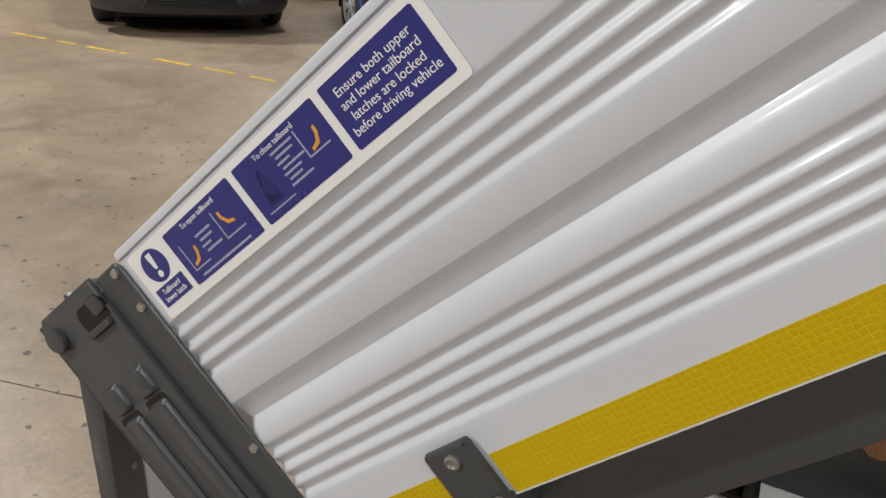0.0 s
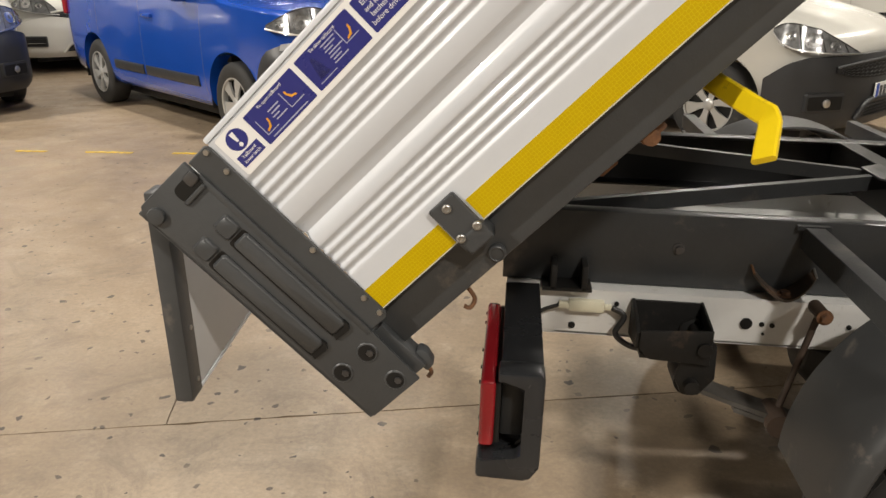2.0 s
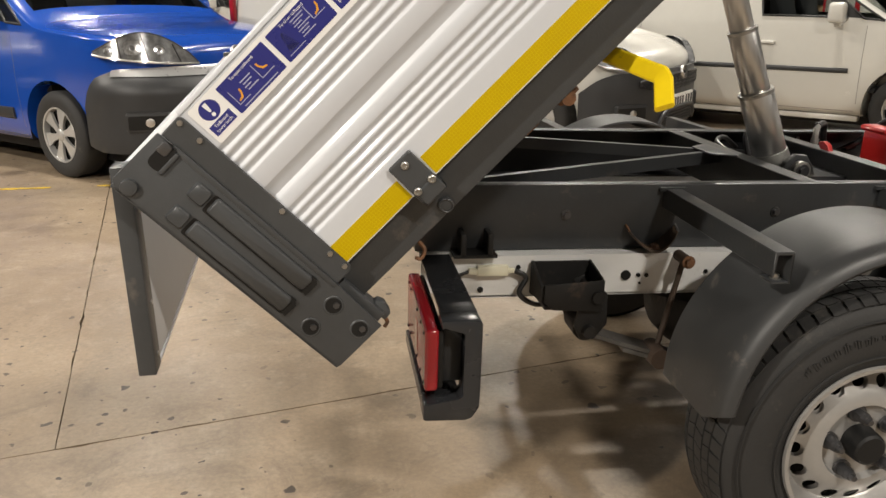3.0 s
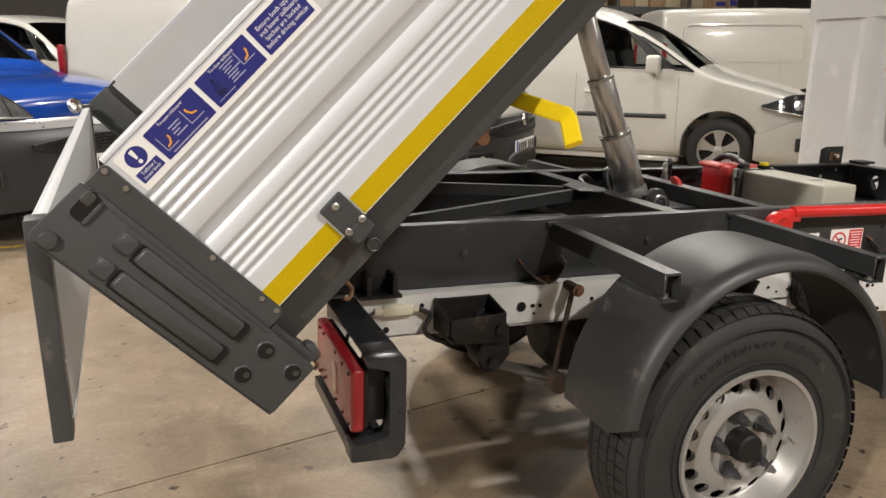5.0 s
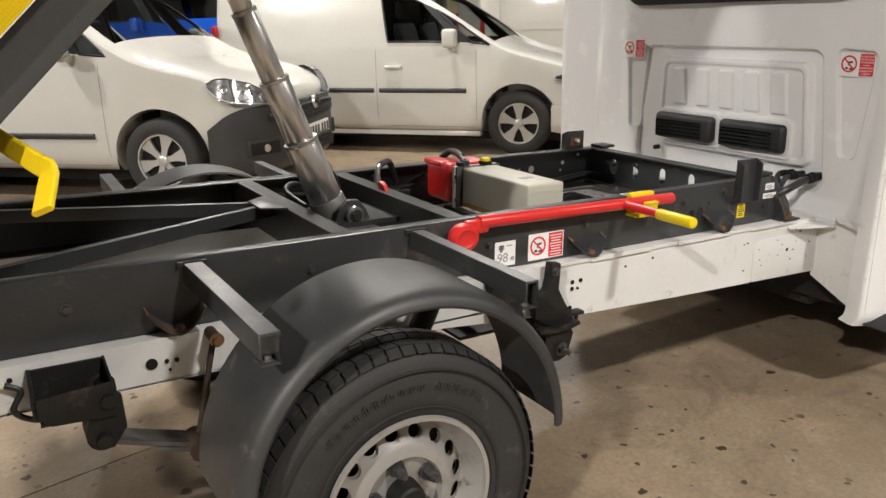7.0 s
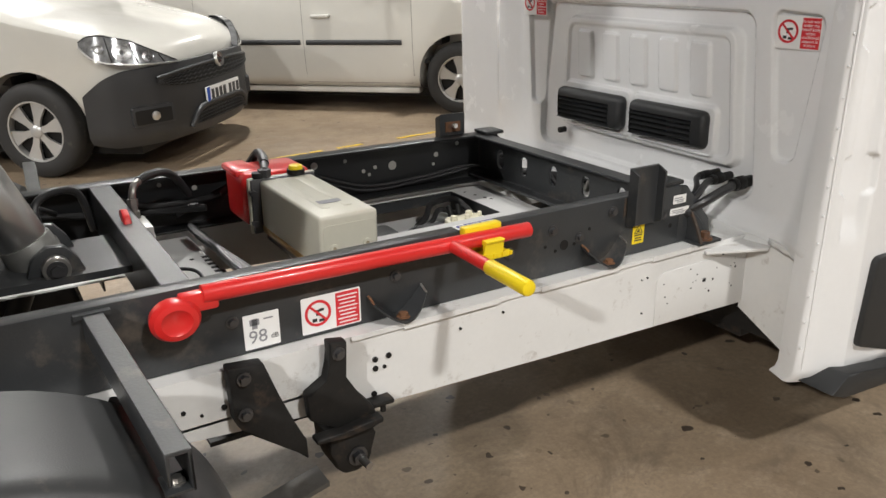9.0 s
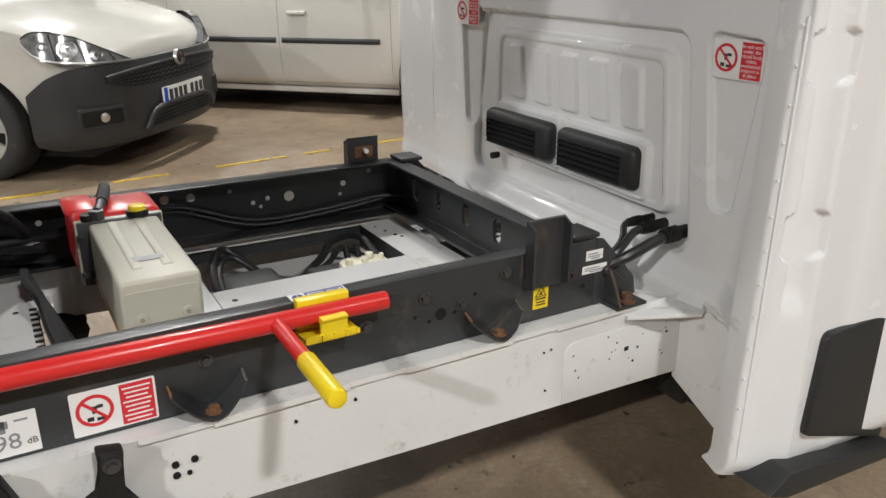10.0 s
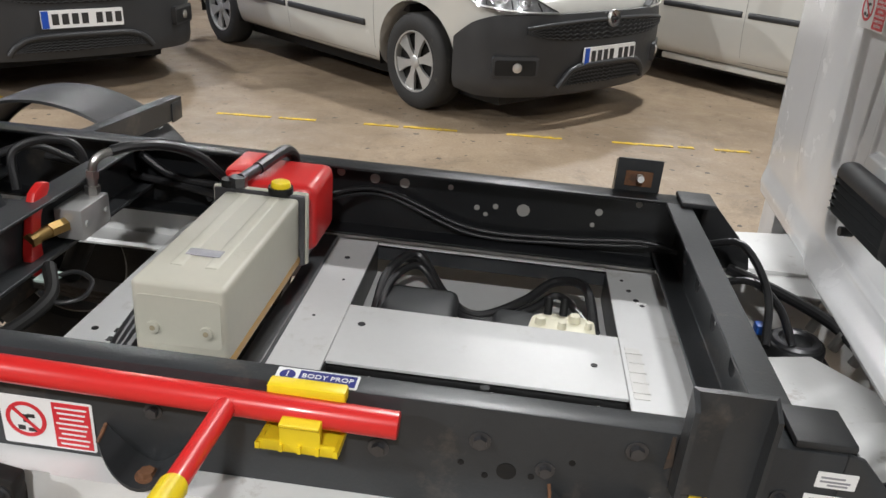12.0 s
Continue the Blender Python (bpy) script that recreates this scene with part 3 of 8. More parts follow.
for y, s in ((-0.085, 1), (RW + 0.085, -1)):
    bm = bmesh.new()
    P = spline([W(0.30, y, 0.500), W(0.42, y, 0.455), W(0.62, y, 0.390), W(0.80, y, 0.378), W(1.0, y, 0.345), W(1.2, y, 0.340), W(1.395, y, 0.378)], 6)
    for k, (t0, t1) in enumerate(((0, 1), (0.14, 0.9), (0.25, 0.8))):
        Q = P[int(t0 * (len(P) - 1)):int(t1 * (len(P) - 1)) + 1]
        rows = [[bm.verts.new(p + Vector((0, dy, dz - 0.012 * k))) for dy, dz in ((-0.03, 0), (0.03, 0), (0.03, -0.010), (-0.03, -0.010))] for p in Q]
        for a, b in zip(rows, rows[1:]):
            for i in range(4):
                bm.faces.new((a[i], a[(i + 1) % 4], b[(i + 1) % 4], b[i]))
        bm.faces.new(rows[0][::-1])
        bm.faces.new(rows[-1])
    part("leaf_spring", bm, SPRING_STEEL, truck, "dirty dark steel leaf spring")
    bm = bmesh.new()
    for dy in (-0.045, 0.034):
        prism(bm, [(p.x, p.z) for p in (W(0.322, 0, 0.612), W(0.344, 0, 0.590), W(0.346, 0, 0.52), W(0.318, 0, 0.484), W(0.286, 0, 0.486), W(0.270, 0, 0.520), W(0.292, 0, 0.600))], "y", y + dy, y + dy + 0.010, 0.003)
    cyl(bm, W(0.318, y - 0.062, 0.588), W(0.318, y + 0.06, 0.588), 0.014, seg=12)
    cyl(bm, W(0.302, y - 0.062, 0.508), W(0.302, y + 0.06, 0.508), 0.014, seg=12)
    cyl(bm, W(0.302, y - 0.034, 0.508), W(0.302, y + 0.034, 0.508), 0.030, seg=18)
    part("spring_shackle", bm, CHASSIS_BLACK, truck)
    bm = bmesh.new()
    yo_, yi_ = y - s * 0.055, y + s * 0.045
    zt_, zl_ = W(0.25, 0, 0.626).z, W(0.25, 0, 0.566).z
    prism(bm, [(0.204, zt_ - 0.006), (0.338, zt_ + 0.002), (0.338, zl_ - 0.010), (0.225, zl_ - 0.004), (0.204, zl_ + 0.016)], "y", yo_, yo_ + s * 0.006, 0.002)
    prism(bm, [(yi_, zt_ + 0.018), (yo_ + s * 0.006, zt_ - 0.012), (yo_ + s * 0.006, zl_ + 0.015), (yi_, zl_)], "x", 0.198, 0.205, 0.001)
    prism(bm, [(yi_, zt_ + 0.018), (yo_ + s * 0.006, zt_ + 0.004), (yo_ + s * 0.006, zl_), (yi_, zl_)], "x", 0.332, 0.337, 0.001)
    box(bm, 0.205, 0.332, *sorted((yi_ - s * 0.006, yi_)), zl_, zt_ + 0.016)
    box(bm, 0.208, 0.332, *sorted((yo_ + s * 0.006, yi_)), zl_ - 0.004, zl_ + 0.004)
    part("spring_hanger", bm, CHASSIS_BLACK, truck, "black welded spring hanger box")
    bm = bmesh.new()
    cyl(bm, W(0.543, y + 0.02, 0.640), W(0.480, y - 0.01 * s, 0.43), 0.0065, seg=12)
    cyl(bm, W(0.543, y - 0.005 * s, 0.640), W(0.543, y + 0.05 * s, 0.640), 0.013, seg=16)
    cyl(bm, W(0.478, y - 0.05 * s, 0.425), W(0.478, y + 0.02 * s, 0.425), 0.024, seg=18)
    part("anti_roll_link", bm, RUSTY_LINK, truck, "dirty anti-roll bar link with a rusty bolt")
    hexbolt("rusty_bolt", tuple(W(0.543, y - 0.004 * s, 0.640)), (0, -s, 0), 0.0105, 0.012, RUST, truck)
    bm = bmesh.new()
    cyl(bm, W(1.06, y, 0.62), W(0.93, y, 0.37), 0.028, seg=16)
    cyl(bm, W(1.075, y, 0.65), W(1.05, y, 0.60), 0.018, seg=12)
    part("shock_absorber", bm, BLACK, truck)
bm = bmesh.new()
prism(bm, [(p.x, p.z) for p in (W(0.42, 0, 0.52), W(0.48, 0, 0.54), W(1.05, 0, 0.40), W(1.0, 0, 0.36))], "y", 0.12, 0.15)
tube(bm, [W(0.2, 0.62, 0.58), W(0.3, 0.5, 0.50), W(0.62, 0.45, 0.44), W(1.3, 0.4, 0.45)], 0.03)
cyl(bm, W(0.85, 0.415, 0.36), W(2.6, 0.415, 0.46), 0.04, seg=16)
part("prop_shaft", bm, CHASSIS_BLACK, truck, "dirty black propeller shaft and stays")
bm = bmesh.new()
box(bm, 0.30, 0.62, 0.28, 0.62, -0.36, -0.20, 0.03)
part("spare_wheel_carrier", bm, CHASSIS_BLACK, truck)

# plug and cable at the tail
bm = bmesh.new()
box(bm, 0.075, 0.145, -0.052, -0.036, -0.196, -0.172, 0.003)
box(bm, 0.055, 0.08, -0.050, -0.038, -0.192, -0.178, 0.002)
box(bm, 0.145, 0.16, -0.050, -0.038, -0.190, -0.180, 0.002)
part("cable_plug", bm, CREAM, truck, "cream electrical connector clipped to the frame")
bm = bmesh.new()
tube(bm, [(0.16, -0.045, -0.185), (0.185, -0.052, -0.20), (0.17, -0.06, -0.235), (0.21, -0.06, -0.262), (0.26, -0.045, -0.258)], 0.006)
part("cable", bm, HOSE, truck)
bm = bmesh.new()
tube(bm, [(0.055, -0.045, -0.186), (0.02, -0.05, -0.20), (-0.01, -0.055, -0.235), (-0.005, -0.07, -0.29)], 0.004)
part("cable", bm, HOSE, truck)

# cradle brackets welded along the rails
RUSTY = mat("rusty_dark_steel", (0.055, 0.040, 0.030), 0.7, vary=0.35, scale=18, bump=0.4, dirt=(0.12, 0.06, 0.03), dirt_amount=0.35, dirt_scale=25)


def cradle(x, y, s, material=FRAME):
    bm = bmesh.new()
    n = 14
    rows_ = []
    for k in range(n + 1):
        f = 2 * k / n - 1
        px, pz = x + 0.002 + 0.060 * f, -0.149 + 0.050 * abs(f) ** 1.5
        reach = 0.052 - 0.026 * abs(f) ** 2.5
        drop = 0.010 * abs(f)
        rows_.append([bm.verts.new(q) for q in ((px, y - s * 0.001, pz), (px * 0.98 + x * 0.02, y - s * reach, pz - drop), (px * 0.98 + x * 0.02, y - s * reach, pz - drop + 0.005), (px, y - s * 0.001, pz + 0.005))])
    for a, b in zip(rows_, rows_[1:]):
        for k in range(4):
            bm.faces.new((a[k], a[(k + 1) % 4], b[(k + 1) % 4], b[k]))
    bm.faces.new(rows_[0][::-1])
    bm.faces.new(rows_[-1])
    cr = part("body_cradle", bm, material, truck, "rusty brown folded steel mounting cradle" if material is RUSTY else "dark grey folded steel mounting cradle with worn edges")
    for side_, mt in ((1, STEEL), (-1, RUST)):
        bm = bmesh.new()
        xe = x + 0.002 + side_ * 0.0595
        tube(bm, [(xe, y - s * 0.002, -0.0945), (xe - side_ * 0.001, y - s * 0.014, -0.099), (xe - side_ * 0.001, y - s * 0.026, -0.1045)], 0.0024, seg=6)
        part("worn_edge", bm, mt, cr)
    hexbolt("rusty_bolt", (x + 0.005, y - s * 0.03, -0.1425), (0, 0, 1), 0.010, 0.009, RUST, cr)


for x in (0.485, 1.615, 2.165):
    cradle(x, 0, 1, RUSTY if x < 1 else FRAME)
    cradle(x, RW, -1, RUSTY if x < 1 else FRAME)
for y, s in ((0, 1), (RW, -1)):
    bm = bmesh.new()
    for dx in (0.035, 0.095):
        box(bm, dx, dx + 0.012, *sorted((y, y - s * 0.055)), -0.15, -0.098, 0.002)
    box(bm, 0.02, 0.117, *sorted((y, y - s * 0.055)), -0.152, -0.145)
    part("rear_pivot_bracket", bm, CHASSIS_BLACK, truck, "black welded rear pivot bracket")
    bm = bmesh.new()
    prism(bm, [(y, -0.152), (y, -0.072), (y - s * 0.012, -0.076), (y - s * 0.034, -0.112), (y - s * 0.050, -0.147), (y - s * 0.050, -0.152)], "x", 2.462, 2.468, 0.001, 1)
    prism(bm, [(2.466, -0.150), (2.466, -0.090), (2.476, -0.074), (2.512, -0.108), (2.530, -0.150)], "y", y - s * 0.001, y - s * 0.007, 0.001, 1)
    box(bm, 2.455, 2.540, *sorted((y, y - s * 0.05)), -0.152, -0.146)
    part("front_mount", bm, FRAME, truck, "worn dark grey front mounting foot with rust")
    bm = bmesh.new()
    prism(bm, [(y - s * 0.002, -0.071), (y - s * 0.012, -0.0745), (y - s * 0.035, -0.111), (y - s * 0.051, -0.146), (y - s * 0.046, -0.147), (y - s * 0.030, -0.115), (y - s * 0.010, -0.082)], "x", 2.4612, 2.4688)
    part("rusty_edge", bm, RUSTY, truck)
    hexbolt("rusty_bolt", (2.500, y - s * 0.030, -0.146), (0, 0, 1), 0.013, 0.020, RUST, truck)
    # upright guide at the front end
    bm = bmesh.new()
    ya, yb = y - s * 0.003, y - s * 0.032
    yi = ya - s * 0.007
    prism(bm, [(2.243, ya), (2.336, ya), (2.336, yb), (2.330, yb), (2.330, yi), (2.249, yi), (2.249, yb), (2.243, yb)], "z", -0.076, 0.068)
    for v in bm.verts:
        f = abs(v.co.y - ya) / abs(yb - ya)
        v.co.z += (0.010 if v.co.z < 0 else -0.014) * f ** 2
    g = part("body_guide", bm, FRAME, truck, "dark grey welded upright guide with rust at its foot")
    if s < 0:
        bm = bmesh.new()
        cyl(bm, (2.292, y - 0.010 + 0.012, 0.03), (2.292, y - 0.016, 0.03), 0.007, seg=12)
        part("bolt_hole", bm, STICKER_WHITE, g)
        part("rust_patch", boxes((2.262, 2.318, y - 0.0005, y + 0.004 - 0.0005, 0.010, 0.042)), RUST, g)
    bm = bmesh.new()
    box(bm, 2.370, 2.44, *sorted((y + s * 0.002, y + s * 0.075)), 0.0005, 0.012, 0.004)
    part("rubber_buffer", bm, PLASTIC, truck)
for x in (2.238,):
    bm = bmesh.new()
    prism(bm, [(x - 0.004, -0.050), (x - 0.002, -0.004), (x + 0.002, -0.004), (x + 0.005, -0.045)], "y", -0.0016, 0.0)
    part("rust_streak", bm, RUSTY, near_rail)

# mudguard brackets
for y0, s in ((0.0, 1), (RW, -1)):
    for xa, xb, skew in ((0.511, 0.549, 0.018), (1.052, 1.084, 0.024)):
        bm = bmesh.new()
        ye = y0 - s * 0.44
        pr = [(xa, 0), (xb, 0), (xb, -0.058), (xb - 0.004, -0.058), (xb - 0.004, -0.004), (xa + 0.004, -0.004), (xa + 0.004, -0.046), (xa, -0.046)]
        fs = prism(bm, pr, "y", y0 - s * 0.003, ye, 0.0012, 1)
        for v in bm.verts:
            v.co.x += skew * abs(v.co.y - y0) / 0.44
            v.co.z -= 0.008 + 0.014 * abs(v.co.y - y0) / 0.44
        box(bm, xa - 0.012, xb + 0.012, *sorted((y0 - s * 0.012, y0 + s * 0.0)), -0.014, -0.006)
        b = part("mudguard_bracket", bm, FRAME, truck, "dark grey folded steel mudguard bracket")
        bm = bmesh.new()
        box(bm, xb + skew - 0.036, xb + skew, *sorted((ye + s * 0.045, ye + s * 0.002)), -0.082, -0.078, 0.001)
        box(bm, xb + skew - 0.004, xb + skew, *sorted((ye + s * 0.06, ye)), -0.082, -0.03, 0.001)
        part("fixing_tab", bm, FRAME, b)
        hexbolt("bolt", (xb + skew - 0.018, ye + s * 0.022, -0.078), (0, 0, 1), 0.007, 0.009, STEEL, b)

# mudguards
MGC = (0.830, 0.414)
for y0, s in ((0.0, 1), (RW, -1)):
    bm = bmesh.new()
    yo = y0 - s * 0.436
    # cross-section: (outward radius, distance across from the outer lip)
    sec = [(0.334, 0.004), (0.340, 0.0), (0.353, 0.004), (0.364, 0.016), (0.369, 0.035), (0.372, 0.06), (0.372, 0.245), (0.366, 0.249), (0.366, 0.06), (0.362, 0.036), (0.350, 0.014), (0.342, 0.008), (0.335, 0.010)]
    a0, a1, n = radians(179), radians(-1), 44
    rows = []
    for k in range(n + 1):
        a = a0 + (a1 - a0) * k / n
        row = []
        for r, dy in sec:
            x, z = MGC[0] + r * math.cos(a), MGC[1] + r * math.sin(a)
            if k < 3 and dy < 0.06:
                z += (0.030, 0.012, 0.003)[k] * (1 - dy / 0.06)
            row.append(bm.verts.new(W(x, yo + s * dy, z)))
        rows.append(row)
    # straight tail to the rear
    for a, b in zip(rows, rows[1:]):
        for i in range(len(sec)):
            j = (i + 1) % len(sec)
            bm.faces.new((a[i], a[j], b[j], b[i]))
    bm.faces.new(rows[0][::-1])
    bm.faces.new(rows[-1])
    part("mudguard", bm, GUARD, truck, "dark grey moulded plastic mudguard over the rear wheel")
    # front spring hanger: two plates and a rounded bush housing
    def plan_xz(*pts):
        return [((q := W(x, 0, z)).x, q.z) for x, z in pts]
    yh = y0 - s * 0.037
    bm = bmesh.new()
    prism(bm, plan_xz((1.250, 0.640), (1.314, 0.632), (1.352, 0.500), (1.378, 0.450), (1.378, 0.405), (1.345, 0.445), (1.262, 0.510), (1.250, 0.535)), "y", yh, yh - s * 0.030, 0.004)
    hg = part("front_spring_hanger", bm, CHASSIS_BLACK, truck, "black front spring hanger bolted to the frame")
    bm = bmesh.new()
    prism(bm, plan_xz((1.434, 0.640), (1.472, 0.632), (1.467, 0.603), (1.458, 0.558), (1.484, 0.520), (1.513, 0.482), (1.522, 0.456), (1.440, 0.452), (1.385, 0.490), (1.383, 0.545), (1.428, 0.560), (1.437, 0.590)), "y", yh - s * 0.012, yh - s * 0.038, 0.005)
    part("hanger_arm", bm, CHASSIS_BLACK, hg)
    bm = bmesh.new()
    prism(bm, plan_xz((1.385, 0.462), (1.440, 0.458), (1.500, 0.464), (1.525, 0.462), (1.523, 0.450), (1.500, 0.452), (1.440, 0.446), (1.385, 0.450)), "y", yh - s * 0.034, yh - s * 0.062, 0.004)
    part("folded_lip", bm, CHASSIS_BLACK, hg)
    bm = bmesh.new()
    prism(bm, plan_xz((1.412, 0.456), (1.512, 0.456), (1.504, 0.425), (1.503, 0.378), (1.492, 0.358), (1.468, 0.348), (1.442, 0.352), (1.424, 0.372), (1.416, 0.410)), "y", yh + s * 0.03, yh - s * 0.045, 0.008, 3)
    part("bush_housing", bm, CHASSIS_BLACK, hg)
    bm = bmesh.new()
    cyl(bm, W(1.472, yh - s * 0.045, 0.385), W(1.476, yh - s * 0.085, 0.382), 0.008, seg=12)
    part("bolt_stud", bm, STEEL, hg)
    hexbolt("bolt", W(1.470, yh - s * 0.045, 0.386), (0, -s, 0), 0.014, 0.014, NUT, hg)
    bm = bmesh.new()
    p = W(1.545, yh, 0.468)
    box(bm, p.x - 0.028, p.x + 0.02, *sorted((yh - s * 0.03, yh)), p.z - 0.004, p.z + 0.006, 0.002)
    cyl(bm, p - Vector((0, s * 0.018, 0.004)), p - Vector((0, s * 0.018, 0.022)), 0.006, seg=8)
    part("rail_clip", bm, CHASSIS_BLACK, hg)
    for dx, dz in ((1.270, 0.545), (1.275, 0.615), (1.452, 0.612)):
        hexbolt("bolt", W(dx, yh - s * (0.038 if dx > 1.4 else 0.032), dz), (0, -s, 0), 0.009, 0.010, NUT, hg)


# wheels: the hub faces local -y
def road_wheel(name, parent, m, radius, width, rim_r, studs=5, holes=16, detail=True):
    w = new(name)
    w.parent = parent
    w.matrix_basis = m
    hw = width / 2
    bm = bmesh.new()
    R = radius
    prof = [(rim_r - 0.008, -hw + 0.03), (rim_r + 0.004, -hw + 0.010), (rim_r + 0.022, -hw + 0.002), (rim_r + 0.055, -hw - 0.004), (R - 0.055, -hw + 0.001), (R - 0.030, -hw + 0.008), (R - 0.016, -hw + 0.016), (R - 0.010, -hw + 0.026)]
    tread = [(R - 0.007, y) for y in (-hw + 0.03, hw - 0.03)]
    lathe(bm, prof + tread + [(r, -y) for r, y in prof[::-1]], 96)
    tyre = part("tyre", bm, RUBBER, w, "worn black rubber tyre")
    bm = bmesh.new()
    ribs = ((-hw + 0.012, -0.051, 0.0035), (-0.046, -0.020, 0.0), (-0.015, 0.015, 0.0), (0.020, 0.046, 0.0), (0.051, hw - 0.012, 0.0035))
    nb = 64
    for i, (ya, yb, drop) in enumerate(ribs):
        for k in range(nb):
            off = 0.5 * (i % 2) + 0.25 * i
            g = 0.09 if i in (0, 4) else 0.045
            a = [2 * math.pi * (k + off + f) / nb for f in (g, 0.5, 1 - g)]
            vs = []
            for an in a:
                for y, rr_ in ((ya, R - (0.0085 if i == 0 else 0.0)), (yb, R - (0.0085 if i == 4 else 0.0))):
                    sk = 0.018 * (1 if (i % 2) else -1) * (y - ya) / (yb - ya)
                    vs.append((bm.verts.new(((rr_) * math.cos(an + sk), y, (rr_) * math.sin(an + sk))), bm.verts.new(((R - 0.010) * math.cos(an + sk), y, (R - 0.010) * math.sin(an + sk)))))
            for j in (0, 2):
                bm.faces.new((vs[j][0], vs[j + 1][0], vs[j + 3][0], vs[j + 2][0]))
                bm.faces.new((vs[j][0], vs[j + 2][0], vs[j + 2][1], vs[j][1]))
                bm.faces.new((vs[j + 1][0], vs[j + 1][1], vs[j + 3][1], vs[j + 3][0]))
            bm.faces.new((vs[0][0], vs[0][1], vs[1][1], vs[1][0]))
            bm.faces.new((vs[4][0], vs[5][0], vs[5][1], vs[4][1]))
    tagged(part("tread", bm, RUBBER, tyre, smooth=20), kind="stuff")
    bm = bmesh.new()
    for r, t in ((rim_r + 0.030, 0.0016), (R - 0.040, 0.0016)):
        lathe(bm, [(r - 0.002, -hw + 0.002), (r - 0.001, -hw - 0.0045), (r + 0.001, -hw - 0.0045), (r + 0.002, -hw + 0.002)], 96)
    stroke = random.Random(8)
    for a0, n, hh in ((48, 6, 0.010), (82, 4, 0.006), (100, 7, 0.010), (205, 9, 0.008), (290, 6, 0.010)):
        for k in range(n):
            for q in range(3):
                a = radians(a0 + 5.0 * k + 1.3 * q)
                rm = (rim_r + R) / 2 - 0.002 + stroke.uniform(-0.3, 0.3) * hh
                mm = Matrix.Rotation(-a, 4, "Y") @ Matrix.Translation((rm, -hw - 0.0035, 0))
                h2 = hh * stroke.uniform(0.45, 1.0)
                box(bm, -h2, h2, -0.0012, 0.004, -0.0016, 0.0016, m=mm)
    part("sidewall_ridge", bm, RUBBER, tyre)
    # steel rim
    bm = bmesh.new()
    q = rim_r
    prof = [(q + 0.004, -hw + 0.012), (q + 0.010, -hw + 0.002), (q + 0.008, -hw - 0.004), (q - 0.001, -hw - 0.003), (q - 0.004, -hw + 0.012), (q - 0.018, -hw + 0.03), (q - 0.024, -hw + 0.052), (q - 0.028, -hw + 0.056), (q - 0.040, -hw + 0.050), (q - 0.062, -hw + 0.036), (q - 0.078, -hw + 0.027), (q - 0.092, -hw + 0.026), (q - 0.096, -hw + 0.034), (q - 0.098, -hw + 0.040), (0.070, -hw + 0.042), (0.05, -hw + 0.042), (0.0, -hw + 0.042), (0.0, -hw + 0.054), (0.07, -hw + 0.054), (q - 0.098, -hw + 0.052), (q - 0.086, -hw + 0.038), (q - 0.062, -hw + 0.048), (q - 0.03, -hw + 0.070), (q - 0.022, -hw + 0.075), (q - 0.012, 0.0), (q - 0.012, hw - 0.03), (q - 0.005, hw - 0.03), (q - 0.003, 0.0)]
    lathe(bm, prof, 96, closed=False)
    rim = part("rim", bm, SILVER, w, "silver painted steel rim with oval vents and brake dust")
    bm = bmesh.new()
    lathe(bm, [(0.0, -hw + 0.09), (q - 0.02, -hw + 0.09), (q - 0.02, -hw + 0.10), (0.0, -hw + 0.10)], 48)
    part("brake_drum", bm, BLACK, w)
    if detail:
        def hole(b, k):
            a = 2 * math.pi * k / holes + 0.1
            rc = q - 0.045
            mm = Matrix.Rotation(-a, 4, "Y") @ Matrix.Translation((rc, -hw + 0.04, 0))
            bb = bmesh.ops.create_cone(b, cap_ends=True, segments=18, radius1=0.0150, radius2=0.0150, depth=0.09, matrix=Matrix.Rotation(radians(90), 4, "X"))
            bmesh.ops.transform(b, matrix=mm @ Matrix.Diagonal((0.95, 1, 1.12, 1)), verts=bb["verts"])
        cut(rim, [lambda b, k=k: hole(b, k) for k in range(holes)])
    for k in range(studs):
        a = radians(102 + 72 * k)
        c = Vector((0.068 * math.cos(a), -hw + 0.040, 0.068 * math.sin(a)))
        bm = bmesh.new()
        d = Vector((0, -1, 0))
        cyl(bm, c, c + d * 0.006, 0.019, seg=20)
        cyl(bm, c + d * 0.004, c + d * 0.026, 0.0145, 0.0138, seg=6)
        cyl(bm, c + d * 0.024, c + d * 0.036, 0.0125, 0.010, seg=14)
        cyl(bm, c + d * 0.034, c + d * 0.046, 0.0085, 0.006, seg=10)
        part("wheel_nut", bm, NUT, rim, smooth=25)
    bm = bmesh.new()
    lathe(bm, [(0.0, -hw - 0.004), (0.029, -hw - 0.004), (0.034, -hw + 0.0), (0.036, -hw + 0.01), (0.038, -hw + 0.042)], 40)
    part("hub_cap", bm, BLACK, w, "black hub cap")
    bm = bmesh.new()
    a = radians(-8)
    c = Vector(((q - 0.022) * math.cos(a), -hw + 0.045, (q - 0.022) * math.sin(a)))
    cyl(bm, c, c + Vector((-0.008, -0.022, 0)), 0.004, seg=8)
    part("tyre_valve", bm, STEEL, w)
    return w


near_wheel = road_wheel("rear_wheel", truck, TRUCK_INV @ pose(0.818, -0.3135, 0.328), 0.328, 0.18, 0.180)
copy_thing(near_wheel, TRUCK_INV @ pose(0.818, RW + 0.3135, 0.328, 0, 0, 180))

BRACKET = mat("glossy_black_bracket_paint", (0.020, 0.021, 0.023), 0.26, vary=0.2, bump=0.1, rough_vary=0.1)
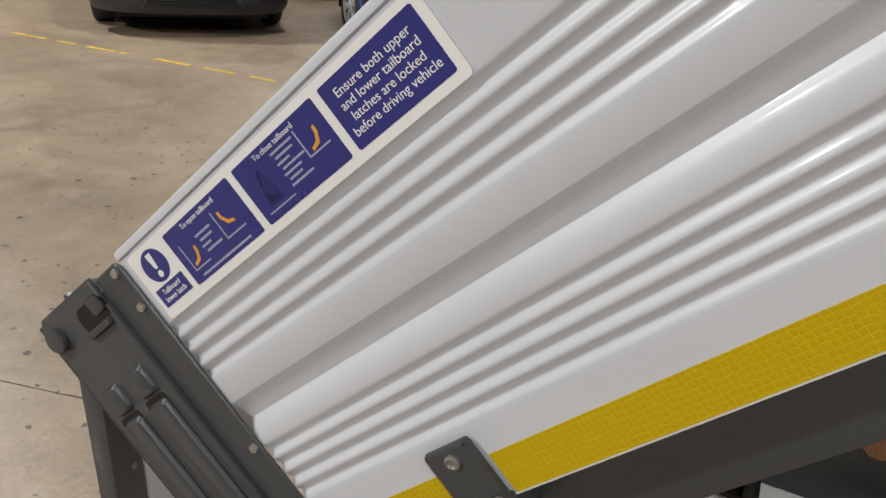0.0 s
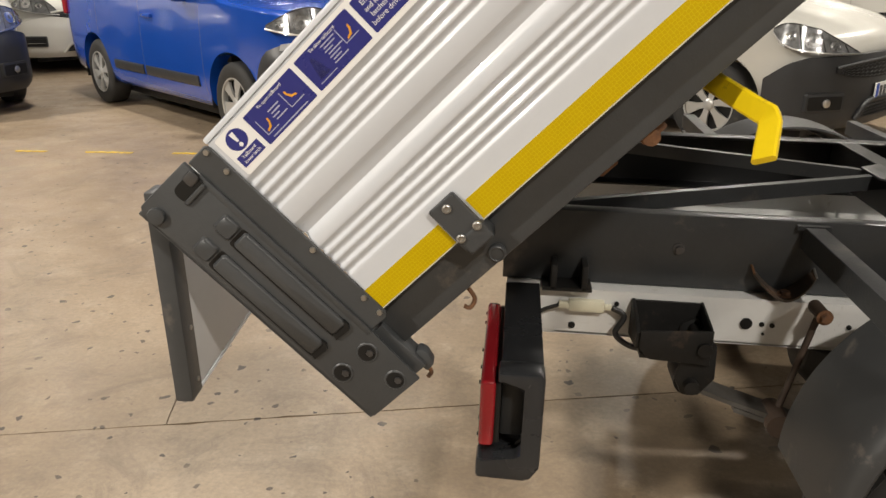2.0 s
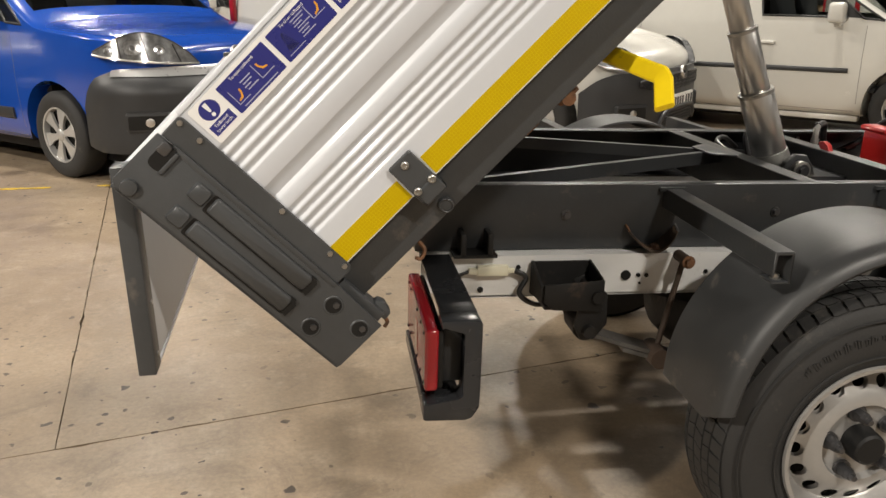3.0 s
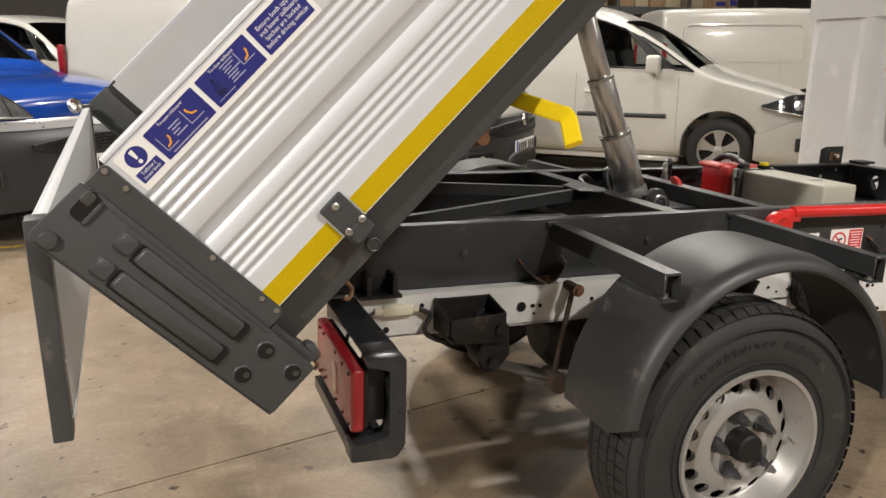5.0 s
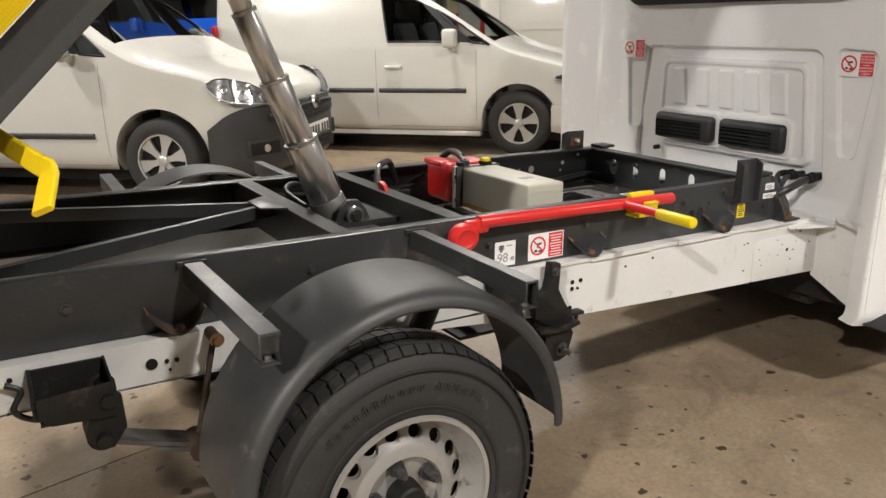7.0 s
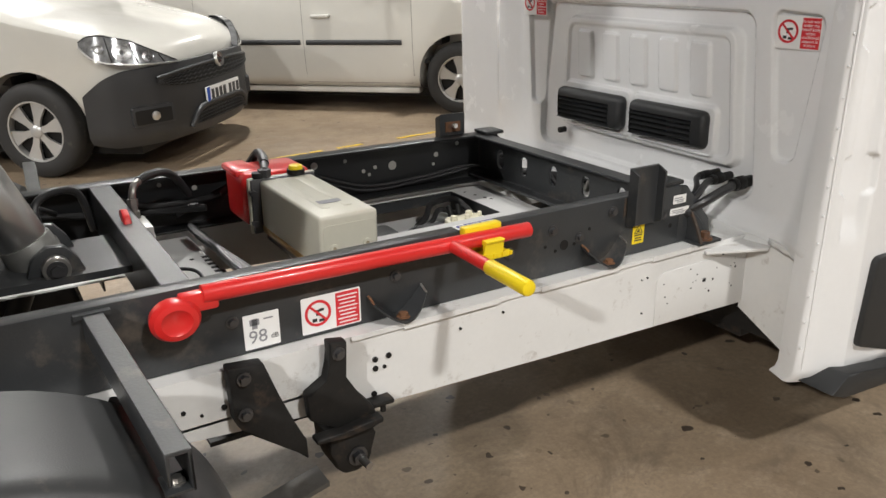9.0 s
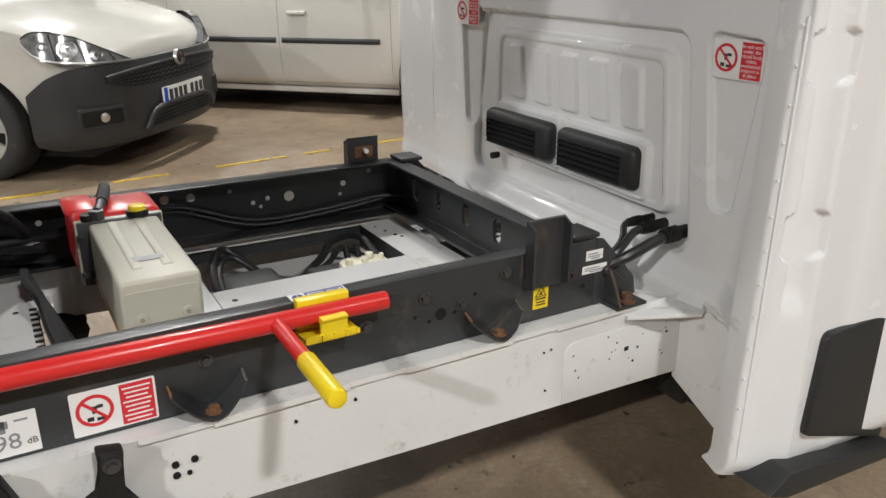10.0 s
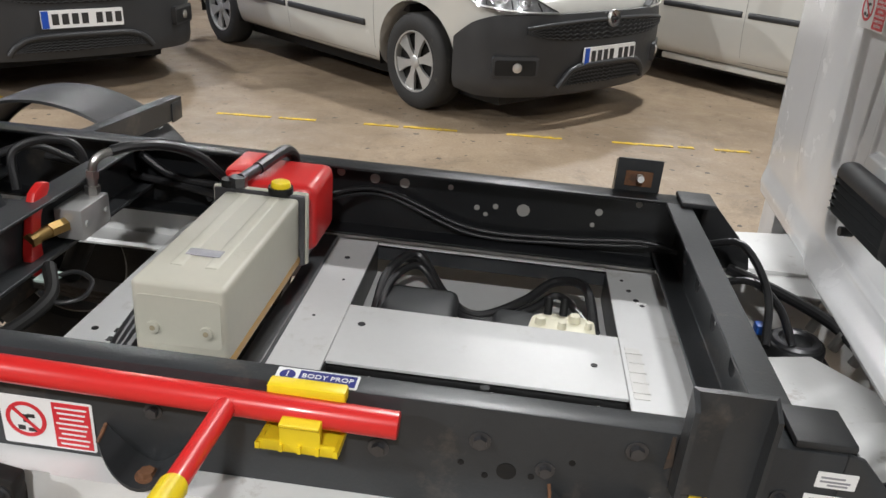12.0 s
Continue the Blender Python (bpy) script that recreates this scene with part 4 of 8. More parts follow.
# tail lamp brackets with red lamps
for y0, s in ((0.0, 1), (RW, -1)):
    ye = y0 - s * 0.405
    bm = bmesh.new()
    zt, zb = W(0, 0, 0.663).z, W(0, 0, 0.474).z
    box(bm, -0.052, 0.016, *sorted((y0 - s * 0.02, ye + s * 0.05)), zt - 0.006, zt, 0.002)
    box(bm, 0.010, 0.016, *sorted((y0 + s * 0.05, ye + s * 0.05)), zt - 0.050, zt - 0.006, 0.001)
    lb = part("lamp_bracket", bm, BRACKET, truck, "dark grey folded steel tail lamp bracket")
    bm = bmesh.new()
    prism(bm, [(-0.056, zt + 0.002), (0.012, zt + 0.002), (0.018, zt - 0.004), (0.018, zb + 0.020), (0.004, zb - 0.002), (-0.008, zb - 0.006), (-0.082, zb - 0.004), (-0.086, zb), (-0.086, zb + 0.028), (-0.080, zb + 0.032), (-0.020, zb + 0.034), (-0.010, zb + 0.042), (-0.010, zt - 0.022), (-0.016, zt - 0.017), (-0.056, zt - 0.014)], "y", ye, ye + s * 0.048, 0.004)
    part("bracket_end", bm, BRACKET, lb)
    bm = bmesh.new()
    box(bm, -0.084, -0.012, *sorted((y0 - s * 0.06, ye + s * 0.049)), zb + 0.0, zb + 0.028, 0.003)
    part("bracket_foot", bm, BRACKET, lb)
    bm = bmesh.new()
    box(bm, -0.060, -0.050, *sorted((y0 - s * 0.095, ye + s * 0.012)), zb + 0.056, zt - 0.020, 0.003)
    part("lamp_backing", bm, BLACK, lb)
    bm = bmesh.new()
    box(bm, -0.084, -0.059, *sorted((y0 - s * 0.09, ye + s * 0.006)), zb + 0.052, zt - 0.016, 0.007, 3)
    lens = part("tail_lamp", bm, REDLENS, lb, "dark red tail lamp with a glossy lens")
    bm = bmesh.new()
    box(bm, -0.0855, -0.083, *sorted((y0 - s * 0.25, y0 - s * 0.285)), zb + 0.08, zt - 0.05, 0.001)
    part("clear_lens", bm, PALELENS, lens)
    for ya in (0.12, 0.16, 0.27, 0.33, 0.38):
        for z in (zb + 0.064, zt - 0.028):
            bm = bmesh.new()
            cyl(bm, (-0.0865, y0 - s * ya, z), (-0.082, y0 - s * ya, z), 0.0035, seg=8)
            part("lens_screw", bm, BLACK, lens)
    bm = bmesh.new()
    box(bm, -0.050, -0.012, *sorted((y0 - s * 0.30, ye + s * 0.040)), zb + 0.055, zt - 0.03, 0.004)
    part("wiring_box", bm, PLASTIC, lb)

# ram
bm = bmesh.new()
base, top = W(1.012, 0.415, 0.775), W(0.702, 0.415, 1.62)
ax = (top - base).normalized()
cyl(bm, base - ax * 0.02, base + ax * 0.192, 0.047, seg=40, bevel=0.003)
ram = part("tipping_ram", bm, CHROME, truck, "polished three-stage hydraulic tipping ram")
for d0, d1, r in ((0.188, 0.37, 0.039), (0.365, 0.557, 0.0325), (0.552, 1.02, 0.027)):
    bm = bmesh.new()
    cyl(bm, base + ax * d0, base + ax * d1, r, seg=40, bevel=0.002)
    part("ram_stage", bm, CHROME, ram)
for d, r in ((0.190, 0.0485), (0.368, 0.0405), (0.555, 0.034)):
    bm = bmesh.new()
    cyl(bm, base + ax * (d - 0.006), base + ax * (d + 0.003), r, seg=40)
    part("ram_collar", bm, STEEL, ram)
bm = bmesh.new()
cyl(bm, base - ax * 0.07, base + ax * 0.012, 0.058, 0.051, seg=32, bevel=0.004)
part("ram_foot", bm, mat("dull_cast_steel", (0.20, 0.20, 0.19), 0.5, metal=0.6, vary=0.2, bump=0.3), ram)
pv = W(1.05, 0.334, 0.748)
bm = bmesh.new()
for y in (0.325, 0.485):
    prism(bm, [(pv.x - 0.06, pv.z - 0.035), (pv.x - 0.04, pv.z + 0.02), (pv.x - 0.012, pv.z + 0.042), (pv.x + 0.02, pv.z + 0.04), (pv.x + 0.042, pv.z + 0.012), (pv.x + 0.06, pv.z - 0.035)], "y", y, y + 0.02, 0.003)
box(bm, 0.91, 1.19, 0.30, 0.53, -0.065, -0.05)
part("ram_pivot_bracket", bm, FRAME, truck, "dark steel pivot bracket of the ram")
bm = bmesh.new()
cyl(bm, (pv.x, 0.305, pv.z), (pv.x, 0.525, pv.z), 0.026, seg=28, bevel=0.002)
part("pivot_pin", bm, STEEL, truck)
hexbolt("pin_bolt", (pv.x, 0.305, pv.z), (0, -1, 0), 0.013, 0.01, NUT, truck)
bm = bmesh.new()
tube(bm, [(1.06, 0.60, -0.06), (1.05, 0.62, 0.01), (1.10, 0.66, 0.03), (1.15, 0.68, 0.01), (1.17, 0.68, -0.08)], 0.009)
tube(bm, [(1.0, 0.55, -0.05), (0.98, 0.66, -0.02), (1.03, 0.72, -0.01), (1.10, 0.76, -0.05)], 0.008)
part("ram_hose", bm, HOSE, truck, "black hydraulic hose by the ram")

# ---- the white deck between the rails ----
zd = -0.172
deck = part("deck_plate", boxes((1.665, 1.754, 0.03, 0.80, zd - 0.006, zd), bevel=0.001, seg=1), DECK, truck, "pale grey deck plate with cut openings")
for q in ((2.251, 2.372, 0.03, 0.80), (1.755, 2.25, 0.312, 0.506), (1.755, 2.25, 0.782, 0.80), (1.755, 2.25, 0.03, 0.245)):
    part("deck_panel", boxes((*q, zd - 0.006, zd), bevel=0.001, seg=1), DECK, deck)
bm = bmesh.new()
for q in ((1.755, 2.25, 0.502, 0.507, zd - 0.09, zd - 0.001), (1.755, 2.25, 0.782, 0.786, zd - 0.035, zd - 0.001), (1.751, 1.756, 0.515, 0.782, zd - 0.09, zd - 0.001), (2.25, 2.255, 0.515, 0.782, zd - 0.09, zd - 0.001)):
    box(bm, *q)
part("opening_rim", bm, FRAME, deck)
bm = bmesh.new()
box(bm, 1.757, 2.249, 0.51, 0.781, zd - 0.075, zd - 0.065)
part("lower_plate", bm, DECK, deck)
bm = bmesh.new()
box(bm, 1.775, 2.244, 0.252, 0.302, zd - 0.024, zd - 0.016)
for x in (1.83, 2.03, 2.2):
    box(bm, x, x + 0.004, 0.252, 0.302, zd - 0.017, zd - 0.013)
part("slot_tray", bm, DECK, deck)
bm = bmesh.new()
box(bm, 1.758, 2.247, 0.3075, 0.3115, zd - 0.06, zd - 0.007)
box(bm, 1.7555, 1.758, 0.2455, 0.3115, zd - 0.06, zd - 0.001)
box(bm, 1.758, 1.786, 0.2455, 0.3075, zd - 0.052, zd - 0.046)
part("slot_rim", bm, BLACK, deck)
bm = bmesh.new()
for x, y, r in ((1.79, 0.44, 0.007), (2.2, 0.40, 0.006), (1.705, 0.70, 0.006), (2.29, 0.70, 0.005), (2.3, 0.66, 0.006), (2.28, 0.745, 0.004), (2.31, 0.64, 0.005), (1.70, 0.45, 0.003), (1.72, 0.6, 0.003), (2.02, 0.293, 0.008)):
    cyl(bm, (x, y, zd - 0.002), (x, y, zd + 0.0008), r, seg=12)
tagged(part("deck_hole", bm, BLACK, deck), kind="stuff")
bm = bmesh.new()
for q in ((2.30, 2.32, 0.645, 0.652), (1.74, 1.75, 0.1, 0.26)):
    box(bm, *q, zd, zd + 0.001)
part("deck_sticker", bm, STICKER_WHITE, deck)
bm = bmesh.new()
box(bm, 2.258, 2.284, 0.315, 0.47, zd, zd + 0.0012)
for k in range(5):
    box(bm, 2.257 + 0.004 * (k % 2), 2.287, 0.33 + 0.03 * k, 0.334 + 0.03 * k, zd + 0.001, zd + 0.003, 0.001)
part("sealing_tape", bm, mat("creased_clear_tape", (0.62, 0.61, 0.59), 0.2, vary=0.1, bump=0.3, bump_scale=60), deck, "creased clear tape on the deck plate")
bm = bmesh.new()
tube(bm, [(1.79, 0.56, zd - 0.05), (1.80, 0.66, zd - 0.0), (1.85, 0.73, zd + 0.012), (1.92, 0.66, zd - 0.04), (1.99, 0.62, zd - 0.055), (2.08, 0.66, zd - 0.03), (2.14, 0.72, zd - 0.01), (2.20, 0.68, zd + 0.005), (2.22, 0.58, zd - 0.04)], 0.010)
part("fuel_hose", bm, HOSE, deck, "black ribbed hose looping in the deck opening")
bm = bmesh.new()
tube(bm, [(1.80, 0.54, zd - 0.05), (1.81, 0.64, zd - 0.01), (1.86, 0.70, zd + 0.0), (1.93, 0.64, zd - 0.05), (2.0, 0.61, zd - 0.06), (2.09, 0.64, zd - 0.04), (2.15, 0.68, zd - 0.02), (2.21, 0.60, zd - 0.04)], 0.008)
part("fuel_hose", bm, HOSE, deck, "black ribbed hose looping in the deck opening")
bm = bmesh.new()
box(bm, 1.80, 1.95, 0.53, 0.66, zd - 0.09, zd - 0.02, 0.02, 3)
box(bm, 2.02, 2.14, 0.54, 0.64, zd - 0.09, zd - 0.035, 0.02, 3)
part("tank_cover", bm, PLASTIC, deck, "black plastic tank cover")
bm = bmesh.new()
prism(bm, [(2.085, 0.520), (2.19, 0.516), (2.215, 0.530), (2.215, 0.575), (2.195, 0.590), (2.12, 0.594), (2.095, 0.575)], "z", zd - 0.06, zd - 0.012, 0.006, 2)
vblock = part("valve_block", bm, CREAM, deck, "cream plastic valve block")
for x, y, r in ((2.11, 0.545, 0.011), (2.15, 0.535, 0.009), (2.175, 0.565, 0.012), (2.20, 0.545, 0.007)):
    bm = bmesh.new()
    cyl(bm, (x, y, zd - 0.016), (x, y, zd + 0.002), r, r * 0.85, seg=14, bevel=0.001)
    part("nozzle", bm, CREAM, vblock)
for x in (2.125, 2.155):
    bm = bmesh.new()
    cyl(bm, (x, 0.585, zd - 0.014), (x, 0.600, zd + 0.016), 0.008, seg=12)
    part("plug", bm, BLACK, vblock)
bm = bmesh.new()
box(bm, 1.325, 1.405, 0.06, 0.79, zd - 0.006, zd, 0.001, 1)
box(bm, 1.405, 1.410, 0.06, 0.79, zd - 0.03, zd, 0.001, 1)
strip = part("deck_strip", bm, DECK, truck, "pale grey deck strip beside the pump")
bm = bmesh.new()
for y in [0.12 + 0.028 * k for k in range(18)]:
    box(bm, 1.395, 1.411, y, y + 0.012, zd - 0.012, zd + 0.0012)
cyl(bm, (1.36, 0.32, zd - 0.002), (1.36, 0.32, zd + 0.001), 0.006, seg=12)
cyl(bm, (1.37, 0.6, zd - 0.002), (1.37, 0.6, zd + 0.001), 0.006, seg=12)
tagged(part("strip_notch", bm, BLACK, strip), kind="stuff")
bm = bmesh.new()
box(bm, 1.63, 1.665, 0.05, 0.79, zd - 0.05, zd + 0.012, 0.003)
part("deck_rib", bm, FRAME, truck)
bm = bmesh.new()
box(bm, 1.50, 1.60, 0.095, 0.142, zd - 0.01, -0.080, 0.002)
part("white_cover", bm, DECK, truck)
# added black sheet that stands in for the deep shade below the open frame
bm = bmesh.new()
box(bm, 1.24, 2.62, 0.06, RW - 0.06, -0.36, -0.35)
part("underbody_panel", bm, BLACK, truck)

# power pack: tank, red motor, hoses
bm = bmesh.new()
tz0, tz1 = W(1.58, 0, 0.672).z, W(1.58, 0, 0.798).z
box(bm, 1.525, 1.660, 0.145, 0.50, tz0, tz1, 0.008, 3)
tank = part("oil_tank", bm, TANK, truck, "translucent cream plastic hydraulic oil tank")
for x in (1.567, 1.618):
    bm = bmesh.new()
    prism(bm, [(x - 0.012, tz1 - 0.001), (x - 0.007, tz1 + 0.0015), (x + 0.007, tz1 + 0.0015), (x + 0.012, tz1 - 0.001)], "y", 0.20, 0.49, 0.001, 1)
    part("moulded_ridge", bm, TANK, tank)
bm = bmesh.new()
prism(bm, rounded(1.533, 1.652, tz0 + 0.03, tz1 - 0.02, 0.008), "y", 0.1435, 0.1465)
part("end_panel", bm, TANK, tank)
BOSS_HOLE = mat("tank_boss_socket", (0.35, 0.30, 0.2), 0.6)
for x in (1.555, 1.631):
    bm = bmesh.new()
    cyl(bm, (x, 0.140, tz0 + 0.056), (x, 0.145, tz0 + 0.056), 0.009, 0.010, seg=18)
    boss = part("tank_boss", bm, TANK, tank)
    bm = bmesh.new()
    cyl(bm, (x, 0.139, tz0 + 0.056), (x, 0.1415, tz0 + 0.056), 0.004, seg=12)
    part("boss_hole", bm, BOSS_HOLE, boss)
bm = bmesh.new()
box(bm, 1.523, 1.662, 0.1435, 0.502, tz0 - 0.004, tz0 + 0.018, 0.008, 2)
part("oil", bm, OIL, tank, "brown oil at the bottom of the tank")
plate("tank_label", [(-0.026, -0.011), (0.026, -0.011), (0.026, 0.011), (-0.026, 0.011)], 0.0012, STICKER_GREY, tank, pose(1.592, 0.245, tz1 + 0.0006))
bm = bmesh.new()
box(bm, 1.505, 1.668, 0.500, 0.508, tz0 - 0.006, tz1 + 0.003, 0.002)
part("tank_gasket", bm, NUT, tank)
bm = bmesh.new()
box(bm, 1.500, 1.672, 0.508, 0.522, tz0 - 0.008, tz1 + 0.004, 0.004)
part("tank_flange", bm, TANK, tank)
for x in (1.508, 1.578, 1.653):
    for z in (tz0 + 0.02, tz1 - 0.03):
        bm = bmesh.new()
        cyl(bm, (x, 0.492, z), (x, 0.526, z), 0.008, seg=6)
        part("flange_bolt", bm, NUT, tank)
bm = bmesh.new()
box(bm, 1.497, 1.678, 0.54, 0.69, tz0 + 0.0, tz1 + 0.006, 0.02, 3)
box(bm, 1.492, 1.555, 0.58, 0.70, tz1 - 0.01, tz1 + 0.010, 0.010, 2)
part("motor_cover", bm, RED, truck, "red plastic cover of the hydraulic power pack")
bm = bmesh.new()
cyl(bm, (1.623, 0.51, tz1 + 0.002), (1.623, 0.51, tz1 + 0.014), 0.022, seg=20)
part("filler_neck", bm, BLACK, tank)
bm = bmesh.new()
cyl(bm, (1.528, 0.515, tz1), (1.528, 0.515, tz1 + 0.016), 0.014, seg=16)
part("breather", bm, BLACK, tank)
bm = bmesh.new()
cyl(bm, (1.623, 0.51, tz1 + 0.012), (1.623, 0.51, tz1 + 0.024), 0.018, 0.016, seg=20, bevel=0.002)
part("filler_cap", bm, YPLASTIC, tank, "yellow filler cap")
bm = bmesh.new()
cyl(bm, (1.545, 0.515, tz1 + 0.004), (1.545, 0.515, tz1 + 0.022), 0.016, seg=6)
cyl(bm, (1.548, 0.520, tz1 + 0.016), (1.566, 0.575, tz1 + 0.024), 0.010, seg=12)
part("hose_union", bm, NUT, truck)
bm = bmesh.new()
tube(bm, [(1.564, 0.565, tz1 + 0.023), (1.578, 0.62, tz1 + 0.030), (1.585, 0.68, tz1 + 0.024), (1.58, 0.745, tz1 - 0.02), (1.54, 0.785, tz1 - 0.08), (1.38, 0.77, -0.10)], 0.012)
part("hydraulic_hose", bm, HOSE, truck, "black hydraulic hose round the power pack")
for k in range(3):
    bm = bmesh.new()
    tube(bm, [(1.40, 0.70 - 0.03 * k, -0.12), (1.42, 0.55, -0.135), (1.425 + 0.008 * k, 0.40, -0.14), (1.44 + 0.01 * k, 0.25, -0.145), (1.46, 0.16, -0.15)], 0.011)
    part("hydraulic_hose", bm, HOSE, truck, "black hydraulic hose round the power pack")
bm = bmesh.new()
tube(bm, [(1.62, 0.70, -0.05), (1.75, 0.80, -0.05), (1.95, 0.80, -0.115), (2.15, 0.80, -0.115), (2.33, 0.795, -0.10), (2.42, 0.76, -0.12), (2.50, 0.68, -0.16)], 0.005)
part("hydraulic_hose", bm, HOSE, truck, "black hydraulic hose round the power pack")
bm = bmesh.new()
tube(bm, [(1.62, 0.71, -0.06), (1.75, 0.81, -0.065), (1.95, 0.805, -0.13), (2.15, 0.805, -0.128), (2.33, 0.80, -0.11)], 0.005)
part("hydraulic_hose", bm, HOSE, truck, "black hydraulic hose round the power pack")
bm = bmesh.new()
tube(bm, [(1.22, 0.80, -0.03), (1.30, 0.79, -0.07), (1.42, 0.78, -0.075), (1.5, 0.75, -0.06)], 0.009)
part("hydraulic_hose", bm, HOSE, truck, "black hydraulic hose round the power pack")
bm = bmesh.new()
tube(bm, [(1.0, 0.80, -0.06), (1.2, 0.80, -0.08), (1.35, 0.78, -0.09), (1.45, 0.72, -0.08)], 0.009)
part("hydraulic_hose", bm, HOSE, truck, "black hydraulic hose round the power pack")
bm = bmesh.new()
tube(bm, [(1.28, 0.10, -0.17), (1.40, 0.16, -0.165), (1.46, 0.18, -0.16), (1.48, 0.22, -0.15)], 0.016)
part("hydraulic_hose", bm, HOSE, truck, "black hydraulic hose round the power pack")

ALUMIN = mat("bare_cast_aluminium", (0.50, 0.50, 0.49), 0.42, metal=0.6, vary=0.1, bump=0.1)
# red tap and block by the cross member
bm = bmesh.new()
box(bm, 1.215, 1.268, 0.47, 0.57, -0.09, -0.03, 0.004)
for y in (0.485, 0.555):
    cyl(bm, (1.268, y, -0.06), (1.271, y, -0.06), 0.006, seg=8)
vb = part("valve_block", bm, ALUMIN, truck, "bare aluminium valve block")
bm = bmesh.new()
cyl(bm, (1.245, 0.555, -0.032), (1.245, 0.556, -0.014), 0.014, seg=6)
cyl(bm, (1.245, 0.556, -0.016), (1.245, 0.558, 0.002), 0.010, seg=14)
cyl(bm, (1.245, 0.558, 0.000), (1.246, 0.560, 0.014), 0.0125, seg=6)
tube(bm, [(1.246, 0.560, 0.012), (1.248, 0.563, 0.028), (1.256, 0.575, 0.040), (1.272, 0.592, 0.046)], 0.0085)
part("elbow_union", bm, STEEL, vb, "bright steel elbow union")
bm = bmesh.new()
tube(bm, [(1.270, 0.590, 0.046), (1.300, 0.620, 0.050), (1.345, 0.670, 0.040), (1.385, 0.725, 0.005), (1.42, 0.765, -0.05)], 0.0105)
part("elbow_hose", bm, HOSE, vb, "black hydraulic hose on the elbow")
bm = bmesh.new()
cyl(bm, (1.235, 0.47, -0.06), (1.225, 0.435, -0.06), 0.014, seg=6)
cyl(bm, (1.225, 0.436, -0.06), (1.215, 0.410, -0.064), 0.011, seg=12)
cyl(bm, (1.215, 0.412, -0.064), (1.211, 0.398, -0.066), 0.014, seg=6)
part("brass_union", bm, BRASS, vb)
bm = bmesh.new()
prism(bm, [(0.385, -0.125), (0.405, -0.138), (0.424, -0.130), (0.428, -0.095), (0.420, -0.070), (0.430, -0.030), (0.446, -0.006), (0.470, 0.004), (0.474, 0.018), (0.452, 0.024), (0.428, 0.014), (0.410, -0.015), (0.402, -0.055), (0.392, -0.090)], "x", 1.200, 1.216, 0.004)
part("tap_lever", bm, RED, vb, "red tap lever")
bm = bmesh.new()
tube(bm, [(1.24, 0.40, -0.11), (1.28, 0.33, -0.13), (1.26, 0.25, -0.15), (1.21, 0.2, -0.16)], 0.012)
part("tap_hose", bm, CHASSIS_BLACK, vb)
bm = bmesh.new()
tube(bm, [(1.245, 0.37, -0.125), (1.285, 0.40, -0.115), (1.325, 0.385, -0.12), (1.330, 0.345, -0.13), (1.295, 0.325, -0.135), (1.255, 0.34, -0.13)], 0.004)
part("cable_loop", bm, HOSE, vb)
bm = bmesh.new()
box(bm, 1.232, 1.268, 0.362, 0.402, -0.124, -0.118, 0.002)
part("pale_tag", bm, mat("pale_green_tag", (0.50, 0.60, 0.55), 0.5, vary=0.1), vb, "pale green plastic tag")

# red body prop in its yellow clip
yp = -0.030
bm = bmesh.new()
a, b = W(1.235, yp, 0.772), W(1.925, yp, 0.741)
cyl(bm, a, b, 0.0165, seg=24, bevel=0.001)
c = W(1.728, yp, 0.750)
d = W(1.722, -0.285, 0.750)
cyl(bm, c, d, 0.0125, seg=20)
prop = part("body_prop", bm, RED, truck, "red tubular body prop with a side handle")
bm = bmesh.new()
cyl(bm, d + (c - d) * 0.46, d + (d - c).normalized() * 0.010, 0.0152, seg=20, bevel=0.006)
part("grip", bm, YPLASTIC, prop, "yellow plastic grip")
bm = bmesh.new()
cup = W(1.185, yp - 0.004, 0.742)
lathe(bm, [(0.0, -0.016), (0.022, -0.017), (0.030, -0.021), (0.042, -0.018), (0.049, -0.008), (0.047, 0.008), (0.036, 0.016), (0.0, 0.018)], 36, Matrix.Translation(cup) @ Matrix.Diagonal((0.86, 1, 0.76, 1)))
box(bm, cup.x + 0.01, cup.x + 0.075, yp - 0.012, yp + 0.012, cup.z + 0.005, cup.z + 0.040, 0.006)
part("cup", bm, RED, prop)
bm = bmesh.new()
cz = W(1.82, 0, 0.735).z
box(bm, 1.770, 1.862, -0.022, -0.001, cz + 0.018, cz + 0.036, 0.003)
box(bm, 1.772, 1.858, -0.010, -0.001, cz - 0.027, cz + 0.030, 0.002)
box(bm, 1.770, 1.860, -0.050, -0.002, cz - 0.029, cz - 0.022, 0.002)
box(bm, 1.770, 1.860, -0.056, -0.050, cz - 0.029, cz - 0.014, 0.002)
clip = part("prop_clip", bm, YPLASTIC, truck, "yellow moulded clip that holds the prop")
for xa in (1.768, 1.858):
    bm = bmesh.new()
    prism(bm, [(-0.060, cz - 0.016), (-0.060, cz - 0.025), (-0.048, cz - 0.029), (-0.004, cz - 0.029), (-0.004, cz - 0.022), (-0.046, cz - 0.019)], "x", xa, xa + 0.005)
    part("end_web", bm, YPLASTIC, clip)
bm = bmesh.new()
prism(bm, [(-0.057, cz - 0.017), (-0.057, cz + 0.006), (-0.062, cz + 0.010), (-0.062, cz + 0.014), (-0.038, cz + 0.014), (-0.038, cz + 0.007), (-0.050, cz + 0.004), (-0.050, cz - 0.017)], "x", 1.796, 1.842, 0.001, 1)
part("tab", bm, YPLASTIC, clip)
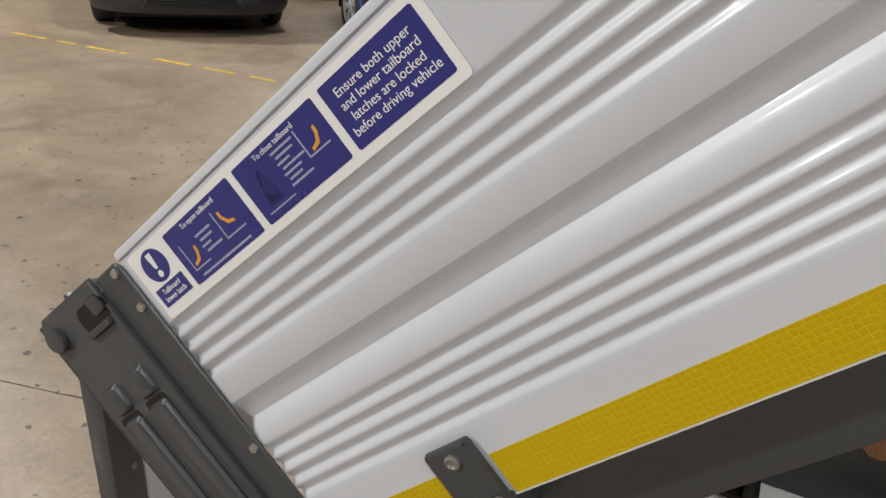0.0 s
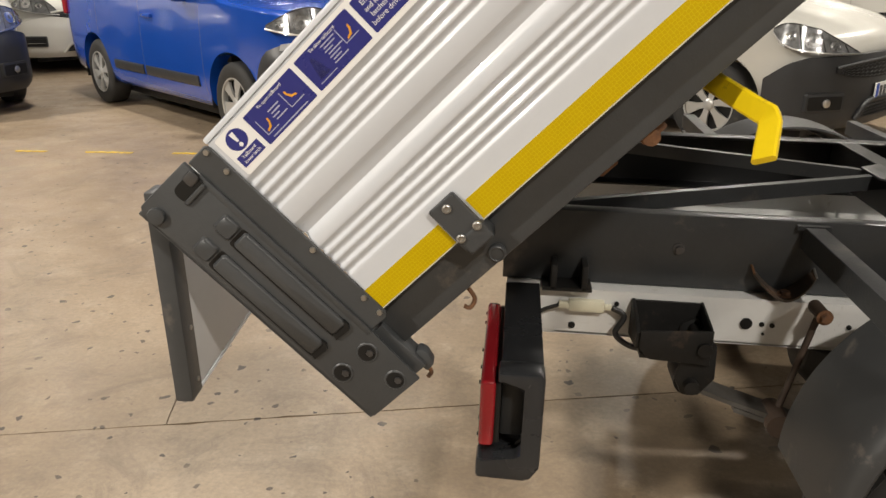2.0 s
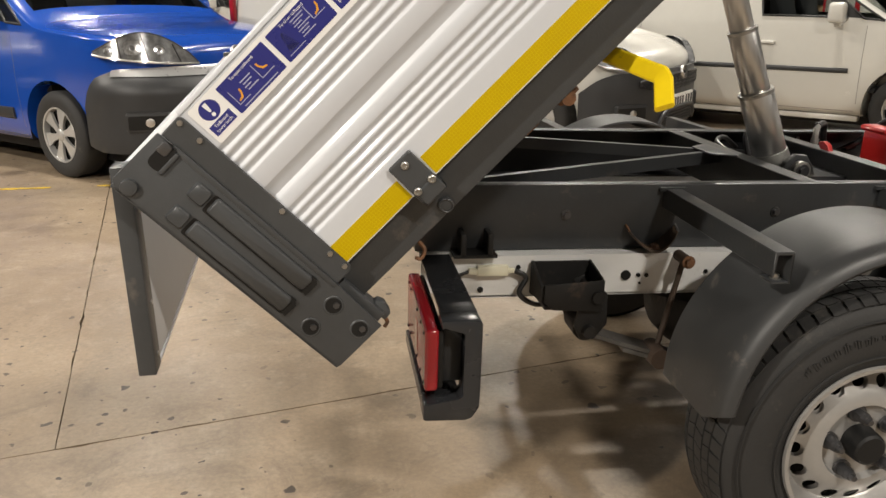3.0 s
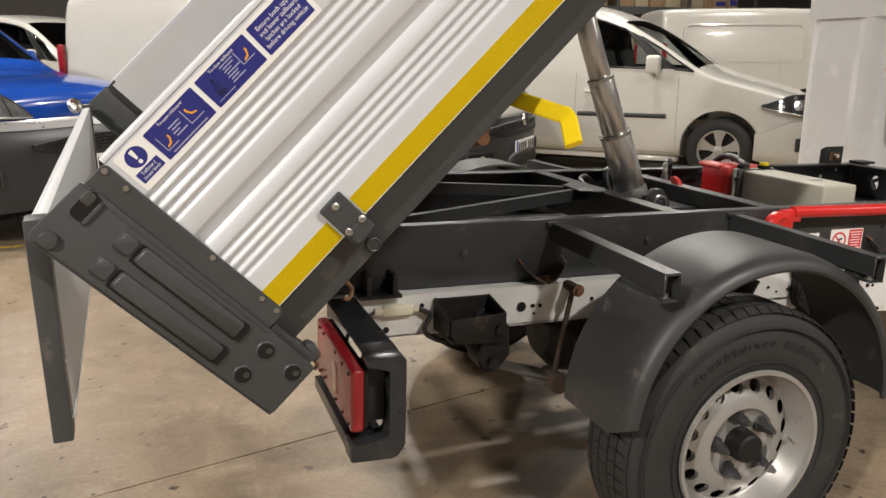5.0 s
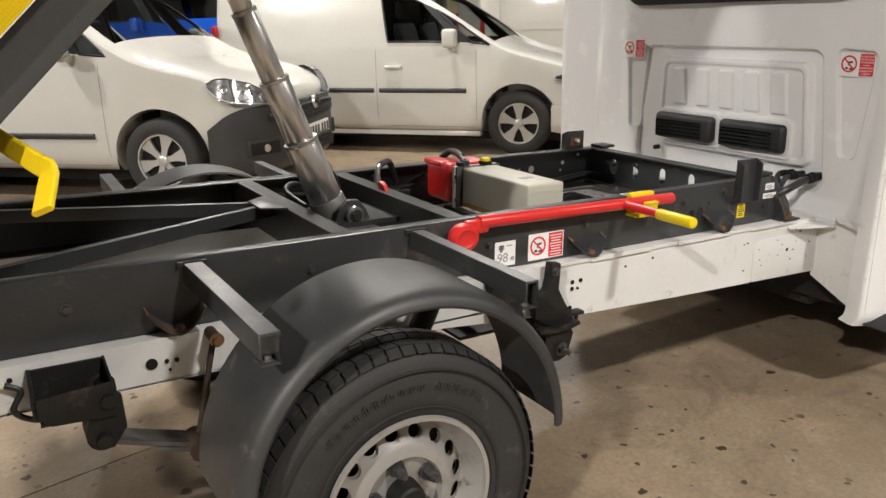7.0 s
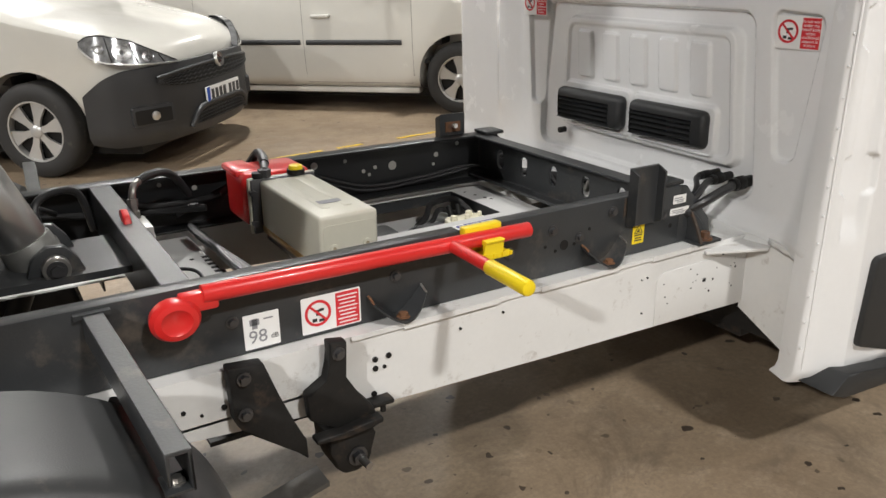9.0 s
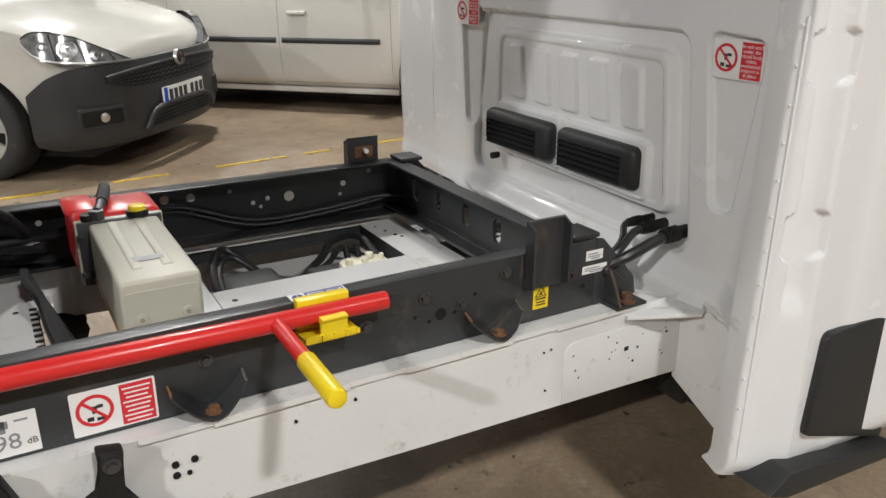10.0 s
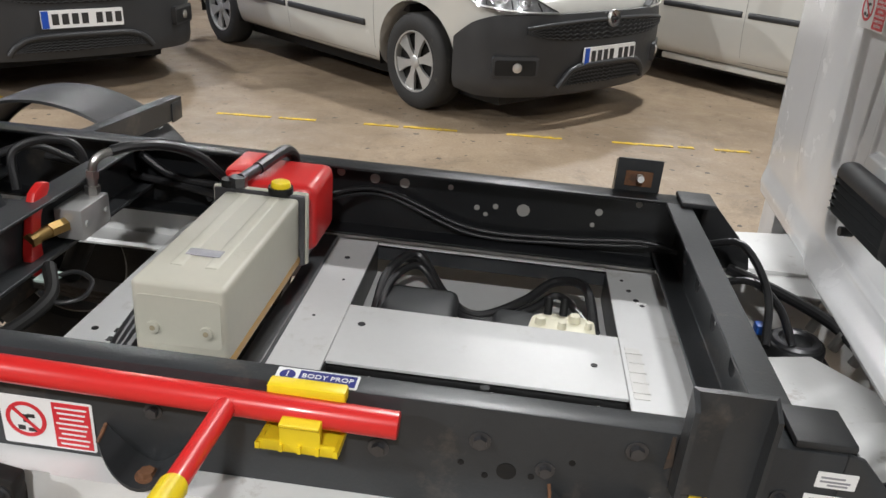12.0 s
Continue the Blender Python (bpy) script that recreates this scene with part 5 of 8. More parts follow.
for xa in (1.796, 1.817, 1.838):
    part("rib", boxes((xa, xa + 0.004, -0.061, -0.055, cz - 0.025, cz - 0.015)), YPLASTIC, clip)
m_top = pose(1.82, 0.010, 0.0012)
plate("prop_sticker", rounded(-0.05, 0.05, -0.009, 0.019, 0.002), 0.0008, STICKER_WHITE, truck, m_top, "white and navy sticker that reads BODY PROP")
plate("sticker_field", [(-0.022, -0.006), (0.047, -0.006), (0.047, 0.016), (-0.022, 0.016)], 0.0014, BLUE, truck, m_top)
ring_plate("sticker_disc", 0.0, 0.0095, 0.0014, BLUE, truck, m_top, cx=-0.036, cy=0.005)
lettering("sticker_text", "BODY PROP", 0.0115, STICKER_WHITE, truck, m_top @ pose(0.0125, 0.005, 0.0018))
lettering("sticker_text", "!", 0.014, STICKER_WHITE, truck, m_top @ pose(-0.036, 0.005, 0.0018))

# stickers on the near rail

def on_rail(x, z, d=0.0):
    return pose(x, -0.0006 - d, z, 90, 0, 0)


def warning_sticker(parent, m, w, h, label, words=True):
    """A white sticker: a red ban ring, and a red field with white print that reads as a block."""
    s = plate("warning_sticker", rounded(-w / 2, w / 2, -h / 2, h / 2, 0.003), 0.0008, STICKER_WHITE, parent, m, label)
    r = h * 0.36
    cx = -w * 0.23
    up = pose(0, 0, 0.0009)
    ring_plate("ban_ring", r * 0.80, r, 0.0006, STICKER_RED, s, up, cx=cx, cy=0.03 * h)
    plate("ban_bar", [(-r * 0.9, -0.0022), (r * 0.9, -0.0022), (r * 0.9, 0.0022), (-r * 0.9, 0.0022)], 0.0008, STICKER_RED, s, up @ pose(cx, 0.03 * h, 0.0003, 0, 0, -45))
    rows = [(cx - 0.004, -r * 0.1, 0.007, r * 0.45), (cx - r * 0.45, -r * 0.55, r * 0.35, r * 0.25), (cx + r * 0.05, -r * 0.6, r * 0.45, r * 0.2), (cx + r * 0.1, r * 0.2, r * 0.35, r * 0.2)]
    bars("pictogram", [(a, b, c, e) for a, b, c, e in rows], 0.0005, STICKER_DARK, s, up)
    x0 = w * 0.07
    plate("red_field", [(x0, -h * 0.46), (w * 0.47, -h * 0.46), (w * 0.47, h * 0.46), (x0, h * 0.46)], 0.0006, STICKER_RED, s, up)
    if not words:
        bars("print", [(x0 + w * (0.03 + 0.02 * (k % 3)), h * (0.34 - 0.105 * k), w * (0.34 - 0.04 * (k % 3)), h * 0.035) for k in range(8)], 0.0010, STICKER_WHITE, s, up)
        return s
    lettering("print", "Do not work\nunder the\nraised body\nunless\nmechanical\nsupport is\nin place", h * 0.135, STICKER_WHITE, s, up @ pose(x0 + w * 0.20, 0, 0.0007), line=0.88)
    return s


warning_sticker(near_rail, on_rail(1.480, -0.107), 0.122, 0.074, "red and white warning sticker on the frame rail", False)
ns = plate("noise_sticker", rounded(-0.0335, 0.0335, -0.034, 0.034, 0.002), 0.0008, STICKER_WHITE, near_rail, on_rail(1.342, -0.111), "white sticker with the number 98 and a megaphone mark")
lettering("sticker_number", "98", 0.036, STICKER_GREY, ns, pose(-0.008, -0.012, 0.001))
lettering("sticker_text", "dB", 0.014, STICKER_DARK, ns, pose(0.023, -0.016, 0.001))
bars("sticker_mark", [(-0.022, 0.012, 0.018, 0.012), (-0.018, 0.005, 0.01, 0.02), (0.004, 0.02, 0.018, 0.003)], 0.0012, STICKER_GREY, ns, pose(0, 0, 0))
ys = plate("crush_sticker", rounded(-0.019, 0.019, -0.026, 0.026, 0.002), 0.0008, YPLASTIC, near_rail, on_rail(2.289, -0.100), "yellow hand-crush warning sticker on the frame rail")
plate("triangle", [(-0.015, 0.0), (0.015, 0.0), (0, 0.024)], 0.0012, STICKER_DARK, ys, pose(0, 0, 0))
plate("triangle_field", [(-0.011, 0.0022), (0.011, 0.0022), (0, 0.0195)], 0.0016, YPLASTIC, ys, pose(0, 0, 0))
bars("pictogram", [(-0.006, 0.004, 0.009, 0.003), (-0.002, 0.006, 0.004, 0.006)], 0.002, STICKER_DARK, ys, pose(0, 0, 0))
bars("print", [(-0.013, -0.006, 0.026, 0.0035), (-0.011, -0.013, 0.022, 0.003), (-0.012, -0.019, 0.024, 0.003)], 0.0012, STICKER_DARK, ys, pose(0, 0, 0))
for x, z, w, h in ((2.425, -0.035, 0.045, 0.022), (2.428, -0.066, 0.066, 0.018)):
    tg = plate("type_plate", rounded(-w / 2, w / 2, -h / 2, h / 2, 0.001), 0.0008, STICKER_WHITE, near_rail, on_rail(x, z), "small white type plate with unreadable print")
    bars("print", [(-w * 0.4, h * 0.1, w * 0.6, h * 0.12), (-w * 0.4, -h * 0.15, w * 0.75, h * 0.12), (-w * 0.2, -h * 0.36, w * 0.5, h * 0.12)], 0.0011, STICKER_GREY, tg, pose(0, 0, 0))

# ---- the raised tipper body ----
# local frame: x up along the bed from the tail, y across, z square to the bed
BODY_FLAT = TRUCK_INV @ pose(-0.226, 0, 0.813, 0, -44, 0)
# the raised bed leans a little on its hinges
BODY_AT = BODY_FLAT @ Matrix.Translation((0, -0.505, 0.1)) @ Matrix.Rotation(radians(2.35), 4, "X") @ Matrix.Translation((0, 0.505, -0.1))
L = 2.95
YN, YF = -0.505, RW + 0.505
bm = bmesh.new()
box(bm, -0.03, L, -0.47, RW + 0.47, -0.012, 0.004)
for y in (0.09, RW - 0.16):
    box(bm, 0.02, L, y, y + 0.07, -0.115, -0.012, 0.003)
for k in range(8):
    u = 0.18 + 0.36 * k
    box(bm, u, u + 0.05, -0.45, RW + 0.45, -0.06, -0.012, 0.002)
body = part("tipper_body", bm, GREY, truck, "raised tipper bed with white dropsides and grey frame", matrix=BODY_AT)


def flutes(v0, v1, count, depth=0.0042, n=9):
    """Rounded grooves side by side, as (outward, up) pairs."""
    m = count * n
    return [(-depth * 0.5 * (1 - math.cos(2 * math.pi * k / n)), v0 + (v1 - v0) * k / m) for k in range(m + 1)]


# from the foot up: flat, four flutes, a swelling, the step under the lip, flat, four flutes, the sticker field and the rim
PANEL = [(0, 0.0), (0, 0.060)] + flutes(0.0645, 0.1245, 4) + [(0.0, 0.128), (-0.0004, 0.1325), (-0.0014, 0.1370), (-0.0032, 0.1412), (-0.0058, 0.1450), (-0.0082, 0.1474), (-0.0088, 0.1484), (-0.0084, 0.1494), (-0.0050, 0.1622), (-0.0046, 0.1630), (-0.0006, 0.1682), (0, 0.1696), (0, 0.190)]
PANEL += flutes(0.1950, 0.2556, 4) + [(0, 0.259), (0, 0.3186), (-0.0028, 0.3192), (-0.0028, 0.3204), (0.0004, 0.3212), (0.0006, 0.3255), (-0.0014, 0.3282), (-0.005, 0.3290), (-0.021, 0.3290), (-0.025, 0.325), (-0.025, 0.0)]
for y0, s in ((YN, 1), (YF, -1)):
    bm = bmesh.new()
    prism(bm, [(y0 - s * d, v) for d, v in PANEL], "x", 0.0065, L)
    side = part("dropside", bm, WHITE_ALU, body, "white ribbed aluminium dropside", smooth=40)
    if s < 0:
        part("side_lining", boxes((-0.01, L, y0 - 0.029, y0 - 0.0255, 0.006, 0.315)), INNER, side)
    # reflective tape along the foot of the panel
    ta = [(0.002, 0.150), (0.200, L)] if s > 0 else [(0.002, L)]
    for a, b in ta:
        bm = bmesh.new()
        box(bm, a, b, *sorted((y0 - s * 0.0012, y0 + s * 0.001)), 0.0015, 0.0362)
        part("reflective_tape", bm, TAPE, side, "yellow reflective tape", smooth=0)
    bm = bmesh.new()
    ts = mat("tape_white_edge", (0.7, 0.68, 0.6), 0.4) if s > 0 else STICKER_WHITE
    box(bm, 0.001, L, *sorted((y0 - s * 0.0006, y0 + s * 0.001)), -0.0005, 0.0012)
    part("tape_edge", bm, ts, side, smooth=0)
    # side beam
    bm = bmesh.new()
    prism(bm, [(y0 + s * 0.024, -0.002), (y0 + s * 0.090, -0.002), (y0 + s * 0.090, -0.010), (y0 + s * 0.032, -0.010), (y0 + s * 0.032, -0.058), (y0 + s * 0.075, -0.058), (y0 + s * 0.075, -0.066), (y0 + s * 0.024, -0.066)], "x", -0.03, L, 0.002, 2)
    part("side_beam", bm, GREY, body, "dark grey steel side beam")
    # tail corner post
    bm = bmesh.new()
    out = y0 - s * 0.009
    prism(bm, [(-0.133, 0.318), (-0.122, 0.329), (-0.030, 0.327), (-0.028, -0.010), (-0.032, -0.112), (-0.126, -0.112), (-0.133, -0.106)], "y", out, out + s * 0.006, 0.0022, 2)
    box(bm, -0.133, -0.127, *sorted((out, out + s * 0.045)), -0.11, 0.325, 0.002)
    prism(bm, [(-0.030, 0.322), (0.004, 0.322), (0.0085, 0.316), (0.0075, -0.006), (0.002, -0.012), (-0.03, -0.012)], "y", out + s * 0.0045, out + s * 0.009, 0.0015, 1)
    box(bm, -0.036, -0.027, *sorted((out - s * 0.0012, out + s * 0.006)), -0.012, 0.30, 0.0015)
    box(bm, -0.12, -0.02, *sorted((out + s * 0.02, out + s * 0.06)), -0.11, -0.02, 0.003)
    post = part("corner_post", bm, GREY, body, "dark grey pressed steel tail corner post", smooth=30)
    # pressed ribs, open at their lower ends
    for uc, va, vb in ((-0.058, 0.022, 0.206), (-0.104, 0.022, 0.206)):
        for nm, a_, b_, h_ in (("pressed_rib", va, vb, 0.0062), ("pressed_bump", vb + 0.010, vb + 0.036, 0.0055)):
            bm = bmesh.new()
            lo_, hi_ = rounded(uc - 0.0148, uc + 0.0148, a_ - 0.002, b_ + 0.002, 0.006, 4), rounded(uc - 0.0125, uc + 0.0125, a_ + 0.0005, b_ - 0.001, 0.005, 4)
            v0 = [bm.verts.new((p, out + s * 0.0005, q)) for p, q in lo_]
            v1 = [bm.verts.new((p + 0.001, out - s * h_ * 0.8, q)) for p, q in hi_]
            v2 = [bm.verts.new((uc + (p - uc) * 0.90, out - s * h_, (a_ + b_) / 2 + (q - (a_ + b_) / 2) * 0.985)) for p, q in hi_]
            for ra_, rb_ in ((v0, v1), (v1, v2)):
                for k in range(len(ra_)):
                    bm.faces.new((ra_[k], ra_[(k + 1) % len(ra_)], rb_[(k + 1) % len(ra_)], rb_[k]))
            bm.faces.new(v2)
            part(nm, bm, GREY, post, smooth=60)
        bm = bmesh.new()
        prism(bm, [(uc - 0.015, va - 0.009), (uc + 0.010, va - 0.010), (uc + 0.016, va - 0.004), (uc + 0.016, va + 0.006), (uc + 0.009, va - 0.001), (uc - 0.012, va)], "y", out - s * 0.0040, out + s * 0.001)
        part("slot_opening", bm, BLACK, post)
        # black rim: slot at the rib's top end, painted shade along its side
        bm = bmesh.new()
        prism(bm, rounded(uc - 0.0165, uc + 0.0150, va - 0.004, vb + 0.0065, 0.004, 3), "y", out - s * 0.0006, out + s * 0.001)
        part("slot_line", bm, BLACK, post)
    for u, v in ((-0.057, -0.031), (-0.059, -0.089), (-0.107, -0.030)):
        bm = bmesh.new()
        lathe(bm, [(0.0128, -0.0016), (0.0145, -0.0016), (0.0165, 0.0005)], 28, Matrix.Translation((u, out, v)) @ Matrix.Rotation(0 if s > 0 else math.pi, 4, "Z"))
        part("hole_rim", bm, GREY, post)
        bm = bmesh.new()
        cyl(bm, (u, out - s * 0.0012, v), (u, out + s * 0.001, v), 0.013, seg=24)
        part("bolt_recess", bm, BLACK, post)
        hexbolt("bolt", (u + 0.003, out - s * 0.0008, v - 0.003), (0, -s, 0), 0.0058, 0.0025, NUT, post, washer=False)
    bm = bmesh.new()
    prism(bm, rounded(-0.073, -0.029, 0.288, 0.3125, 0.009, 4), "y", out - s * 0.0012, out + s * 0.001)
    part("latch_opening", bm, BLACK, post)
    bm = bmesh.new()
    prism(bm, rounded(-0.050, -0.031, 0.297, 0.314, 0.004, 3), "y", out, out - s * 0.003, 0.002, 2)
    part("latch_bolt", bm, NUT, post)
    bm = bmesh.new()
    prism(bm, rounded(-0.073, -0.033, 0.284, 0.291, 0.003, 3), "y", out, out - s * 0.004, 0.002, 2)
    part("latch_lip", bm, GREY, post)
    bm = bmesh.new()
    cyl(bm, (-0.116, out, 0.305), (-0.116, out - s * 0.006, 0.305), 0.0125, 0.0118, seg=28, bevel=0.0015)
    part("hinge_pin", bm, GREY, post)
    bm = bmesh.new()
    prism(bm, [(-0.034, -0.085), (-0.012, -0.088), (-0.008, -0.10), (-0.014, -0.120), (-0.03, -0.122)], "y", out + s * 0.03, out + s * 0.055, 0.004)
    part("locking_cam", bm, GREY, post)
    bm = bmesh.new()
    tube(bm, [(-0.028, out + s * 0.045, -0.112), (-0.032, out + s * 0.045, -0.130), (-0.042, out + s * 0.045, -0.134)], 0.0035, seg=8)
    part("cam_pin", bm, RUST, post)
    bm = bmesh.new()
    tube(bm, [(0.10, out + s * 0.055, -0.066), (0.097, out + s * 0.05, -0.088), (0.082, out + s * 0.05, -0.095), (0.077, out + s * 0.05, -0.087)], 0.0034, seg=8)
    part("rope_hook", bm, RUST, post, "rusty rope hook")
    for u, v in ((0.0, 0.314), (0.0, 0.279), (0.001, 0.127), (0.0, 0.030), (0.0, 0.0)):
        bm = bmesh.new()
        p = Vector((u, out + s * 0.0045, v))
        cyl(bm, p, p + Vector((0, -s * 0.0026, 0)), 0.0045, 0.0038, seg=16)
        cyl(bm, p, p + Vector((0, -s * 0.0030, 0)), 0.0018, seg=6)
        part("screw", bm, STEEL, post)
    if s > 0:
        # hinge strap over the tape
        bm = bmesh.new()
        prism(bm, rounded(0.153, 0.197, -0.018, 0.058, 0.004, 3), "y", y0 - s * 0.001, y0 - s * 0.010, 0.003, 2)
        prism(bm, rounded(0.156, 0.198, -0.024, 0.004, 0.004, 3), "y", y0 + s * 0.024, y0 - s * 0.013, 0.004, 2)
        strap = part("hinge_strap", bm, GREY, body, "dark grey hinge strap with three rivets")
        for u, v in ((0.176, 0.046), (0.190, 0.003), (0.162, 0.004)):
            bm = bmesh.new()
            lathe(bm, [(0.0065, 0.002), (0.0062, -0.0015), (0.004, -0.0028), (0.003, -0.001), (0.0, -0.0008)], 18, Matrix.Translation((u, y0 - 0.0135 if v < 0.01 else y0 - 0.0105, v)))
            part("rivet", bm, STEEL, strap)
        bm = bmesh.new()
        cyl(bm, (0.174, y0 + 0.026, -0.052), (0.174, y0 + 0.014, -0.052), 0.0125, seg=28, bevel=0.0015)
        lathe(bm, [(0.0085, -0.001), (0.010, -0.002), (0.0115, -0.001)], 24, Matrix.Translation((0.174, y0 + 0.014, -0.052)))
        part("strap_pin", bm, GREY, strap)

bm = bmesh.new()
box(bm, L, L + 0.03, YN, YF, -0.02, 0.55, 0.004)
part("headboard", bm, GREY, body)

# tailboard, unlatched below and hanging from its top pins
TB = BODY_FLAT.inverted() @ TRUCK_INV
bm = bmesh.new()
box(bm, -0.546, -0.530, YN + 0.066, YF - 0.066, 0.640, 0.962, 0.002)
tb = part("tailboard", bm, INNER, body, "pale grey tailboard hanging open from its top pins", matrix=TB)
part("outer_skin", boxes((-0.552, -0.546, YN + 0.068, YF - 0.068, 0.642, 0.960)), WHITE_ALU, tb)
part("edge_strip", boxes((-0.5465, -0.5285, YN + 0.07, YF - 0.07, 0.6345, 0.6395)), WHITE_ALU, tb)
for ya in (YN + 0.028, YF - 0.066):
    bm = bmesh.new()
    box(bm, -0.5545, -0.5265, ya, ya + 0.042, 0.634, 0.972, 0.003)
    part("end_frame", bm, GREY, tb, "dark grey end frame")
bm = bmesh.new()
for z in (0.66, 0.75, 0.90):
    cyl(bm, (-0.527, YN + 0.055, z), (-0.5245, YN + 0.055, z), 0.004, seg=10)
cyl(bm, (-0.52, 0.25, 0.68), (-0.50, 0.25, 0.68), 0.012, seg=12)
part("screw", bm, STEEL, tb)

# yellow tailboard lever and its rusty linkage under the bed
bm = bmesh.new()
pts = [Vector(p) for p in ((0.526, -0.335, -0.080), (0.533, -0.410, -0.103), (0.541, -0.492, -0.129), (0.544, -0.512, -0.136), (0.538, -0.526, -0.140), (0.503, -0.574, -0.151))]
P = [a + (b - a) * q / 3 for a, b in zip(pts, pts[1:]) for q in range(3)] + [pts[-1]]
rows = []
for i, p in enumerate(P):
    t = (P[min(i + 1, len(P) - 1)] - P[max(i - 1, 0)]).normalized()
    w = t.cross(Vector((0.35, 0.8, -0.55))).normalized() * 0.0145
    n = t.cross(w).normalized() * 0.0045
    rows.append([bm.verts.new(p + a * w + b * n) for a, b in ((-1, -0.5), (-0.8, -1), (0.8, -1), (1, -0.5), (1, 0.5), (0.8, 1), (-0.8, 1), (-1, 0.5))])
for a, b in zip(rows, rows[1:]):
    for k in range(8):
        bm.faces.new((a[k], a[(k + 1) % 8], b[(k + 1) % 8], b[k]))
bm.faces.new(rows[0][::-1])
bm.faces.new(rows[-1])
part("tailboard_lever", bm, YELLOW, body, "yellow painted tailboard release lever")
bm = bmesh.new()
box(bm, 0.41, 0.45, -0.45, -0.43, -0.085, -0.062, 0.004)
cyl(bm, (0.20, -0.42, -0.074), (0.44, -0.42, -0.074), 0.006, seg=10)
box(bm, 0.24, 0.255, -0.43, -0.41, -0.082, -0.062, 0.003)
box(bm, 0.34, 0.37, -0.435, -0.41, -0.084, -0.062, 0.003)
cyl(bm, (0.425, -0.47, -0.075), (0.425, -0.40, -0.075), 0.012, seg=10)
part("latch_linkage", bm, RUST, body, "rusty latch linkage under the bed edge")

# tailboard instruction stickers on the near dropside
def on_side(u, v, d=0.0):
    return pose(u, YN - 0.0006 - d, v, 90, 0, 0)


near_side = next(o for o in body.children if o.name == "dropside")
st = plate("instruction_sticker", rounded(0.016, 0.366, 0.255, 0.3165, 0.004), 0.0004, STICKER_WHITE, near_side, on_side(0, 0), "white and navy sticker strip with tailboard instructions")
Z = 0.0007
for a, b in ((0.068, 0.160), (0.1675, 0.2615), (0.269, 0.3585)):
    plate("blue_panel", rounded(a, b, 0.2625, 0.3105, 0.002), 0.0005, BLUE, st, pose(0, 0, 0.0002))
bm = bmesh.new()
prism(bm, [(0.041 + 0.0155 * math.cos(2 * math.pi * k / 32), 0.2975 + 0.0145 * math.sin(2 * math.pi * k / 32)) for k in range(32)], "z", 0, 0.0006)
part("blue_disc", bm, BLUE, st)
bm = bmesh.new()
prism(bm, [(0.0385, 0.2985), (0.0395, 0.2945), (0.0425, 0.2945), (0.0445, 0.3085), (0.0375, 0.3085)], "z", 0, 0.0010)
prism(bm, [(0.041 + 0.003 * math.cos(2 * math.pi * k / 14), 0.2895 + 0.003 * math.sin(2 * math.pi * k / 14)) for k in range(14)], "z", 0, 0.0010)
part("exclamation_mark", bm, STICKER_WHITE, st)
plate("blue_label", [(0.021, 0.2645), (0.061, 0.2645), (0.061, 0.281), (0.021, 0.281)], 0.0005, BLUE, st, pose(0, 0, 0.0002))
lettering("sticker_text", "Tailboard\nlower latch", 0.0066, STICKER_WHITE, st, pose(0.041, 0.2728, Z))
lettering("sticker_text", "Ensure both upper\nand lower tailboard\nlatches are locked\nbefore driving vehicle", 0.0092, STICKER_WHITE, st, pose(0.3137, 0.2865, Z), line=0.98)
lettering("sticker_text", "To open tailboard", 0.0062, STICKER_WHITE, st, pose(0.114, 0.3055, Z))
lettering("sticker_text", "To close tailboard", 0.0062, STICKER_WHITE, st, pose(0.214, 0.3055, Z))
PALE_PRINT = mat("pale_sticker_print", (0.36, 0.37, 0.50), 0.4, vary=0.05)
bars("print", [(0.098 + 0.002 * (k % 2), 0.292 - 0.0048 * k, 0.020 - 0.004 * (k % 3), 0.0018) for k in range(4)] + [(0.080, 0.2655, 0.066, 0.0017)], Z + 0.0001, PALE_PRINT, st, pose(0, 0, 0), "lines of small unreadable print")
bars("print", [(0.206 + 0.002 * (k % 2), 0.299 - 0.0043 * k, 0.024 - 0.005 * (k % 3), 0.0016) for k in range(7)], Z + 0.0001, PALE_PRINT, st, pose(0, 0, 0))
for row_ in [(0.076, 0.272, 0.0012, 0.024), (0.076, 0.272, 0.021, 0.0012), (0.125, 0.275, 0.0012, 0.024), (0.125, 0.275, 0.024, 0.0012), (0.233, 0.280, 0.0012, 0.022), (0.233, 0.280, 0.022, 0.0012), (0.174, 0.268, 0.030, 0.0010)]:
    bars("diagram", [row_], Z + 0.0001, PALE_PRINT, st, pose(0, 0, 0))
for cx, cy, flip in ((0.086, 0.281, 1), (0.137, 0.288, -1), (0.245, 0.288, 1)):
    bm = bmesh.new()
    pts = [(cx - 0.006 * flip, cy - 0.006), (cx + 0.002 * flip, cy - 0.004), (cx + 0.006 * flip, cy + 0.003), (cx + 0.006 * flip, cy + 0.008), (cx + 0.0035 * flip, cy + 0.0075), (cx + 0.003 * flip, cy + 0.003), (cx + 0.000 * flip, cy - 0.0015), (cx - 0.006 * flip, cy - 0.0035)]
    prism(bm, pts, "z", 0, Z + 0.0002)
    part("orange_lever_mark", bm, ORANGE, st)
bm = bmesh.new()
prism(bm, [(0.178, 0.272), (0.196, 0.272), (0.193, 0.284), (0.189, 0.298), (0.185, 0.298), (0.181, 0.284)], "z", 0, Z)
part("diagram_shape", bm, mat("pale_blue_print", (0.16, 0.17, 0.32), 0.4), st)

# ---- the cab ----
def sstep(a, b, x):
    t = min(max((x - a) / (b - a), 0), 1)
    return t * t * (3 - 2 * t)


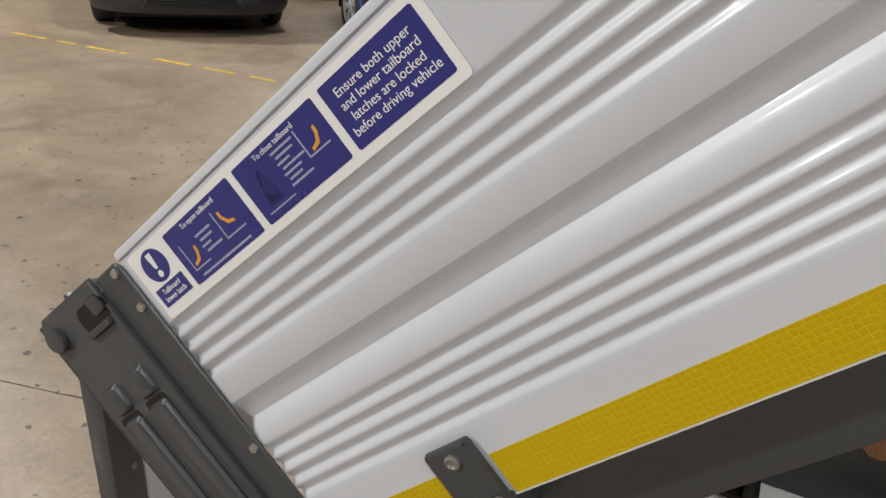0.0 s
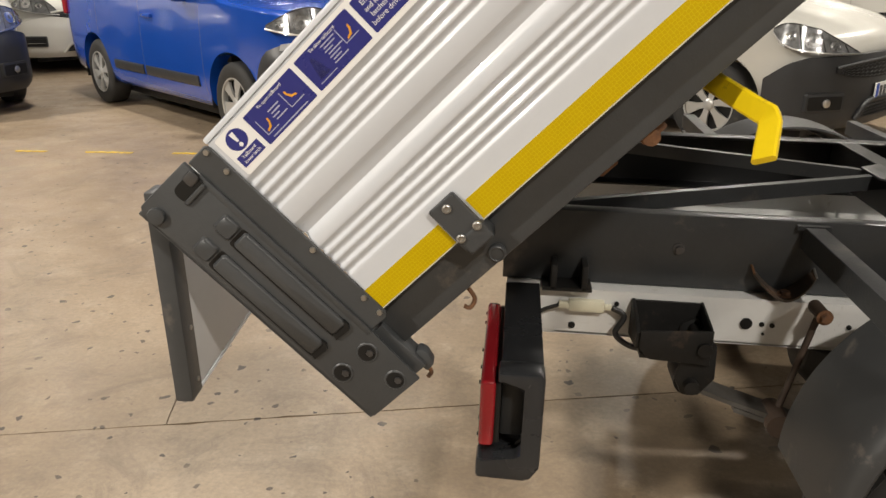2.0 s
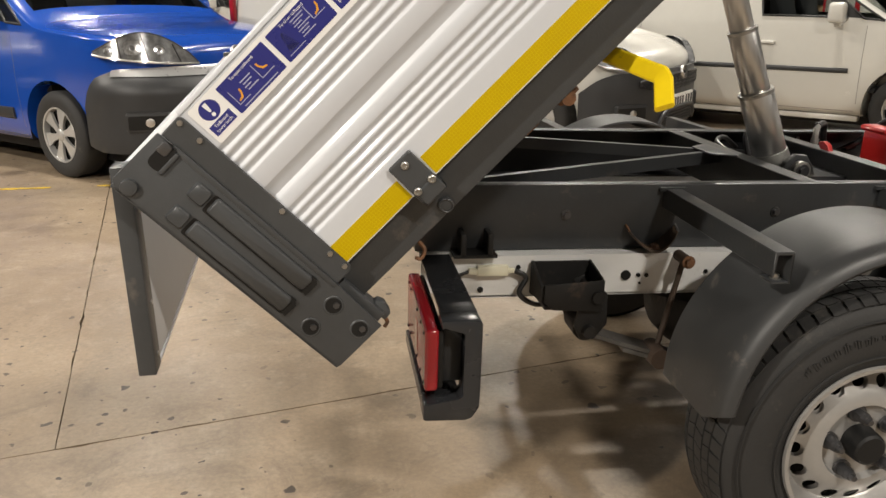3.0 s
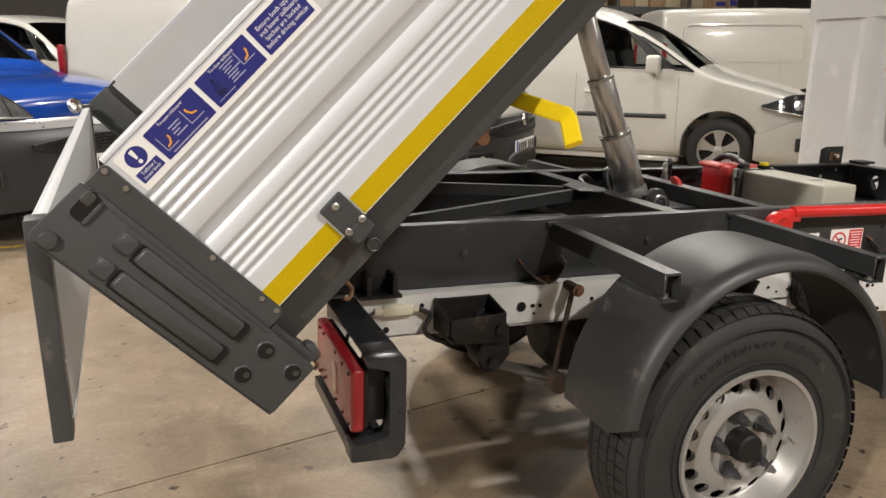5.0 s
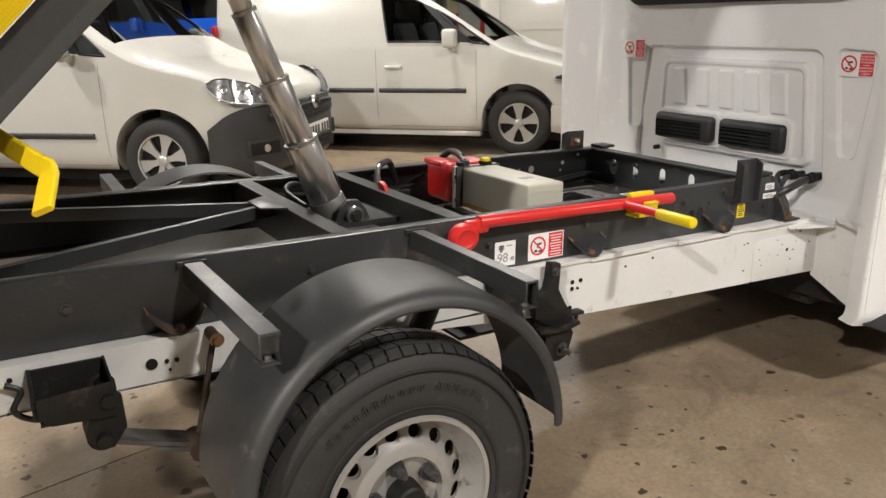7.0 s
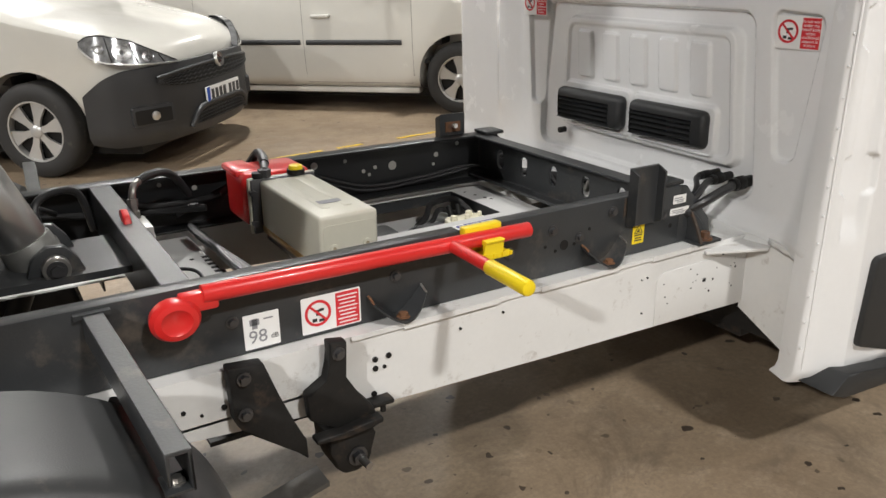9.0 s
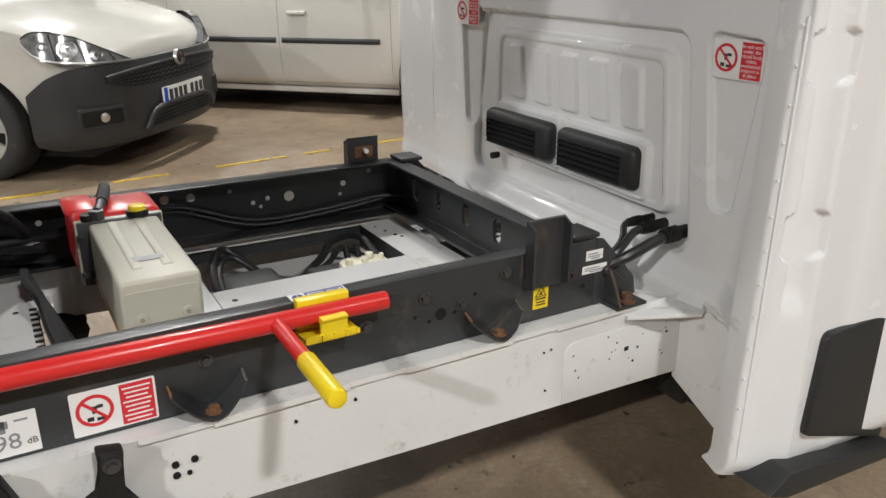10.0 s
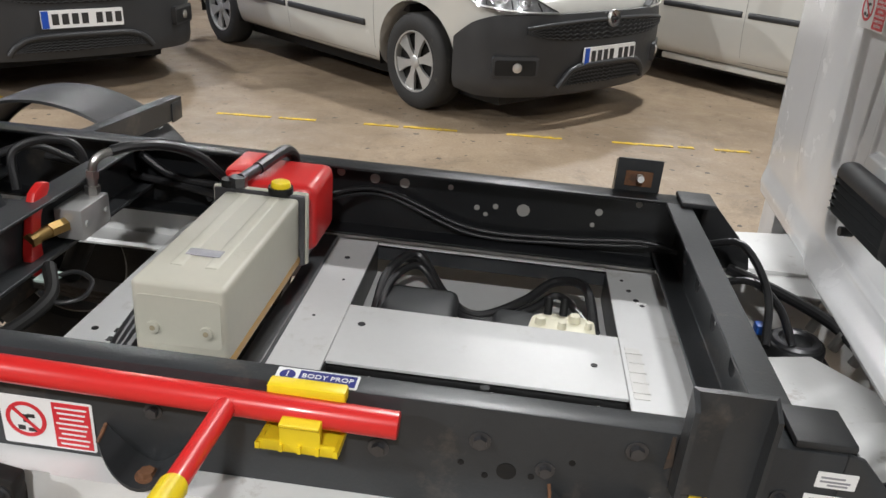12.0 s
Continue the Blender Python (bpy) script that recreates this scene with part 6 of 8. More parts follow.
def rrect(y, z, y0, y1, z0, z1, r):
    """Signed distance to a rounded rectangle, negative inside."""
    qx = abs(y - (y0 + y1) / 2) - (y1 - y0) / 2 + r
    qz = abs(z - (z0 + z1) / 2) - (z1 - z0) / 2 + r
    return math.hypot(max(qx, 0), max(qz, 0)) + min(max(qx, qz), 0) - r


CAB_Y0, CAB_Y1 = -0.245, 1.50


def poly_distance(y, z, pts, r):
    """Signed distance to a convex outline with its corners rounded by r, negative inside."""
    inside, best = -9.0, 9.0
    for (a, b), (c, d) in zip(pts, pts[1:] + pts[:1]):
        ey, ez = c - a, d - b
        n = math.hypot(ey, ez)
        inside = max(inside, ((y - a) * ez - (z - b) * ey) / n)
        t = min(max(((y - a) * ey + (z - b) * ez) / (n * n), 0), 1)
        best = min(best, math.hypot(y - a - t * ey, z - b - t * ez))
    return (inside if inside < 0 else best) - r


# outlines of the pressings, counter-clockwise, drawn in by their corner radius
U_FIELD = [(0.020, 0.70), (0.865, 0.70), (0.835, 1.095), (0.065, 1.095)]
PANEL_FIELD = [(0.066, 0.770), (0.742, 0.770), (0.732, 1.060), (0.096, 1.060)]
PANEL_INNER = [(0.082, 0.786), (0.727, 0.786), (0.717, 1.045), (0.111, 1.045)]
NEAR_POCKET = [(-0.110, 0.810), (-0.098, 0.810), (-0.056, 1.118), (-0.145, 1.112)]
FAR_POCKET = [(0.928, 0.810), (0.940, 0.810), (0.960, 1.110), (0.886, 1.118)]


def wall_x(y, z):
    """The pressed rear wall of the cab: world x at a place across and up."""
    x = 2.668 + 0.052 * y
    if -0.05 < y < 0.92 and 0.62 < z < 1.20:
        x += 0.020 * (1 - sstep(-0.006, 0.003, poly_distance(y, z, U_FIELD, 0.045)))
        x -= 0.030 * (1 - sstep(-0.009, 0.003, poly_distance(y, z, PANEL_FIELD, 0.036)))
        x += 0.007 * (1 - sstep(-0.008, 0.002, poly_distance(y, z, PANEL_INNER, 0.030)))
        for k in range(5):
            c = 0.177 + 0.121 * k
            d = rrect(y - 0.09 * (z - 0.985), z, c - 0.036, c + 0.036, 0.908, 1.056, 0.012)
            x -= 0.012 * (1 - sstep(-0.006, 0.001, d))
        for a, b in ((0.098, 0.425), (0.430, 0.752)):
            x -= 0.016 * (1 - sstep(-0.006, 0.001, rrect(y, z, a, b, 0.752, 0.893, 0.022)))
    # pockets with the stickers
    if y < 0.02:
        x += 0.016 * (1 - sstep(-0.006, 0.002, poly_distance(y, z, NEAR_POCKET, 0.027)))
        fold = -0.227 + 0.152 * (1.19 - z)
        x -= 0.045 * sstep(-0.004, 0.11, fold - y)
    elif y > 0.8:
        x += 0.016 * (1 - sstep(-0.006, 0.002, poly_distance(y, z, FAR_POCKET, 0.027)))
        x -= (0.020 * sstep(1.02, 1.12, y) - 0.018 * sstep(1.14, 1.20, y)) * sstep(0.66, 0.80, z)
    # swollen foot
    x -= (0.042 * (1 - sstep(0.590, 0.650, z)) - 0.02 * (1 - sstep(0.565, 0.60, z))) * (1 - 0.75 * sstep(0.84, 0.98, y)) * (0.4 + 0.6 * sstep(0.08, 0.26, y))
    x += 0.012 * sstep(1.15, 1.30, z)
    # far corner folds back
    x += 0.05 * sstep(1.43, 1.52, y) ** 2
    return x


cab = new("cab")
cab.parent = truck
cab.matrix_basis = TRUCK_INV
tagged(cab, "white van cab with a pressed rear wall")
ny, nz = 600, 280
ZB, ZT = 0.565, 1.36
co, fa = [], []
for j in range(nz + 1):
    z = ZB + (ZT - ZB) * j / nz
    for i in range(ny + 1):
        y = CAB_Y0 + (CAB_Y1 - CAB_Y0) * i / ny
        co.append((wall_x(y, z), y, z))
for j in range(nz):
    for i in range(ny):
        a = j * (ny + 1) + i
        fa.append((a, a + ny + 1, a + ny + 2, a + 1))
me = bpy.data.meshes.new("rear_wall")
me.from_pydata(co, [], fa)
me.shade_smooth()
me.materials.append(WHITE)
rw = new("rear_wall", me)
rw.parent = cab
sol = rw.modifiers.new("thick", "SOLIDIFY")
sol.thickness, sol.offset = 0.02, -1
tagged(rw, "white painted rear wall of the cab with pressed ribs")
# upper wall round the window
bm = bmesh.new()
WX = 2.690
for y0, y1, z0, z1 in ((CAB_Y0, CAB_Y1, 1.78, 2.12), (CAB_Y0, 0.06, 1.355, 1.78), (0.985, CAB_Y1, 1.355, 1.78)):
    box(bm, WX - 0.02, WX + 0.03, y0, y1, z0, z1)
for v in bm.verts:
    v.co.x += 0.052 * v.co.y - 0.012
part("upper_wall", bm, WHITE, cab)
bm = bmesh.new()
prism(bm, rounded(-0.10, 1.0, 1.318, 1.80, 0.09), "x", 2.664, 2.676, 0.003)
for v in bm.verts:
    v.co.x += 0.052 * v.co.y - 0.004
part("rear_window", bm, DARKGLASS, cab, "dark glass rear window")
bm = bmesh.new()
o, i_ = rounded(-0.115, 1.015, 1.303, 1.815, 0.10), rounded(-0.095, 0.995, 1.323, 1.795, 0.085)
n = len(o)
vs = [[bm.verts.new((x, p, q)) for p, q in ring] for ring, x in ((o, 2.668), (o, 2.660), (i_, 2.660), (i_, 2.668))]
for a, b in zip(vs, vs[1:]):
    for k in range(n):
        bm.faces.new((a[k], a[(k + 1) % n], b[(k + 1) % n], b[k]))
for v in bm.verts:
    v.co.x += 0.052 * v.co.y - 0.004
part("window_rubber", bm, BLACK, cab)
# sides, roof, front
def side_pressing(x, z):
    """How far the upright channel with its two pads is pressed into the near side."""
    wide = max(sstep(1.070, 1.088, z) * (1 - sstep(1.158, 1.172, z)), sstep(0.742, 0.760, z) * (1 - sstep(0.832, 0.846, z)))
    left = 2.634 - 0.018 * wide
    right = 2.692 + 0.012 * wide
    fade = sstep(0.62, 0.70, z)
    return fade * 0.013 * sstep(left - 0.002, left + 0.003, x) * (1 - sstep(right - 0.018 + 0.013 * wide, right, x))


def near_plan(x):
    """Plan curve of the near side: how far it stands out at x."""
    rows_ = ((2.578, 0.0), (2.581, 0.007), (2.586, 0.013), (2.60, 0.0205), (2.62, 0.030), (2.70, 0.060), (2.80, 0.0635), (2.83, 0.070), (2.87, 0.072), (3.2, 0.105), (4.2, 0.10), (4.9, 0.02))
    for (a, p), (b, q) in zip(rows_, rows_[1:]):
        if x <= b:
            return p + (q - p) * (x - a) / (b - a)
    return rows_[-1][1]


for y0, s in ((-0.265, -1), (1.53, 1)):
    bm = bmesh.new()
    rows = []
    if s < 0:
        xs_ = [2.578, 2.581, 2.585, 2.592, 2.60] + [2.605 + 0.0025 * k for k in range(47)] + [2.74, 2.78, 2.80, 2.815, 2.83, 2.87, 3.0, 3.2, 4.2, 4.9]
        zs_ = [0.255, 0.262] + [0.275 + 0.02 * k for k in range(17)] + [0.60 + 0.005 * k for k in range(126)] + [1.24, 1.30, 1.4, 1.65, 1.9, 2.12]
        for x in xs_:
            ring = []
            for z in zs_:
                tuck = 0.0 if z < 1.2 else 0.12 * ((z - 1.2) / 0.92) ** 1.5
                zz = min(z, 1.25 if x < 4.5 else 1.05) if x > 4.0 else z
                lowd = 0.02 * (1 - sstep(0.255, 0.285, z))
                ring.append(bm.verts.new((x + 0.03 * (z - 0.255) * (1 - sstep(2.578, 2.62, x)), y0 - near_plan(x) + tuck + lowd + side_pressing(x, z), zz)))
            rows.append(ring)
    else:
        for x, dy in ((2.776, -0.03), (2.785, -0.012), (2.81, 0.01), (2.84, 0.03), (2.87, 0.06), (3.2, 0.105), (4.2, 0.10), (4.9, 0.02)):
            ring = []
            for z in (0.255, 0.30, 0.56, 0.62, 0.9, 1.2, 1.4, 1.9, 2.12):
                tuck = 0.0 if z < 1.2 else 0.12 * ((z - 1.2) / 0.92) ** 1.5
                zz = min(z, 1.25 if x < 4.5 else 1.05) if x > 4.0 else z
                ring.append(bm.verts.new((x, y0 + dy - tuck - (0.02 if z < 0.28 else 0), zz)))
            rows.append(ring)
    for a, b in zip(rows, rows[1:]):
        for k in range(len(a) - 1):
            if len({v.co.to_tuple(5) for v in (a[k], a[k + 1], b[k + 1], b[k])}) == 4:
                bm.faces.new((a[k], a[k + 1], b[k + 1], b[k]))
    inner = [bm.verts.new((v.co.x + 0.02, v.co.y - s * 0.055, v.co.z)) for v in rows[0]]
    for k in range(len(inner) - 1):
        bm.faces.new((rows[0][k], inner[k], inner[k + 1], rows[0][k + 1]))
    inn2 = [bm.verts.new((2.70 if s < 0 else 2.83, v.co.y + s * 0.005, v.co.z)) for v in inner]
    for k in range(len(inner) - 1):
        bm.faces.new((inner[k], inn2[k], inn2[k + 1], inner[k + 1]))
    sp = part("side_panel", bm, WHITE, cab, "white painted cab side with a seam flange and pressed channel", smooth=50)
    if s < 0:
        # sealed bead behind the flange, and the spot welds on it
        bm = bmesh.new()
        tube(bm, [(2.592 + 0.03 * (z - 0.255) * 0.72, -0.2805, z) for z in (0.30, 0.5, 0.7, 0.9, 1.05, 1.19)], 0.0028, seg=8)
        part("weld_seam", bm, WHITE, sp, smooth=60)
        for k in range(13):
            z = 0.36 + 0.068 * k
            bm = bmesh.new()
            cyl(bm, (2.5815 + 0.03 * (z - 0.255), -0.2745, z), (2.5790 + 0.03 * (z - 0.255), -0.2770, z), 0.0035, 0.0022, seg=10)
            part("spot_weld", bm, WHITE, sp)
    if s > 0:
        continue
    bm = bmesh.new()
    prism(bm, [(2.738, 0.572), (2.748, 0.582), (3.02, 0.575), (3.02, 0.24), (2.732, 0.345), (2.722, 0.357)], "y", y0 + s * 0.045, y0 + s * 0.078, 0.008, 2)
    part("side_trim", bm, PLASTIC, sp, "black plastic side moulding")
    bm = bmesh.new()
    prism(bm, [(2.60, 0.262), (2.66, 0.300), (2.72, 0.292), (3.05, 0.225), (3.05, 0.19), (2.66, 0.235)], "y", y0 - s * 0.01, y0 + s * 0.10, 0.006)
    part("sill_cover", bm, PLASTIC, sp, "grey black plastic sill end")
bm = bmesh.new()
box(bm, 2.665, 4.0, -0.17, 1.43, 2.10, 2.16, 0.02)
prism(bm, [(4.0, 2.14), (4.75, 1.25), (4.72, 1.22), (3.97, 2.10)], "y", -0.18, 1.44)
box(bm, 4.7, 4.95, -0.25, 1.50, 0.35, 1.25, 0.05, 3)
part("cab_shell", bm, WHITE, cab)
part("cab_underside", boxes((2.76, 4.8, -0.22, 1.48, 0.24, 0.36)), CHASSIS_BLACK, cab)
front = copy_thing(near_wheel, TRUCK_INV @ pose(4.15, -0.20, 0.345))
front.name = "front_wheel"
front = copy_thing(near_wheel, TRUCK_INV @ pose(4.15, RW + 0.37, 0.345, 0, 0, 180))
front.name = "front_wheel"

# closing panel and torn flange at the foot of the wall
bm = bmesh.new()
prism(bm, [(2.486, -0.047), (2.633, -0.120), (2.66, -0.105), (2.70, -0.06), (2.70, 0.20), (2.56, 0.10), (2.49, -0.034)], "z", 0.5575, 0.5655, 0.001)
part("foot_plate", bm, FRAME_WHITE, cab, "white painted floor flange with cut edges")
bm = bmesh.new()
top = [(2.641, -0.039, 0.567), (2.648, -0.108, 0.568), (2.672, -0.092, 0.597), (2.680, 0.055, 0.600), (2.674, 0.16, 0.597), (2.585, 0.075, 0.567)]
tv, lv = [bm.verts.new(p) for p in top], [bm.verts.new((x, y, z - 0.004)) for x, y, z in top]
for vs in (tv, lv[::-1]):
    bm.faces.new((vs[0], vs[1], vs[2], vs[3]) if vs is tv else (vs[2], vs[3], vs[4], vs[5]))
    bm.faces.new((vs[0], vs[3], vs[4], vs[5]) if vs is tv else (vs[0], vs[1], vs[2], vs[5]))
for k in range(6):
    bm.faces.new((tv[k], lv[k], lv[(k + 1) % 6], tv[(k + 1) % 6]))
bmesh.ops.recalc_face_normals(bm, faces=bm.faces)
part("folded_plate", bm, FRAME_WHITE, cab, "white painted floor flange with cut edges")
bm = bmesh.new()
prism(bm, [(2.70, 0.05), (2.60, 0.05), (2.57, 0.33), (2.69, 0.35), (2.76, 0.34)], "z", 0.556, 0.561, 0.001)
part("foot_plate", bm, FRAME_WHITE, cab, "white painted floor flange with cut edges")
bm = bmesh.new()
prism(bm, [(2.56, 0.78), (2.57, 1.10), (2.78, 1.12), (2.76, 0.75)], "z", 0.562, 0.567, 0.001)
part("foot_plate", bm, FRAME_WHITE, cab, "white painted floor flange with cut edges")
bm = bmesh.new()
prism(bm, [(2.50, 0.40), (2.50, 0.52), (2.60, 0.54), (2.69, 0.42), (2.69, 0.33), (2.56, 0.33)], "z", 0.550, 0.555, 0.001)
part("foot_plate", bm, FRAME_WHITE, cab, "white painted floor flange with cut edges")
bm = bmesh.new()
rows = []
rag = random.Random(8)
for k in range(17):
    t = k / 16
    x, y, z = 2.660 - 0.048 * t, -0.096 - 0.162 * t, 0.586 - 0.024 * t
    dx = 0.014 + rag.uniform(-0.004, 0.004) - 0.008 * t
    rows.append([bm.verts.new(q) for q in ((x + 0.035, y + 0.012, z + 0.040), (x + 0.014, y + 0.004, z + 0.012), (x, y, z), (x - dx, y - 0.012, z - 0.002 + rag.uniform(-0.002, 0.002)), (x - dx - 0.001, y - 0.013, z - 0.010 + rag.uniform(-0.003, 0.001)))])
for a, b in zip(rows, rows[1:]):
    for k in range(4):
        bm.faces.new((a[k], a[k + 1], b[k + 1], b[k]))
ob = part("torn_flange", bm, FRAME_WHITE, cab)
so = ob.modifiers.new("thick", "SOLIDIFY")
so.thickness = 0.003
bm = bmesh.new()
prism(bm, [(2.688, -0.05), (2.69, -0.245), (2.70, -0.245), (2.70, -0.05)], "z", 0.36, 0.60)
prism(bm, [(-0.03, 0.36), (-0.245, 0.25), (-0.245, 0.58), (-0.03, 0.57)], "x", 2.66, 2.668)
box(bm, 2.73, 2.75, -0.03, 1.10, 0.36, 0.575)
part("lower_bulkhead", bm, FRAME_WHITE, cab, "white lower bulkhead behind the frame")
bm = bmesh.new()
box(bm, 2.80, 4.0, 0.05, 0.78, 0.19, 0.26)
part("engine_undertray", bm, CHASSIS_BLACK, cab)
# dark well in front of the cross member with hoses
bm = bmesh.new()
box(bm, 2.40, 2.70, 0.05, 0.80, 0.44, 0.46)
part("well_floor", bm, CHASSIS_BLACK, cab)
bm = bmesh.new()
cyl(bm, (2.60, 0.62, 0.46), (2.60, 0.62, 0.54), 0.055, seg=28, bevel=0.006)
pump = part("fuel_pump_flange", bm, PLASTIC, cab, "black fuel pump flange in the well")
for pts, r in (([(2.45, 0.72, 0.60), (2.52, 0.70, 0.62), (2.56, 0.64, 0.60), (2.58, 0.58, 0.55)], 0.008), ([(2.44, 0.78, 0.66), (2.50, 0.74, 0.68), (2.54, 0.66, 0.62), (2.52, 0.55, 0.56)], 0.008), ([(2.50, 0.80, 0.60), (2.60, 0.72, 0.585), (2.67, 0.62, 0.575), (2.70, 0.5, 0.56)], 0.012)):
    bm = bmesh.new()
    tube(bm, pts, r)
    part("fuel_hose", bm, HOSE, cab, "black hose in the well")
for x, y in ((2.66, 0.60), (2.68, 0.55), (2.64, 0.67)):
    bm = bmesh.new()
    cyl(bm, (x, y, 0.54), (x + 0.015, y, 0.575), 0.010, seg=10)
    part("pump_terminal", bm, STEEL, pump)
bm = bmesh.new()
lathe(bm, [(0.030, 0.0), (0.034, -0.006), (0.044, -0.006), (0.048, 0.0)], 28, Matrix.Translation((2.60, 0.62, 0.54)) @ Matrix.Rotation(radians(-90), 4, "X"))
part("clamp_ring", bm, NUT, pump)
part("blue_clip", boxes((2.515, 2.535, 0.60, 0.625, 0.555, 0.575), bevel=0.003), mat("blue_plastic", (0.02, 0.10, 0.45), 0.4), cab)
# vents
def cab_vent(y0, y1, z0, z1):
    x = 2.632
    bm = bmesh.new()
    box(bm, x, x + 0.045, y0, y1, z0, z1, 0.019, 4)
    v = part("cab_vent", bm, PLASTIC, cab, "black plastic louvred vent on the cab wall")
    cut(v, [lambda b: box(b, x - 0.02, x + 0.034, y0 + 0.045, y1 - 0.007, z0 + 0.004, z1 - 0.028)])
    bm = bmesh.new()
    box(bm, x + 0.0315, x + 0.0335, y0 + 0.046, y1 - 0.008, z0 + 0.005, z1 - 0.029)
    part("vent_back", bm, BLACK, v)
    n = 5
    h = (z1 - z0 - 0.032) / n
    for k in range(n):
        z = z0 + 0.004 + h * (k + 0.45)
        bm = bmesh.new()
        prism(bm, [(x + 0.001, z - 0.0025), (x + 0.003, z - 0.0045), (x + 0.020, z + 0.001), (x + 0.020, z + 0.004)], "y", y0 + 0.044, y1 - 0.006)
        part("louvre", bm, PLASTIC, v)
    bm = bmesh.new()
    m = int((y1 - y0 - 0.060) / 0.008)
    for k in range(1, m):
        y = y0 + 0.046 + 0.008 * k
        box(bm, x + 0.012, x + 0.0135, y, y + 0.0012, z0 + 0.010, z1 - 0.026)
    tagged(part("vent_mesh", bm, PLASTIC, v), kind="stuff")


cab_vent(0.118, 0.405, 0.773, 0.877)
cab_vent(0.440, 0.732, 0.773, 0.877)
bm = bmesh.new()
cyl(bm, (2.715, 0.775, 0.715), (2.690, 0.775, 0.715), 0.010, seg=16)
part("wall_hole", bm, BLACK, cab)
# cable glands through the wall
for (y, z, r) in ((-0.005, 0.710, 0.021), (0.063, 0.708, 0.017), (0.105, 0.710, 0.013)):
    bm = bmesh.new()
    cyl(bm, (2.70, y, z), (2.652, y, z), r * 0.72, seg=16)
    cyl(bm, (2.655, y, z), (2.627, y, z), r, seg=6, bevel=0.003)
    cyl(bm, (2.630, y, z), (2.614, y, z), r * 0.8, seg=16, bevel=0.002)
    part("cable_gland", bm, BLACK, cab, "black cable gland in the wall")
bm = bmesh.new()
tube(bm, [(2.63, -0.005, 0.710), (2.58, -0.006, 0.702), (2.50, -0.004, 0.682), (2.45, 0.03, 0.655)], 0.0125)
part("conduit", bm, HOSE, cab, "black corrugated conduit")
bm = bmesh.new()
tube(bm, [(2.63, 0.063, 0.708), (2.59, 0.06, 0.704), (2.52, 0.03, 0.688), (2.46, 0.04, 0.65)], 0.0095)
part("conduit", bm, HOSE, cab, "black corrugated conduit")
bm = bmesh.new()
tube(bm, [(2.63, 0.105, 0.710), (2.60, 0.10, 0.708), (2.56, 0.065, 0.690), (2.51, 0.06, 0.65)], 0.008)
part("conduit", bm, HOSE, cab, "black corrugated conduit")


def on_wall(y, z, x):
    return pose(x, y, z, 90, 0, -90)


warning_sticker(cab, on_wall(-0.098, 1.094, 2.668 + 0.052 * -0.098 + 0.0105), 0.120, 0.076, "red and white warning sticker on the cab wall")
warning_sticker(cab, on_wall(0.945, 1.125, 2.712 + 0.001), 0.128, 0.076, "red and white warning sticker on the cab wall")

# ---- parked vans ----
CAR_WHITE = mat("white_van_paint", (0.55, 0.54, 0.50), 0.22, vary=0.03, coat=0.7)
CAR_BLUE = mat("bright_blue_van_paint", (0.005, 0.062, 0.38), 0.2, vary=0.05, coat=0.8)
BUMPER = mat("black_bumper_plastic", (0.028, 0.029, 0.031), 0.45, vary=0.12, bump=0.2, bump_scale=300)
SILVERTRIM = mat("silver_bumper_trim", (0.42, 0.42, 0.42), 0.3, metal=0.5, vary=0.05)
def window_glass():
    """Tinted glass: a clear sheet with a mirror-like gloss."""
    m = bpy.data.materials.new("tinted_van_glass")
    m.use_nodes = True
    N, L = m.node_tree.nodes, m.node_tree.links
    N.remove(N["Principled BSDF"])
    clear, gloss, mix, fr = N.new("ShaderNodeBsdfTransparent"), N.new("ShaderNodeBsdfGlossy"), N.new("ShaderNodeMixShader"), N.new("ShaderNodeFresnel")
    clear.inputs["Color"].default_value = (0.80, 0.84, 0.83, 1)
    gloss.inputs["Roughness"].default_value = 0.02
    fr.inputs["IOR"].default_value = 1.5
    L.new(fr.outputs["Fac"], mix.inputs["Fac"])
    L.new(clear.outputs["BSDF"], mix.inputs[1])
    L.new(gloss.outputs["BSDF"], mix.inputs[2])
    L.new(mix.outputs["Shader"], N["Material Output"].inputs["Surface"])
    return m


GLASS = window_glass()
TRIM_DARK = mat("dark_grey_cabin_trim", (0.020, 0.020, 0.021), 0.7, vary=0.15)
SEAT_CLOTH = mat("black_seat_cloth", (0.014, 0.014, 0.016), 0.85, vary=0.2, bump=0.3, bump_scale=90)
LAMP = mat("clear_headlamp", (0.24, 0.245, 0.25), 0.14, metal=0.5, vary=0.8, scale=20, coat=0.9, rough_vary=0.06)
ALLOY = mat("wheel_cover_silver", (0.52, 0.52, 0.51), 0.32, metal=0.5, vary=0.06)
SEAM = mat("door_gap_rubber", (0.10, 0.098, 0.092), 0.7)
PLATE_BLUE = mat("number_plate_blue", (0.01, 0.07, 0.45), 0.4)


REFLECTOR = mat("headlamp_reflector", (0.55, 0.555, 0.56), 0.20, metal=0.9, vary=0.5, scale=40, rough_vary=0.15)


def lerp_rows(rows, x, k):
    if x >= rows[0][0]:
        return rows[0][k]
    for a, b in zip(rows, rows[1:]):
        if x >= b[0]:
            t = (x - b[0]) / (a[0] - b[0])
            return b[k] + (a[k] - b[k]) * t
    return rows[-1][k]


